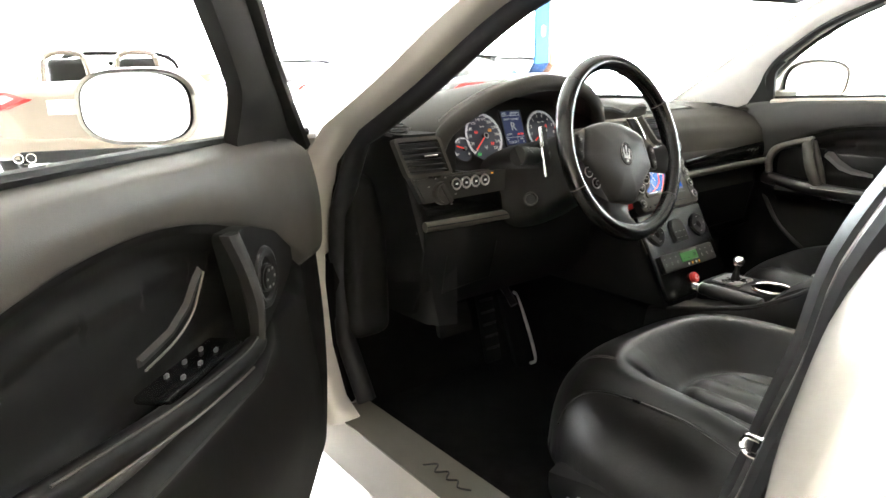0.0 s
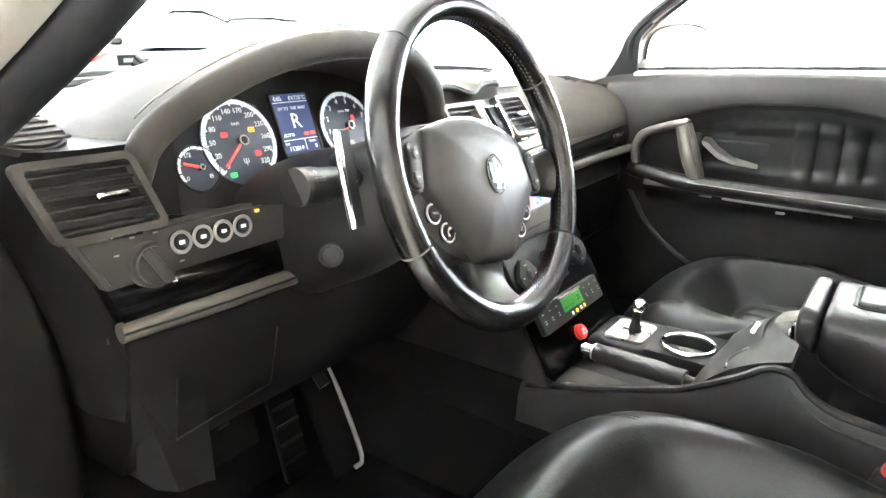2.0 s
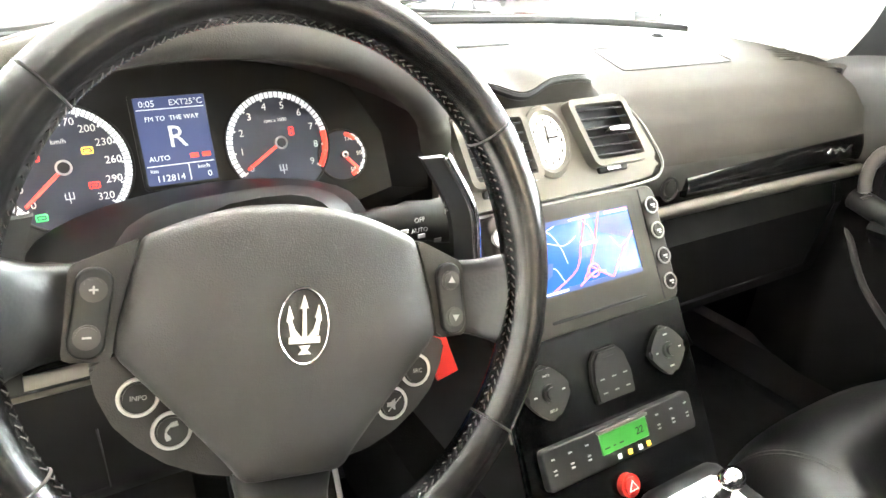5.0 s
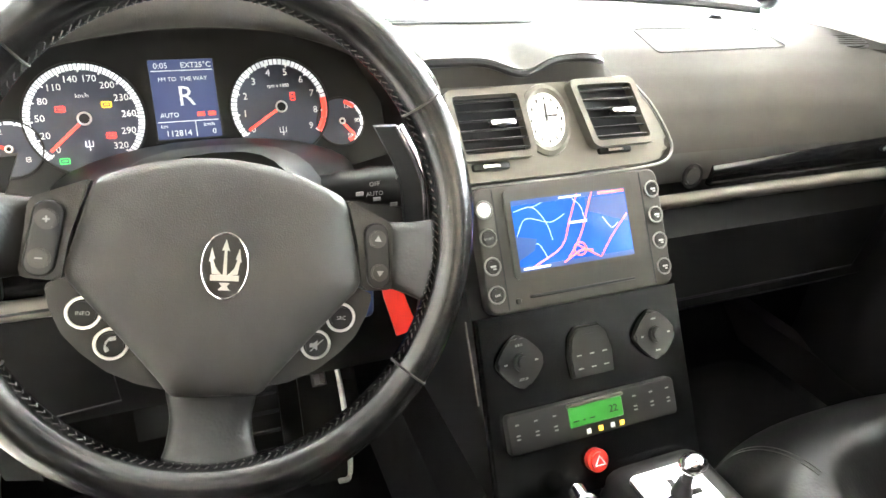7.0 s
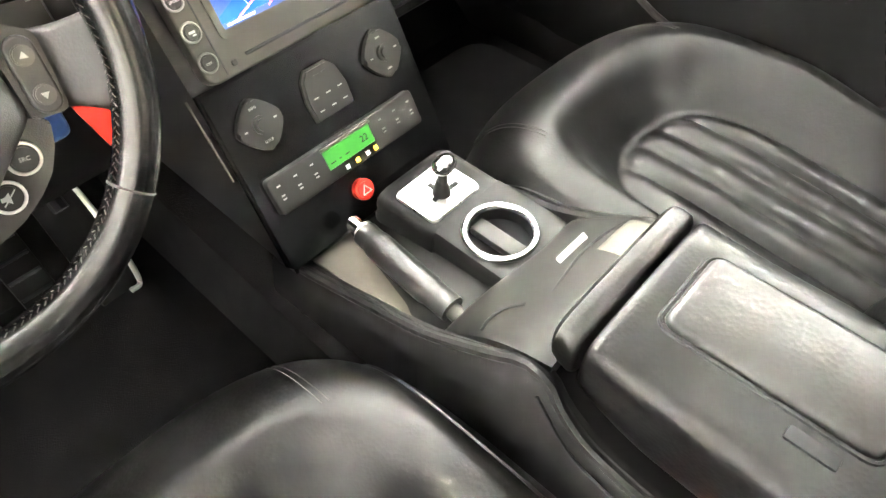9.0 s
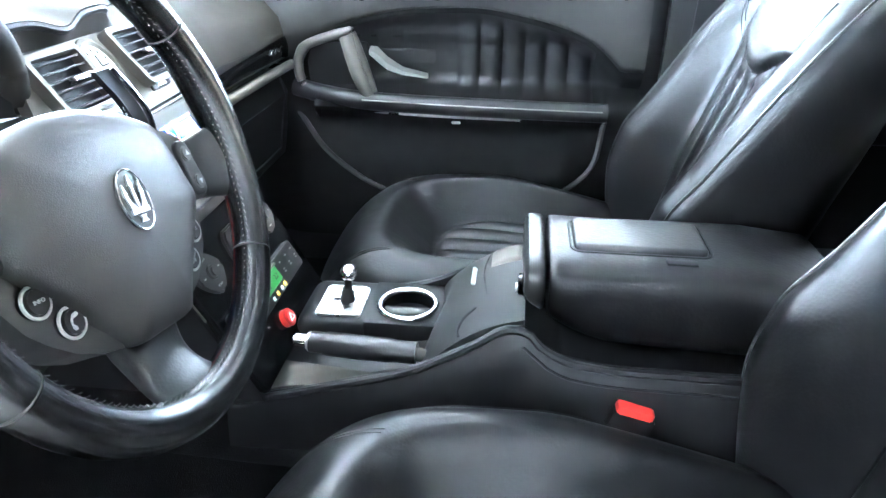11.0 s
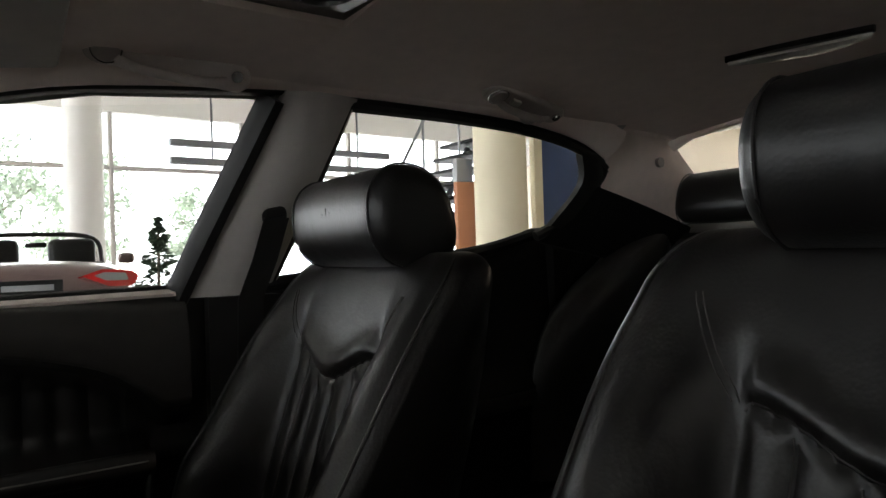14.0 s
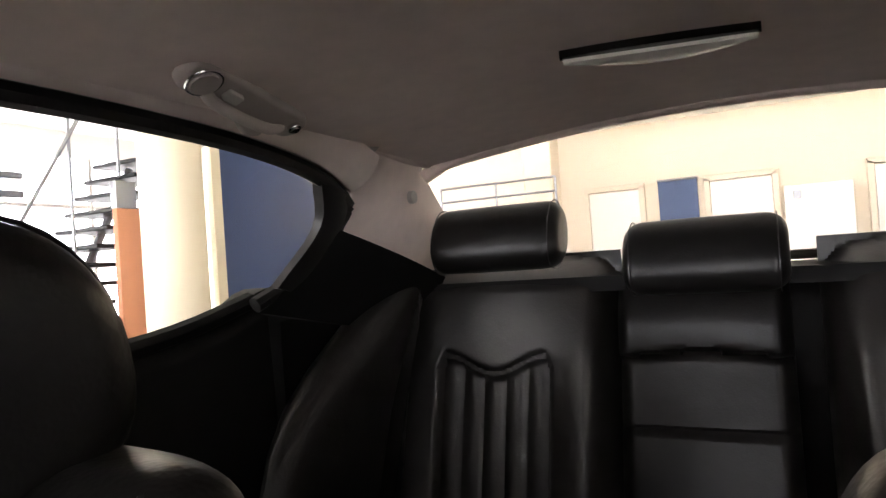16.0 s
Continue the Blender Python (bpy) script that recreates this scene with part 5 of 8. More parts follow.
def rear_door(s):
    t = thing("rear_door", (s * 0.86, -0.62, 0.4), "closed rear door with black leather trim", "car door")

    def fn(u, v):
        y, z = -0.64 - 0.80 * u, 0.42 + (lin(BELT_LINE, y := -0.64 - 0.80 * u) - 0.43) * v
        x = 0.735 - 0.06 * bell(z, 0.72, 0.04) - 0.03 * (1 - v)
        if v > 0.97:
            x += 0.01
        return (s * x, y, z)

    part("trim_panel", surface(fn, 30, 40, back=lambda u, v: (s * 0.80, -0.64 - 0.80 * u, 0.42 + (lin(BELT_LINE, -0.64 - 0.80 * u) - 0.43) * v)), DOOR_SKIN, t)
    part("belt_pad", tube([(s * 0.735, y, lin(BELT_LINE, y) - 0.008) for y in (-0.64, -0.8, -1.0, -1.2, -1.36)], 0.016, 8, 4), FOOTWELL, t)

    def edge_y(z):
        """Leading edge of the outer skin by height."""
        return lerp_curve([(0.38, -0.44), (0.55, -0.478), (0.711, -0.514), (0.77, -0.519), (0.833, -0.529), (0.892, -0.541), (0.944, -0.563), (0.99, -0.60)], z)

    def skin(u, v):
        z = 0.38 + 0.61 * v
        full = 0.86 + 0.075 * math.sin(math.pi * (0.15 + 0.75 * (1 - v))) - 0.04 * v
        x = 0.80 + (full - 0.80) * math.sin(min(1.0, u / 0.10) * math.pi / 2) ** 0.7
        return (s * x, edge_y(z) + (-1.5 - edge_y(z)) * u ** 1.3, z)

    part("outer_skin", surface(skin, 40, 24, back=lambda u, v: (s * 0.79, edge_y(0.38 + 0.61 * v) + (-1.5 - edge_y(0.38 + 0.61 * v)) * u ** 1.3, 0.38 + 0.61 * v)), PAINT, t, "pearl silver door skin")
    front = [pt(-0.754, 1.328, 0.012, s), pt(-0.72, 1.2, 0.012, s), pt(-0.66, 1.01, 0.012, s)]
    top = [pt(y, z, 0.012, s) for y, z in TOP_LINE[7:]]
    hook = [pt(-1.49, 1.24, 0.012, s), pt(-1.455, 1.18, 0.012, s), pt(-1.40, 1.12, 0.012, s), pt(-1.33, 1.085, 0.012, s)]
    part("window_frame", tube(top + hook, 0.014, 8, 4), SOFT_BLACK, t)
    part("frame_front", tube(front, 0.014, 8, 4), SOFT_BLACK, t)
    part("quarter_fill", strip(smooth_path([pt(-1.38, 1.285, 0.0, s), pt(-1.42, 1.21, 0.0, s), pt(-1.36, 1.11, 0.0, s)], 4), smooth_path([pt(-1.47, 1.262, 0.0, s), pt(-1.49, 1.20, 0.0, s), pt(-1.44, 1.09, 0.0, s)], 4), 0.02, (-s, 0, 0), 0.006), SOFT_BLACK, t)
    ys = [-0.66, -0.8, -1.0, -1.2, -1.36, -1.47]
    g = part("window_glass", loft([[pt(y, lin(BELT_LINE, y) - 0.01 + (lin(TOP_LINE, y) - lin(BELT_LINE, y)) * k, 0.02, s) for k in (0, 0.5, 1)] for y in ys], closed=False, caps=False), GLASS, t, "clear rear side window")
    g.visible_shadow = False
    part("armrest", box((s * 0.69, -1.05, 0.70), (0.07, 0.5, 0.05), 0.02, 3), LEATHER, t)
    part("quarter_trim", loft([[(s * 0.70, y, 0.45), (s * (0.705), y, z - 0.03), (s * 0.735, y, z), (s * 0.80, y, z), (s * 0.80, y, 0.45)] for y, z in ((-1.40, 1.08), (-1.6, 1.09), (-1.95, 1.09))]), FOOTWELL, t)
    return t


rear_door(1)
rear_door(-1)


# ---- dashboard ----
DASH = thing("dashboard", (0, 0.4, 0.55), "charcoal leather-look dashboard with gloss black and satin strips", "dashboard")


def pad(u, v):
    left = -0.75 + 0.065 * v
    x = left + (0.75 - left) * u
    k = abs(x) / 0.75
    prof = [(0.83, 0.984), (0.72, 0.986), (0.60, 0.982), (0.50, 0.974), (0.42, 0.960), (0.355, 0.938), (0.312, 0.905), (0.292, 0.870), (0.286, 0.850)]
    f = v * (len(prof) - 1)
    i = min(int(f), len(prof) - 2)
    a, b = prof[i], prof[i + 1]
    y, z = a[0] + (b[0] - a[0]) * (f - i), a[1] + (b[1] - a[1]) * (f - i)
    y -= 0.13 * k ** 3 * (1 - v) + 0.02 * k ** 2 * v
    z += 0.010 * (1 - k * k) - 0.01 * k ** 6
    w = max(0.0, -x - 0.645) / 0.105
    y += 0.42 * w * v
    z -= 0.02 * w * w * v
    return (x, y, z)


part("upper_pad", surface(pad, 90, 36, back=lambda u, v: (-0.75 + 1.5 * u, 0.80 - 0.38 * v, 0.90 - 0.05 * v)), DASH_SKIN, DASH, "charcoal grained upper pad")
part("screen_band", tube([tuple(Vector(pad(k / 40, 0.0)) + Vector((0, 0.004, 0.004))) for k in range(41)], 0.011, 8), RUBBER, DASH, "black band at the foot of the windscreen")


def on_pad(x, y, lift=0.0006):
    """The point of the upper pad above plan position (x, y)."""
    best = min((pad((x + 0.72) / 1.46 + du, v / 120) for v in range(4, 110) for du in (-0.01, 0.0, 0.01)), key=lambda p: (p[0] - x) ** 2 + (p[1] - y) ** 2)
    return (x, y, best[2] + lift)


ring_pts = rounded_poly([(0.270, 0.405), (0.517, 0.405), (0.530, 0.502), (0.292, 0.502)], 0.014)
part("airbag_cover", tube([on_pad(x, y) for x, y in ring_pts + ring_pts[:1]], 0.0009, 6), RUBBER, DASH, "outline of the airbag lid")
# passenger fascia
part("gloss_panel", strip([(x, 0.300 - 0.03 * (x / 0.72) ** 2, 0.866) for x in (0.15, 0.3, 0.45, 0.6, 0.73)], [(x, 0.296 - 0.03 * (x / 0.72) ** 2, 0.81 + 0.01 * (x / 0.7)) for x in (0.15, 0.3, 0.45, 0.6, 0.73)], 0.03, (0, -1, 0.1), 0.006), DARK_TRIM, DASH)
xs = (0.30, 0.36, 0.45, 0.6, 0.72)
part("gloss_insert", strip([(x, 0.290 - 0.03 * (x / 0.72) ** 2, 0.835 + 0.028 * (x - 0.3) / 0.42) for x in xs], [(x, 0.288 - 0.03 * (x / 0.72) ** 2, 0.806 + 0.014 * (x - 0.3) / 0.42) for x in xs], 0.01, (0, -1, 0.1), 0.004), PIANO, DASH, "gloss black inlay")
part("satin_strip", tube([(x, 0.282 - 0.03 * (x / 0.72) ** 2, 0.790 + 0.012 * (x - 0.15) / 0.5) for x in (0.15, 0.3, 0.45, 0.6, 0.73)], 0.010, 10, 3), BEZEL, DASH, "warm grey lip")
part("dash_button", cyl(0.014, 0.012, plane_m((0.268, 0.296, 0.823), (1, 0, 0), (0, 0.1, 1)), 24, 0.003), DARK_TRIM, DASH)
part("button_ring", ring(0.016, 0.002, plane_m((0.268, 0.286, 0.823), (1, 0, 0), (0, 0.1, 1)), 24, 6), SOFT_BLACK, DASH)
part("script_badge", tube([(0.60, 0.262, 0.838), (0.612, 0.262, 0.845), (0.622, 0.262, 0.838), (0.632, 0.262, 0.844), (0.645, 0.262, 0.838), (0.66, 0.262, 0.846), (0.668, 0.262, 0.839)], 0.0025, 6, 4), CHROME, DASH)
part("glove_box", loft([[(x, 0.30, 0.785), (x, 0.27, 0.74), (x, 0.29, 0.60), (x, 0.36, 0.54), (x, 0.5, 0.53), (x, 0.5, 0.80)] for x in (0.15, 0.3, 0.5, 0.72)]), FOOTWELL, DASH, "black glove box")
part("glove_gap", tube([(0.19, 0.275, 0.775), (0.19, 0.268, 0.74), (0.20, 0.286, 0.62), (0.66, 0.286, 0.62), (0.67, 0.268, 0.74), (0.67, 0.275, 0.775)], 0.002, 6), RUBBER, DASH)
# passenger end vents


def vent(name, m, w, h, slats, parent, frame_mat, tab=True):
    """An air vent in the xy plane of m, with a frame, slats and a chrome tab."""
    fr = part(name, frame_bm(rounded(w + 0.014, h + 0.014, 0.009), rounded(w, h, 0.004), 0.016, m), frame_mat, parent)
    part("vent_well", xform(box((0, 0, 0.0015), (w, h, 0.002), 0.0), m), RUBBER, fr)
    for i in range(slats):
        y = -h / 2 + h * (i + 0.5) / slats
        part("slat", xform(box((0, 0, 0), (w - 0.001, 0.0022, 0.011), 0.0007, 1, Matrix.Translation((0, y, 0.0085)) @ Matrix.Rotation(radians(14), 4, 'X')), m), SOFT_BLACK, fr)
    if tab:
        part("vent_tab", xform(box((w * 0.16, 0, 0.014), (0.03, 0.007, 0.012), 0.003, 2), m), CHROME, fr)
    return fr


vent("side_vent", plane_m((0.695, 0.375, 0.925), (0.55, -0.80, 0), (0, 0.35, 1)), 0.085, 0.055, 5, DASH, DASH_SKIN)
rg = part("demist_grille", cyl(0.040, 0.008, plane_m((0.660, 0.430, 0.961), (1, -0.5, 0.05), (0.5, 1, 0.12)), 28, 0.003), SOFT_BLACK, DASH)
for i in range(5):
    part("grille_slat", xform(box((0, -0.024 + 0.012 * i, 0.009), (0.064, 0.003, 0.003), 0.001, 1), plane_m((0.660, 0.430, 0.961), (1, -0.5, 0.05), (0.5, 1, 0.12))), DARK_TRIM, rg)
part("sun_sensor", cyl(0.012, 0.006, Matrix.Translation(on_pad(0.52, 0.575, 0.0)), 18, 0.003), RUBBER, DASH)

# centre stack plane: x across, y up its slope
SP = plane_m((0, 0.204, 0.859), (1, 0, 0), (0, 0.58, 1))


def sv(z):
    return (z - 0.859) * 1.156


part("stack_core", loft([[(-0.115, 0.222 + 0.58 * (z - 0.859), z), (0.128, 0.222 + 0.58 * (z - 0.859), z), (0.128, 0.5, z), (-0.115, 0.5, z)] for z in (0.56, 0.7, 0.86)] ), SOFT_BLACK, DASH)
bm = part("stack_backing", xform(box((0.008, sv(0.93), -0.016), (0.25, 0.10, 0.02), 0.008), SP), DARK_TRIM, DASH)
# centre hump over the stack
def hump(u, v):
    x = -0.150 + 0.252 * u
    dip = bell(x, -0.024, 0.030)
    lip = 0.262 - 0.008 * dip + 0.035 * max(0.0, (x - 0.06) / 0.042) ** 2
    y = 0.68 + (lip - 0.68) * v
    z = 0.997 + 0.016 * math.sin(math.pi * min(1.0, v * 0.95 + 0.02)) - 0.013 * (1 - v) ** 3 - 0.013 * dip * v ** 6
    side = max(0.0, (u - 0.80) / 0.20)
    return (x + 0.055 * (1 - v) ** 1.2 * u, y, z - 0.016 * side * side - 0.006 * max(0.0, (0.1 - u) / 0.1) ** 2)


part("centre_hump", surface(hump, 60, 40, back=lambda u, v: (-0.150 + 0.26 * u, 0.68 + (0.275 - 0.68) * v, 0.955 + 0.008 * v)), DASH_SKIN, DASH, "grained pad over the centre stack")
part("hump_lip", tube([tuple(Vector(hump(u / 24, 1)) + Vector((0, 0.003, -0.005))) for u in range(25)], 0.0048, 8, 2), SOFT_BLACK, DASH)
for i in range(9):
    y = 0.545 - 0.017 * i
    v = (y - 0.68) / (0.262 - 0.68)
    a, b = Vector(hump(0.10, v)), Vector(hump(0.90 - 0.012 * i, v))
    part("speaker_slat", tube([tuple(a + Vector((0, 0, 0.0005))), tuple((a + b) / 2 + Vector((0, 0, 0.0008))), tuple(b + Vector((0, 0, 0.0005)))], 0.0022, 6), SOFT_BLACK, DASH)
part("light_sensor", cyl(0.010, 0.015, Matrix.Translation(Vector(hump(0.42, 0.30)) + Vector((0, 0, -0.002))), 16, 0.006), LAMP_LENS, DASH, "small pale domed sensor")

# vent fascia with clock
STACK = thing("centre_stack", (0, 0.15, 0.6), "centre stack with warm grey bezel, vents, clock, lit map screen", "centre console")
outer = [(-0.150, 0.0210), (-0.142, 0.060), (-0.122, 0.112), (-0.110, 0.1195), (0.0, 0.1225), (0.096, 0.1225), (0.112, 0.1170), (0.1385, 0.087), (0.156, 0.046), (0.150, 0.028), (0.128, 0.0232), (0.0, 0.0205)]
part("vent_fascia", prism(rounded_poly(outer, 0.010), 0.014, at(SP, 0, 0, -0.006), 0.005), BEZEL, STACK, "warm grey vent fascia")


def sheared(k):
    return Matrix(((1, k, 0, 0), (0, 1, 0, 0), (0, 0, 1, 0), (0, 0, 0, 1)))


vent("centre_vent", at(SP, -0.072, 0.0790, 0.006) @ sheared(-0.11), 0.075, 0.061, 6, STACK, BEZEL)
vent("centre_vent", at(SP, 0.079, 0.0825, 0.006) @ sheared(-0.28), 0.070, 0.063, 6, STACK, BEZEL)
for x, y in ((-0.075, 0.0365), (0.080, 0.0415)):
    part("vent_wheel", xform(padded(0.044, 0.0085, 0.003, 0.004, at(Matrix.Identity(4), x, y, 0.0075), 0.002), SP), STACK_GREY, STACK)
    part("wheel_mark", xform(box((x, y, 0.0118), (0.020, 0.0040, 0.0012), 0.0004, 1), SP), CHROME, STACK)
cm = at(SP, -0.001, 0.0812, 0.006)
part("clock_rim", xform(ring(0.031, 0.006, Matrix.Identity(4), 36, 8), cm @ Matrix.Diagonal((0.86, 1.12, 1, 1))), BEZEL, STACK)
ck = part("clock_face", cyl(0.027, 0.004, cm @ Matrix.Diagonal((0.86, 1.12, 1, 1)), 32), LAMP_LENS, STACK, "white oval clock face")
for k in range(12):
    a = k * math.pi / 6
    part("hour_mark", xform(box((0.0185 * math.sin(a), 0.024 * math.cos(a), 0.0045), (0.0014, 0.004, 0.0008), 0), cm), SOFT_BLACK, ck)
part("clock_hand", xform(box((0.006, 0.004, 0.0052), (0.015, 0.002, 0.001), 0, 1), cm), SOFT_BLACK, ck)
part("clock_hand", xform(box((0.0, 0.008, 0.0052), (0.002, 0.02, 0.001), 0, 1), cm), SOFT_BLACK, ck)
part("chrome_lip", tube([tuple(SP @ Vector((x, y, 0.0075))) for x, y in ((-0.150, 0.0165), (-0.05, 0.0155), (0.05, 0.0165), (0.128, 0.0190), (0.154, 0.0265), (0.1605, 0.046), (0.1425, 0.089), (0.116, 0.1205), (0.105, 0.1250))], 0.0017, 8, 6), KEY_RING, STACK)

# map screen unit
mid = 0.0097
part("head_unit", padded(0.230, 0.133, 0.012, 0.018, at(SP, mid, -0.0520, 0.0), 0.003), HEAD_GREY, STACK, "dark grey head unit")
part("screen_bezel", frame_bm(rounded(0.159, 0.0935, 0.006), rounded(0.142, 0.0745, 0.003, cx=-0.0012, cy=-0.002), 0.004, at(SP, 0.0070, -0.0390, 0.0165)), HEAD_GREY, STACK)
for x in (-0.0835, 0.1000):
    part("panel_joint", xform(box((x, -0.052, 0.0182), (0.0012, 0.126, 0.0008), 0), SP), RUBBER, STACK)
screen = part("map_screen", xform(box((0.0056, -0.041, 0.0185), (0.144, 0.0765, 0.002), 0.0), SP), NAV_BLUE, STACK, "lit navigation map screen")
SM = at(SP, 0.0056, -0.041, 0.0202) @ Matrix.Diagonal((0.93, 0.86, 1, 1))


def road(pts, w, mat, lift=0.0):
    part("map_road", tube([tuple(SM @ Vector((x, y, lift))) for x, y in pts], w, 6, 4, 1.0), mat, screen)


road([(-0.012, -0.034), (0.0, -0.02), (0.012, 0.0), (0.02, 0.02), (0.03, 0.043)], 0.0009, NAV_RED)
road([(-0.06, -0.04), (-0.02, -0.02), (-0.005, 0.01), (0.01, 0.043)], 0.0008, NAV_RED)
road([(0.0, -0.02), (0.03, -0.04)], 0.0008, NAV_RED)
road([(0.03, -0.04), (0.05, -0.015), (0.074, 0.01)], 0.0008, NAV_RED)
road([(-0.02, -0.04), (0.005, -0.028), (0.02, -0.03)], 0.001, NAV_RED)
for pts in ([(-0.074, 0.0), (-0.06, 0.02), (-0.03, 0.012), (-0.01, 0.02)], [(-0.074, 0.03), (-0.05, 0.033), (-0.035, 0.012), (-0.03, -0.01)], [(-0.05, 0.033), (-0.03, 0.04)], [(0.0, 0.04), (0.012, 0.028), (0.016, 0.01)], [(0.04, 0.01), (0.05, -0.005), (0.06, 0.0)], [(-0.07, -0.02), (-0.05, -0.012), (-0.04, -0.03)]):
    road(pts, 0.00032, NAV_WHITE)
part("map_roundabout", ring(0.008, 0.001, at(SM, 0.004, -0.026), 24, 6), NAV_RED, screen)
part("map_area", prism([(-0.076, -0.03), (-0.055, -0.02), (-0.05, -0.006), (-0.076, 0.0)], 0.0003, SM), NAV_DARK, screen)
part("map_shade", prism([(0.02, 0.02), (0.075, 0.0), (0.075, 0.036), (0.02, 0.036)], 0.0002, SM), NAV_DARK, screen)
part("map_bar", xform(box((0, 0.0405, 0.0003), (0.152, 0.006, 0.0004), 0), SM), NAV_DARK, screen)
part("map_bar", xform(box((0, -0.0405, 0.0003), (0.152, 0.006, 0.0004), 0), SM), NAV_DARK, screen)
part("status_text", xform(box((0.0, 0.0405, 0.0006), (0.03, 0.002, 0.0004), 0), SM), NAV_WHITE, screen)
part("warning_text", xform(box((0.056, 0.0405, 0.0006), (0.036, 0.003, 0.0004), 0), SM), NAV_RED, screen)
part("place_label", xform(box((0.006, 0.008, 0.0008), (0.024, 0.003, 0.0004), 0), SM), NAV_WHITE, screen)
part("maker_mark", xform(box((-0.055, -0.0405, 0.0006), (0.034, 0.0024, 0.0004), 0), SM), NAV_WHITE, screen)
part("disc_slot", xform(box((0.008, -0.105, 0.0185), (0.132, 0.0035, 0.002), 0.001, 1), SP), RUBBER, STACK)
for sx in (-0.1042, 0.1042):
    for i in range(4):
        km = at(SP, 0.0078 + sx, -0.0092 - 0.0293 * i, 0.017)
        key = part("head_unit_key", cyl(0.0082, 0.006, km, 20, 0.002), STACK_GREY if (sx > 0 or i) else LAMP_LENS, STACK)
        part("key_ring", ring(0.0088, 0.0011, at(km, 0, 0, 0.0045), 24, 6), KEY_RING, key)
        if sx < 0 and i in (1, 3):
            letters("key_text", "SPORT" if i == 1 else "OFF", 0.0036, at(km, 0, -0.0008, 0.0063), DIM_MARK, key)
            continue
        part("key_symbol", xform(box((0, 0, 0.0064), (0.0062, 0.0022, 0.0005), 0), km), DIM_MARK, key)
        part("key_symbol", xform(box((0.0012, -0.0028, 0.0064), (0.0034, 0.0014, 0.0005), 0), km), DIM_MARK, key)
part("eject_key", padded(0.006, 0.006, 0.002, 0.003, at(SP, -0.072, -0.1075, 0.017), 0.001), STACK_GREY, STACK)

# gloss black control panel
part("control_panel", prism([(-0.118, sv(0.755)), (-0.125, sv(0.585)), (-0.118, sv(0.578)), (0.128, sv(0.578)), (0.135, sv(0.585)), (0.138, sv(0.755))], 0.008, at(SP, 0, 0, -0.004), 0.003), PANEL_BLACK, STACK, "gloss black control panel")
part("panel_edge", tube([tuple(SP @ Vector((-0.128, sv(z), 0.002))) for z in (0.755, 0.72, 0.68)], 0.0012, 8), BEZEL, STACK)
for x, y in ((-0.0765, -0.1710), (0.0933, -0.1720)):
    km = at(SP, x, y, 0.003)
    pad_ = part("round_pad", prism([(0.0275 * math.cos(a) / (abs(math.cos(a)) ** 1.35 + abs(math.sin(a)) ** 1.35) ** 0.74, 0.0285 * math.sin(a) / (abs(math.cos(a)) ** 1.35 + abs(math.sin(a)) ** 1.35) ** 0.74) for a in (2 * math.pi * k / 40 for k in range(40))], 0.008, km, 0.003), STACK_GREY, STACK, "dark four-way pad with centre knob")
    part("pad_knob", cyl(0.0095, 0.015, km, 24, 0.003), STACK_GREY, pad_)
    if x < 0:
        letters("pad_text", "INFO", 0.0038, at(km, 0, 0.0178, 0.0084), DIM_MARK, pad_)
        letters("pad_text", "SETUP", 0.0038, at(km, 0, -0.0178, 0.0084), DIM_MARK, pad_)
    for k in range(4):
        if x < 0 and k % 2:
            continue
        a = k * math.pi / 2
        part("pad_mark", xform(box((0.0178 * math.cos(a), 0.0178 * math.sin(a), 0.0085), (0.0060 if k % 2 else 0.0036, 0.0016, 0.0006), 0), km), DIM_MARK, pad_)
tm = at(SP, 0.0085, -0.1740, 0.003) @ Matrix.Diagonal((0.77, 0.80, 1, 1))
kp = part("key_pad", prism([(-0.034, -0.034), (0.034, -0.034), (0.036, -0.004), (0.03, 0.022), (0.018, 0.034), (-0.018, 0.034), (-0.03, 0.022), (-0.036, -0.004)], 0.008, tm, 0.003), STACK_GREY, STACK, "dark six-key pad")
for i in range(3):
    for j in range(2):
        part("pad_mark", xform(box((-0.021 + 0.021 * i, -0.022 + 0.018 * j, 0.0085), (0.0075, 0.0016, 0.0006), 0), tm), DIM_MARK, kp)
part("pad_slot", xform(box((0, 0.022, 0.0085), (0.02, 0.002, 0.0008), 0), tm), SOFT_BLACK, kp)
am = at(SP, 0.0, -0.2425, 0.004)
ac = part("climate_unit", padded(0.209, 0.0415, 0.005, 0.010, am, 0.002), STACK_GREY, STACK, "dark climate control unit")
disp = part("climate_display", xform(box((0.0, 0.0035, 0.0105), (0.067, 0.0215, 0.002), 0.001, 1), am), LCD_GREEN, ac, "lit green display")
part("display_hood", xform(box((0, 0.0165, 0.0115), (0.070, 0.0035, 0.005), 0.001, 1), am), BEZEL, ac)
letters("display_digits", "22", 0.0110, at(am, 0.021, 0.003, 0.0117), SOFT_BLACK, disp)
for x, w in ((-0.026, 0.007), (-0.016, 0.003), (-0.006, 0.006)):
    part("display_digits", xform(box((x, -0.001, 0.0117), (w, 0.0012, 0.0003), 0), am), SOFT_BLACK, disp)
for i in range(6):
    for j in (-1, 1):
        for k in (0, 1):
            if i < 3 or k == 0:
                part("climate_mark", xform(box((j * (0.05 + 0.022 * (i % 3)), 0.010 - 0.015 * k - (0.011 if i > 2 else 0), 0.0106), (0.0042, 0.0015, 0.0006), 0), am), DIM_MARK, ac)
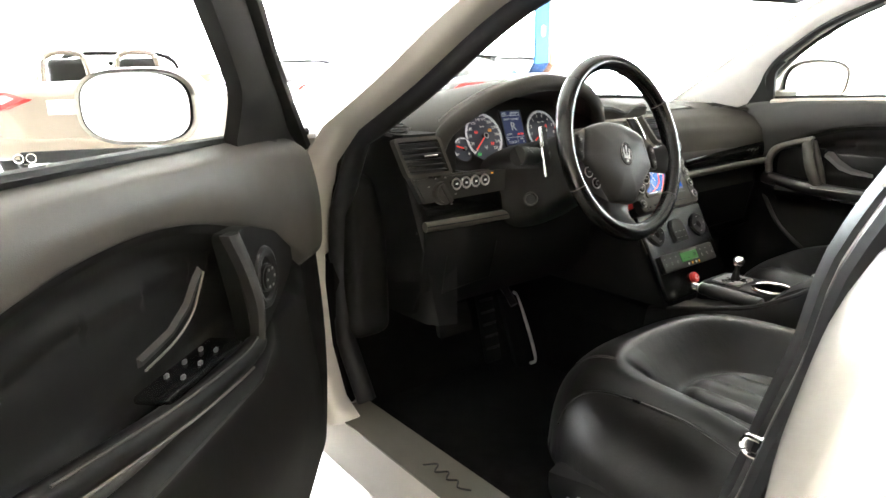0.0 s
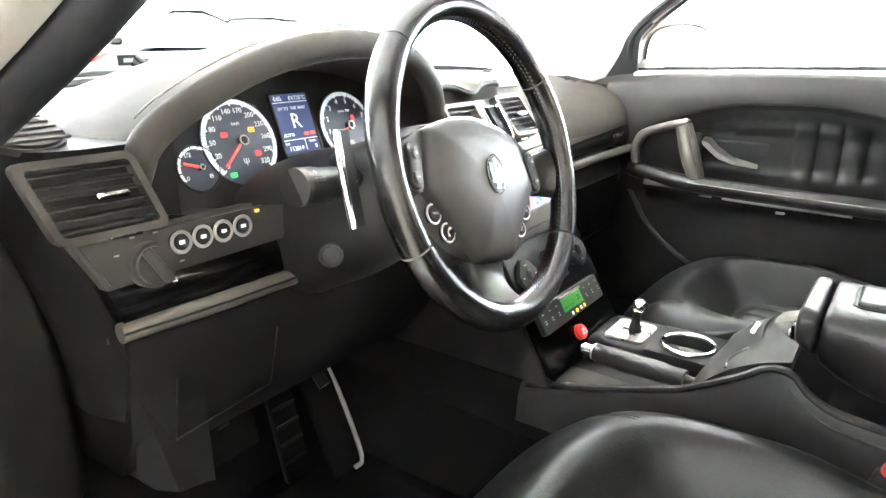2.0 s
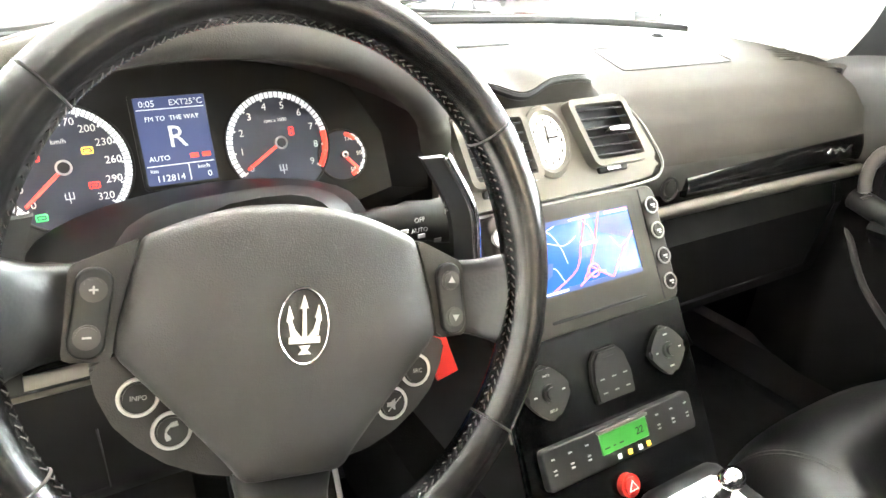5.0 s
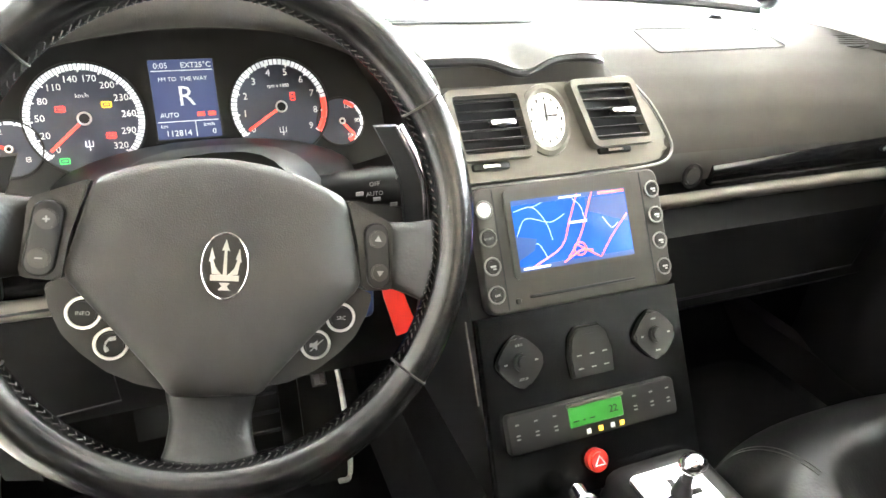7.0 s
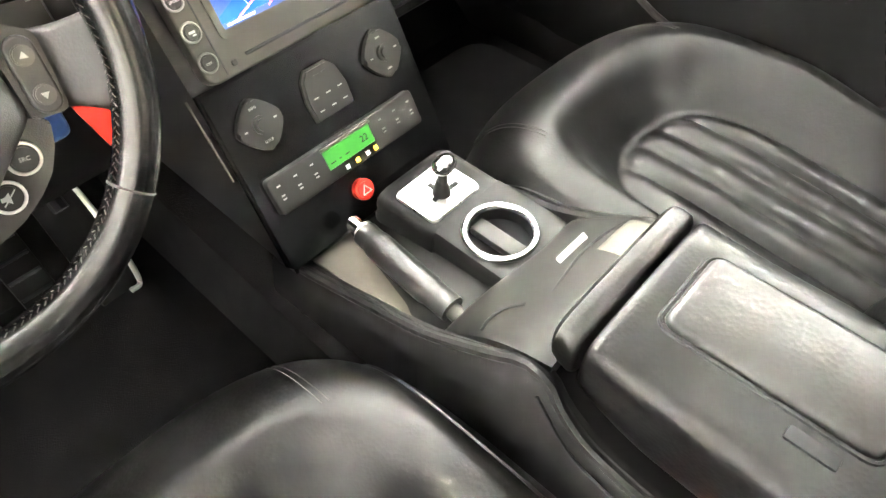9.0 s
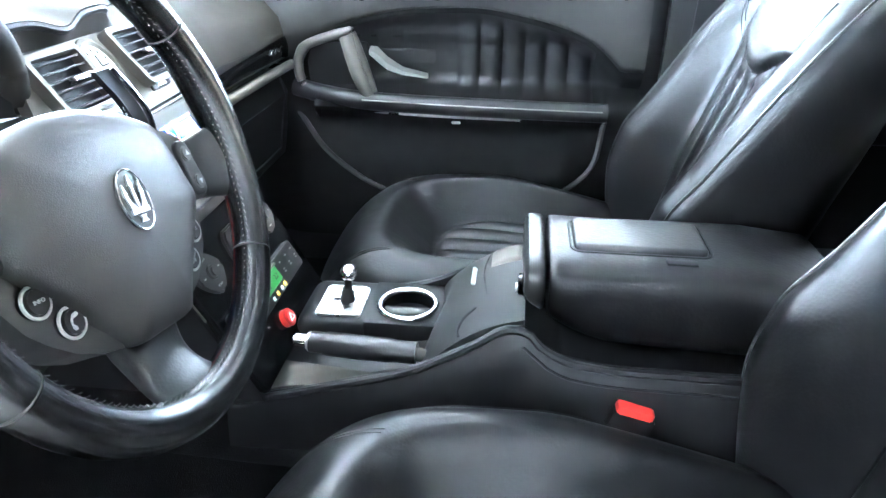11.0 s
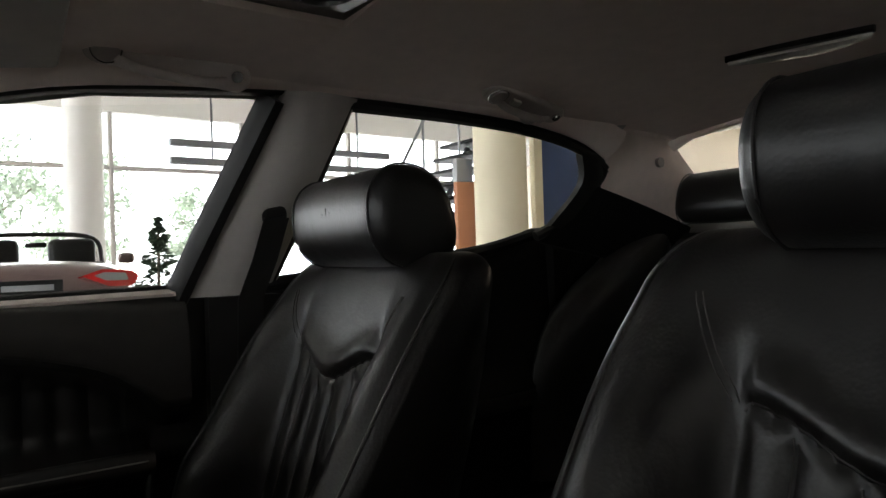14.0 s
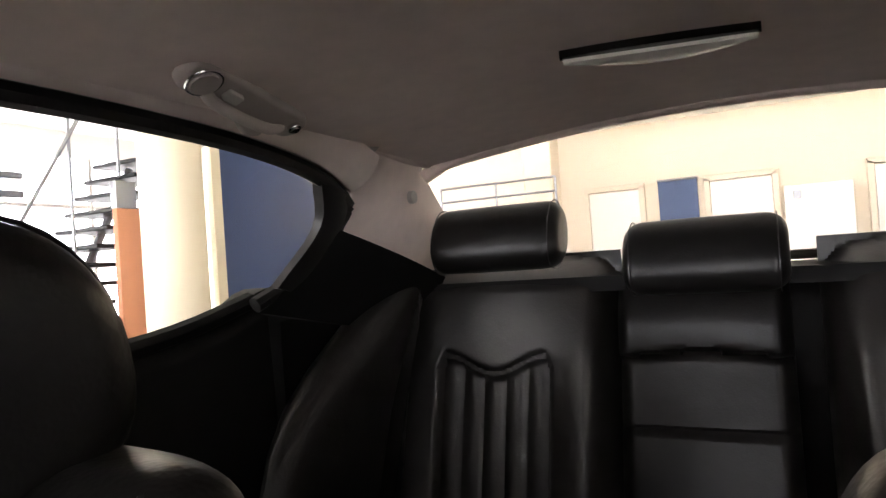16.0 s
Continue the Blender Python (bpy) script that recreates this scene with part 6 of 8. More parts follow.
for x, mt in ((-0.012, WHITE_MARK), (0.003, AMBER_MARK), (0.018, WHITE_MARK), (0.03, AMBER_MARK)):
    part("climate_mark", xform(box((x, -0.0145, 0.0106), (0.005, 0.005, 0.0006), 0), am), mt, ac)
hz = part("hazard_button", cyl(0.0125, 0.012, at(SP, -0.0050, -0.2910, 0.003), 28, 0.003), RED_PLASTIC, STACK, "round red hazard button")
part("hazard_symbol", tube([tuple(at(SP, -0.0050, -0.2910, 0.0155) @ Vector(p)) for p in ((-0.006, -0.004, 0), (0.006, -0.004, 0), (0, 0.006, 0), (-0.006, -0.004, 0))], 0.0008, 6), WHITE_MARK, hz)

# instrument hood, seen from the driver's seat
hood_front = [(-0.60, 0.250, 0.945), (-0.585, 0.235, 0.985), (-0.535, 0.215, 1.022), (-0.46, 0.20, 1.053), (-0.365, 0.193, 1.067), (-0.27, 0.20, 1.058), (-0.195, 0.215, 1.028), (-0.145, 0.235, 0.985), (-0.13, 0.25, 0.94)]
hood_back = [(-0.64, 0.50, 0.93), (-0.60, 0.54, 0.965), (-0.54, 0.57, 0.988), (-0.46, 0.59, 1.008), (-0.365, 0.60, 1.016), (-0.27, 0.59, 1.008), (-0.19, 0.57, 0.99), (-0.13, 0.54, 0.97), (-0.10, 0.5, 0.94)]
hf, hb = smooth_path(hood_front, 6), smooth_path(hood_back, 6)
part("instrument_hood", strip(hf, hb, 0.024, (0, 0, 1), 0.014, 8), DASH_SKIN, DASH, "arched charcoal instrument hood")
part("hood_lip", tube([tuple(p + Vector((0, 0.004, -0.008))) for p in hf], 0.016, 12), DASH_SKIN, DASH)
part("hood_stitch", tube([tuple(p + Vector((0, 0.03, 0.0075))) for p in hf[6:-6]], 0.0014, 6), STITCH, DASH)
CP = plane_m((-0.365, 0.282, 0.954), (1, 0, 0), (0, 0.36, 1))
cw = [(-0.200, -0.055), (-0.195, 0.0), (-0.165, 0.05), (-0.10, 0.078), (0, 0.088), (0.10, 0.078), (0.165, 0.05), (0.192, 0.0), (0.195, -0.055), (0.10, -0.075), (-0.10, -0.075)]
rear = [CP @ Vector((x, y, -0.01)) for x, y in cw]
front = [Vector((-0.365 + x * 1.14, 0.245, 0.958 + y * 1.02)) for x, y in cw]
part("cluster_tunnel", loft([rear, front], caps=False), SOFT_BLACK, DASH)

# ---- instruments ----
CLUSTER = thing("instrument_cluster", (-0.365, 0.28, 0.9), "instrument cluster with blue-black dials, red needles and a lit display", "instrument cluster")
part("backplate", prism(cw, 0.004, at(CP, 0, 0, -0.012)), SOFT_BLACK, CLUSTER)


def dial(x, y, r, a0, a1, n_minor, n_major, labels, needle, parent, size, red_from=None):
    """A round dial; angles in degrees, clockwise from straight up."""
    m = at(CP, x, y, -0.006)
    d = part("dial_face", cyl(r, 0.003, m, 40), DIAL, parent, "blue-black dial face")
    part("dial_rim", ring(r, 0.0013, at(CP, x, y, -0.0035), 44, 6), SOFT_BLACK, d)

    def polar(a, rad, z=0.0034):
        return m @ Matrix.Rotation(-radians(a), 4, 'Z') @ Matrix.Translation((0, rad, z))

    bm = bmesh.new()
    for i in range(n_minor):
        b0, b1 = a0 + (a1 - a0) * (i + 0.10) / n_minor, a0 + (a1 - a0) * (i + 0.90) / n_minor
        if red_from is not None and b1 > red_from:
            continue
        quad = [m @ Vector((r * k * math.sin(radians(b)), r * k * math.cos(radians(b)), 0.0036)) for b, k in ((b0, 0.865), (b1, 0.865), (b1, 0.975), (b0, 0.975))]
        bm.faces.new([bm.verts.new(v) for v in quad])
    part("scale_band", bm, SCALE_GREY, d, smooth=False, kind="stuff")
    bm = bmesh.new()
    for i in range(n_major + 1):
        a = a0 + (a1 - a0) * i / n_major
        bmesh.ops.create_cube(bm, size=1.0, matrix=polar(a, r * 0.875) @ Matrix.Diagonal((0.0013, r * 0.09, 0.0012, 1)))
    part("tick_band", bm, WHITE_MARK, d, smooth=False, kind="stuff")
    if red_from is not None:
        part("red_zone", tube([tuple(polar(red_from + (a1 - red_from) * i / 16, r * 0.91) @ Vector((0, 0, 0))) for i in range(17)], 0.0028, 6), RED_MARK, d)
    for k, s in enumerate(labels):
        a = a0 + (a1 - a0) * k / (len(labels) - 1)
        p = polar(a, r * 0.72).translation
        letters("dial_number", s, size, plane_m(p, CP.to_3x3().col[0], CP.to_3x3().col[1]), WHITE_MARK, d)
    q = polar(needle, r * 0.42, 0.008)
    part("needle", xform(box((0, 0, 0), (0.0028, r * 0.78, 0.0016), 0.0006, 1), q), RED_MARK, d, "red needle")
    part("needle_hub", cyl(r * 0.115, 0.007, at(m, 0, 0, 0.004), 24, 0.001), SOFT_BLACK, d)
    part("hub_ring", ring(r * 0.105, 0.0009, at(m, 0, 0, 0.0112), 24, 6), SATIN, d)
    return d, m


def icon(m, x, y, mat, d, w=0.006, h=0.0045):
    """A small lit outline symbol with a bar inside."""
    t = min(w, h) * 0.22
    part("warning_icon", frame_bm(rounded(w, h, t, 3), rounded(w - 1.4 * t, h - 1.4 * t, t * 0.6, 3), 0.0006, at(m, x, y, 0.0034)), mat, d)
    part("icon_bar", xform(box((x, y, 0.0037), (w * 0.5, h * 0.22, 0.0006), 0), m), mat, d)


d, m = dial(-0.087, 0.0, 0.0505, -135, 135, 64, 12, ["0", "20", "50", "80", "110", "140", "170", "200", "230", "260", "290", "320"], -131, CLUSTER, 0.0085)
for x, y, mt in ((-0.019, 0.010, RED_MARK), (0.019, 0.012, AMBER_MARK), (0.019, -0.016, RED_MARK), (-0.022, -0.036, GREEN_MARK)):
    icon(m, x, y, mt, d, 0.0085, 0.0055)
letters("dial_unit", "km/h", 0.0055, at(m, 0, 0.021, 0.0036), WHITE_MARK, d)
for dx in (-0.003, 0, 0.003):
    part("dial_emblem", xform(box((dx, -0.022 - (0 if dx else 0.0015), 0.0036), (0.0006, 0.009 if dx == 0 else 0.005, 0.0005), 0), m), SCALE_GREY, d)
part("dial_emblem", xform(box((0, -0.0245, 0.0036), (0.0066, 0.0006, 0.0005), 0), m), SCALE_GREY, d)
d, m = dial(0.087, 0.0, 0.048, -125, 125, 45, 9, ["0", "1", "2", "3", "4", "5", "6", "7", "8", "9"], -122, CLUSTER, 0.009, 80)
letters("dial_unit", "rpm x 1000", 0.0045, at(m, 0, 0.021, 0.0036), WHITE_MARK, d)
icon(m, 0.013, 0.010, RED_MARK, d, 0.005, 0.008)
for dx in (-0.003, 0, 0.003):
    part("dial_emblem", xform(box((dx, -0.022 - (0 if dx else 0.0015), 0.0036), (0.0006, 0.009 if dx == 0 else 0.005, 0.0005), 0), m), SCALE_GREY, d)
part("dial_emblem", xform(box((0, -0.0245, 0.0036), (0.0066, 0.0006, 0.0005), 0), m), SCALE_GREY, d)
d, m = dial(-0.149, -0.022, 0.025, -120, 60, 8, 4, ["0", "1/2", "1"], -70, CLUSTER, 0.007)
icon(m, 0.012, -0.010, WHITE_MARK, d, 0.004, 0.0045)
d, m = dial(0.146, -0.018, 0.024, 150, 30, 8, 4, ["50", "90", "130"], 140, CLUSTER, 0.006)
part("red_zone", tube([tuple(m @ Vector((0.0205 * math.sin(radians(a)), 0.0205 * math.cos(radians(a)), 0.0036))) for a in (15, 25, 35, 45)], 0.002, 6), RED_MARK, d)
part("red_zone", tube([tuple(m @ Vector((0.0205 * math.sin(radians(a)), 0.0205 * math.cos(radians(a)), 0.0036))) for a in (140, 150, 160)], 0.002, 6), RED_MARK, d)
lm = at(CP, 0.0, 0.013, -0.004)
part("display_frame", frame_bm(rounded(0.064, 0.080, 0.003), rounded(0.057, 0.073, 0.001), 0.004, lm), SOFT_BLACK, CLUSTER)
lcd = part("trip_display", xform(box((0, 0, 0.001), (0.058, 0.074, 0.002), 0), lm), LCD_BLUE, CLUSTER, "lit blue trip display")
letters("display_text", "R", 0.026, at(lm, 0.001, 0.002, 0.0022), WHITE_MARK, lcd)
letters("display_text", "0:05", 0.0075, at(lm, -0.018, 0.031, 0.0022), WHITE_MARK, lcd)
letters("display_text", "EXT25°C", 0.0070, at(lm, 0.013, 0.031, 0.0022), WHITE_MARK, lcd)
letters("display_text", "FM TO  THE WAY", 0.0055, at(lm, 0, 0.0185, 0.0022), WHITE_MARK, lcd)
letters("display_text", "AUTO", 0.0060, at(lm, -0.016, -0.0145, 0.0022), WHITE_MARK, lcd)
letters("display_text", "112814", 0.0078, at(lm, -0.010, -0.0315, 0.0022), WHITE_MARK, lcd)
letters("display_text", "km", 0.0050, at(lm, -0.022, -0.0245, 0.0022), WHITE_MARK, lcd)
letters("display_text", "km/h", 0.0050, at(lm, 0.018, -0.0245, 0.0022), WHITE_MARK, lcd)
letters("display_text", "0", 0.0075, at(lm, 0.022, -0.0315, 0.0022), WHITE_MARK, lcd)
for y in (0.0265, -0.0205):
    part("display_rule", xform(box((0, y, 0.0022), (0.054, 0.0008, 0.0003), 0), lm), WHITE_MARK, lcd)
part("display_rule", xform(box((0.006, -0.028, 0.0022), (0.0008, 0.014, 0.0003), 0), lm), WHITE_MARK, lcd)
for x in (0.012, 0.022):
    part("display_icon", xform(box((x, -0.0145, 0.0022), (0.007, 0.004, 0.0003), 0), lm), RED_MARK, lcd)

# driver-side fascia: vents, switches, strips, knee panel
def end_sections(rows, front):
    """Horizontal sections of the dash end: (height, outer x)."""
    return [[(x, 0.45, z), (x, 0.36, z), (x + 0.004, front + 0.035, z), (x + 0.018, front + 0.010, z), (x + 0.05, front, z), (-0.56, front - 0.004, z), (-0.56, 0.45, z)] for z, x in rows]


# Shade of the turned-away dash end is put into its black colour.
part("corner_pad", loft(end_sections([(0.58 + 0.0392 * k, lerp_curve([(0.58, -0.615), (0.75, -0.652), (0.90, -0.690), (0.955, -0.700), (0.972, -0.690)], 0.58 + 0.0392 * k)) for k in range(11)], 0.250)), FOOTWELL, DASH, "rounded dash end, its unlit side coloured black")
# Dark box added to fill the gap beside the dash end.
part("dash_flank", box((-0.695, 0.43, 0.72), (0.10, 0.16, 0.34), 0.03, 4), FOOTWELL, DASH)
VM = plane_m((-0.648, 0.243, 0.930), (1, -0.06, 0), (0, 0.20, 1)) @ Matrix(((1, -0.30, 0, 0), (0, 1, 0, 0), (0, 0, 1, 0), (0, 0, 0, 1)))
vent("driver_vent", VM, 0.086, 0.060, 6, DASH, DASH_SKIN)
part("vent_wheel", xform(box((0.01, -0.038, 0.004), (0.03, 0.006, 0.006), 0.002, 2), VM), CHROME, DASH)
g = part("round_grille", cyl(0.036, 0.01, plane_m((-0.668, 0.31, 0.978), (1, 0.1, 0), (0, 1, 0.35)), 28, 0.003), SOFT_BLACK, DASH)
for i in range(5):
    part("grille_slat", xform(box((0, -0.024 + 0.012 * i, 0.011), (0.062, 0.003, 0.003), 0.001, 1), plane_m((-0.668, 0.31, 0.978), (1, 0.1, 0), (0, 1, 0.35))), DARK_TRIM, g)
LM = plane_m((-0.53, 0.222, 0.862), (1, -0.03, 0), (0, 0.12, 1))
part("switch_panel", prism([(-0.122, -0.016), (0.09, -0.012), (0.10, 0.034), (-0.146, 0.034)], 0.02, at(LM, 0, 0, -0.022), 0.004), DARK_TRIM, DASH, "dark switch panel")
lk = part("light_switch", cyl(0.022, 0.016, at(LM, -0.082, 0.0, -0.002), 28, 0.004), DARK_TRIM, DASH, "round headlamp switch")
part("switch_bar", xform(box((0, 0, 0.018), (0.010, 0.04, 0.008), 0.003, 2), at(LM, -0.082, 0.0, -0.002, 0.5)), DARK_TRIM, lk)
for k in range(6):
    a = radians(150 - 40 * k)
    part("switch_mark", xform(box((-0.082 + 0.033 * math.cos(a), 0.03 * math.sin(a), 0.0), (0.0048, 0.0016, 0.0006), 0), LM), DIM_MARK, lk)
for i in range(4):
    b = part("push_button", cyl(0.0098, 0.009, at(LM, -0.050 + 0.0235 * i, 0.014 + 0.0003 * i, -0.002), 24, 0.002), SOFT_BLACK, DASH)
    part("button_ring", ring(0.0100, 0.0019, at(LM, -0.050 + 0.0235 * i, 0.014 + 0.0003 * i, 0.006), 24, 6), SATIN, b)
    part("button_mark", xform(box((0, 0, 0.0095), (0.0055, 0.0035, 0.0006), 0), at(LM, -0.050 + 0.0235 * i, 0.014 + 0.0003 * i, -0.002)), WHITE_MARK, b)
part("amber_tell_tale", xform(box((0.045, 0.026, 0.0), (0.005, 0.003, 0.001), 0), LM), AMBER_MARK, DASH)
part("driver_gloss_panel", strip([(x, 0.237, 0.846) for x in (-0.652, -0.6, -0.5, -0.42)], [(x, 0.234, 0.808) for x in (-0.640, -0.6, -0.5, -0.42)], 0.02, (0, -1, 0.1), 0.004), PIANO, DASH, "gloss black inlay")
part("chrome_line", tube([(-0.585, 0.231, 0.850), (-0.5, 0.229, 0.852), (-0.43, 0.229, 0.854)], 0.0016, 6), CHROME, DASH)
part("driver_strip", tube([(-0.645, 0.236, 0.799), (-0.55, 0.230, 0.798), (-0.43, 0.232, 0.796)], 0.010, 10, 4), BEZEL, DASH, "warm grey lip")
part("strip_seam", tube([(-0.645, 0.2255, 0.801), (-0.55, 0.2195, 0.800), (-0.43, 0.2215, 0.798)], 0.0014, 6, 4), RUBBER, DASH)
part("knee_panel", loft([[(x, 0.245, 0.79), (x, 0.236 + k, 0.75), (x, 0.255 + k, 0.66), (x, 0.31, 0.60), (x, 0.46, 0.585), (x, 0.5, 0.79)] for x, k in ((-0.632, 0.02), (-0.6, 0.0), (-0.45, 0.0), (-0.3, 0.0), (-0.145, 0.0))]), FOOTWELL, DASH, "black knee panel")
part("knee_hatch", tube([(-0.60, 0.226, 0.735), (-0.60, 0.246, 0.655), (-0.47, 0.246, 0.665), (-0.47, 0.226, 0.745)], 0.0011, 6), SOFT_BLACK, DASH)
part("fascia_core", loft([[(x, 0.27, 0.86), (x, 0.262, 0.78), (x, 0.5, 0.78), (x, 0.5, 0.93), (x, 0.33, 0.93)] for x in (-0.645, -0.55, -0.3, -0.14)]), SOFT_BLACK, DASH)


# ---- steering wheel, column, pedals ----
WM = plane_m((-0.3551, 0.0125, 0.9445), (1, 0, 0), (0, 0.332, 1)) @ Matrix.Rotation(radians(-11), 4, 'Z')
HUB = plane_m((-0.343, 0.040, 0.945), (1, 0, 0), (0, 0.40, 1)) @ Matrix.Rotation(radians(-11), 4, 'Z') @ Matrix.Translation((-0.009, -0.027, -0.009))
WHEEL = thing("steering_wheel", (-0.352, 0.038, 0.945), "black leather three-spoke steering wheel with chrome oval emblem", "steering wheel")


RIM = 0.1512


def rim_point(a, r=RIM, z=0.0):
    """A point of the slightly tall rim at an angle in degrees."""
    return WM @ Vector((r * math.cos(radians(a)), r * math.sin(radians(a)) * 1.055, z))


def arc_tube(a0, a1, tr, n=40):
    rings = []
    for i in range(n + 1):
        a = a0 + (a1 - a0) * i / n
        d = (a + 360) % 360
        thick = tr * (1 + 0.08 * bell(d, 20, 16) + 0.08 * bell(d, 160, 16) + 0.05 * bell(d, 270, 16))
        rings.append([rim_point(a, RIM + thick * math.cos(b), thick * 1.10 * math.sin(b)) for b in (2 * math.pi * k / 18 for k in range(18))])
    return loft(rings)


for a0, a1 in ((-32, 38), (38.6, 141.4), (142, 212), (212.6, 327.4)):
    part("rim_leather", arc_tube(a0, a1, 0.0142), RIM_LEATHER, WHEEL, "black leather rim section")
for a in (-32.3, 38.3, 141.7, 212.3):
    part("rim_seam", ring(0.0144, 0.0010, plane_m(rim_point(a), rim_point(a, 1.0) - rim_point(a, 0.0), WM.to_3x3().col[2]), 24, 5), RIM_THREAD, WHEEL)
bm = bmesh.new()
for i in range(320):
    a = -90 + 360 * i / 320
    z = 0.002 if i % 2 else -0.002
    m = Matrix.Translation(rim_point(a, RIM - 0.0139, 0.0045 + z)) @ WM.to_3x3().to_4x4() @ Matrix.Rotation(radians(a) + (0.6 if i % 2 else -0.6), 4, 'Z')
    bmesh.ops.create_cube(bm, size=1, matrix=m @ Matrix.Diagonal((0.0005, 0.0034, 0.0005, 1)))
part("rim_stitching", bm, RIM_THREAD, WHEEL, smooth=False)


def spoke_bm(a_end, start, widths, t0, t1):
    """A flared spoke from a point of the hub to the rim at angle a_end; widths: (way along, half width)."""
    s0, e0 = HUB @ Vector(start), rim_point(a_end, RIM - 0.009, -0.001)
    axis = (e0 - s0).normalized()
    nrm = WM.to_3x3().col[2]
    side = nrm.cross(axis).normalized()
    rings = []
    for i in range(19):
        v = i / 18
        w = lerp_curve(widths, v)
        th = t0 + (t1 - t0) * v
        c = s0.lerp(e0, v) - nrm * (nrm.dot(e0 - s0) * (v - v ** 3))
        rings.append([c + side * w * math.copysign(abs(math.cos(b)) ** 0.6, math.cos(b)) + nrm * th * math.copysign(abs(math.sin(b)) ** 0.6, math.sin(b)) for b in (2 * math.pi * k / 20 for k in range(20))])
    return loft(rings)


half = [(0.028, -0.0885), (0.034, -0.079), (0.062, -0.0460), (0.0915, -0.0125), (0.0845, 0.016), (0.0765, 0.0462), (0.066, 0.0512), (0.048, 0.0580), (0.026, 0.0635)]
hub = half + [(0.0, 0.0655)] + [(-x, y) for x, y in reversed(half)]
hp = rounded_poly(hub, 0.007)
rings = [[HUB @ Vector((x * k, (y + 0.008) * k - 0.008, z)) for x, y in hp] for k, z in ((0.97, -0.04), (0.995, -0.01), (1.0, 0.016), (0.992, 0.0215), (0.97, 0.0252), (0.92, 0.0288), (0.82, 0.0325), (0.66, 0.0358), (0.46, 0.0380), (0.24, 0.0388), (0.08, 0.039))]
part("airbag_cover", loft(rings), HUB_SKIN, WHEEL, "dark grey padded hub cover")
for s in (-1, 1):
    part("side_spoke", spoke_bm(-3 if s > 0 else 183, (s * 0.070, 0.009, -0.002), [(0.0, 0.0245), (0.45, 0.0235), (0.68, 0.0245), (0.85, 0.0275), (1.0, 0.032)], 0.0125, 0.0085), SPOKE, WHEEL, "worn leather side spoke")
    plate = [(s * 0.0772, 0.0460), (s * 0.1100, 0.0315), (s * 0.1135, -0.0150), (s * 0.0915, -0.0165), (s * 0.0875, 0.012)][::s]
    part("switch_base", prism(rounded_poly(plate, 0.004), 0.010, at(HUB, 0, 0, 0.0105), 0.0015), HUB_SKIN, WHEEL)
    rk = part("thumb_switch", padded(0.0170, 0.0455, 0.008, 0.005, at(HUB, s * 0.1005, 0.0085, 0.0195, s * 0.13), 0.002), SOFT_BLACK, WHEEL)
    for dy in (-0.0115, 0.0115):
        part("switch_dome", cyl(0.0062, 0.0022, at(HUB, s * (0.1005 - 0.13 * dy), 0.0085 + dy, 0.0240), 16, 0.001), DARK_TRIM, rk)
        sm_ = at(HUB, s * (0.1005 - 0.13 * dy), 0.0085 + dy, 0.0263)
        if s > 0:
            k = 1 if dy > 0 else -1
            part("switch_mark", prism([(-0.0024, -0.0014 * k), (0.0024, -0.0014 * k), (0, 0.0026 * k)][::k], 0.0004, sm_), DIM_MARK, rk)
        else:
            part("switch_mark", xform(box((0, 0, 0), (0.0040, 0.0010, 0.0005), 0), sm_), DIM_MARK, rk)
            if dy > 0:
                part("switch_mark", xform(box((0, 0, 0), (0.0010, 0.0040, 0.0006), 0), sm_), DIM_MARK, rk)
    wing = [(s * 0.086, -0.0135), (s * 0.1015, -0.0195), (s * 0.0985, -0.034), (s * 0.0910, -0.0500), (s * 0.0808, -0.0612), (s * 0.0660, -0.0730), (s * 0.048, -0.0815), (s * 0.029, -0.0860), (s * 0.040, -0.062)][::s]
    part("lower_wing", prism(rounded_poly(wing, 0.003), 0.03, at(HUB, 0, 0, -0.018), 0.002), HUB_SKIN, WHEEL)
    for (x, y), txt in (((0.0790, -0.0360), "INFO" if s < 0 else "SRC"), ((0.0630, -0.0550), "")):
        b = part("round_button", cyl(0.0092, 0.007, at(HUB, s * x, y, 0.011), 24, 0.002), SOFT_BLACK, WHEEL)
        part("button_ring", ring(0.0093, 0.0011, at(HUB, s * x, y, 0.0158), 28, 6), SATIN, b)
        if txt:
            letters("button_text", txt, 0.0036, at(HUB, s * x, y, 0.0185), DIM_MARK, b)
        else:
            bmx_ = at(HUB, s * x, y, 0.0184)
            if s < 0:
                part("button_mark", tube([tuple(bmx_ @ Vector(q)) for q in ((0.0028, 0.0042, 0), (-0.0012, 0.0030, 0), (-0.0030, -0.0004, 0), (-0.0016, -0.0042, 0))], [0.0013, 0.0007, 0.0007, 0.0013], 6, 4), DIM_MARK, b)
            else:
                part("button_mark", prism([(-0.0045, -0.0013), (-0.0022, -0.0013), (0.0008, -0.0036), (0.0008, 0.0036), (-0.0022, 0.0013), (-0.0045, 0.0013)], 0.0004, bmx_), DIM_MARK, b)
                part("button_slash", tube([tuple(bmx_ @ Vector((-0.004, -0.004, 0.0006))), tuple(bmx_ @ Vector((0.0045, 0.0042, 0.0006)))], 0.0004, 5), DIM_MARK, b)
    # shift paddle behind the wheel
    top_p, low_p = (Vector((-0.216, 0.086, 0.980)), Vector((-0.199, 0.072, 0.908))) if s > 0 else (Vector((-0.491, 0.090, 0.978)), Vector((-0.510, 0.056, 0.900)))
    mid_p = (top_p + low_p) / 2 + Vector((s * 0.005, -0.004, 0.003))
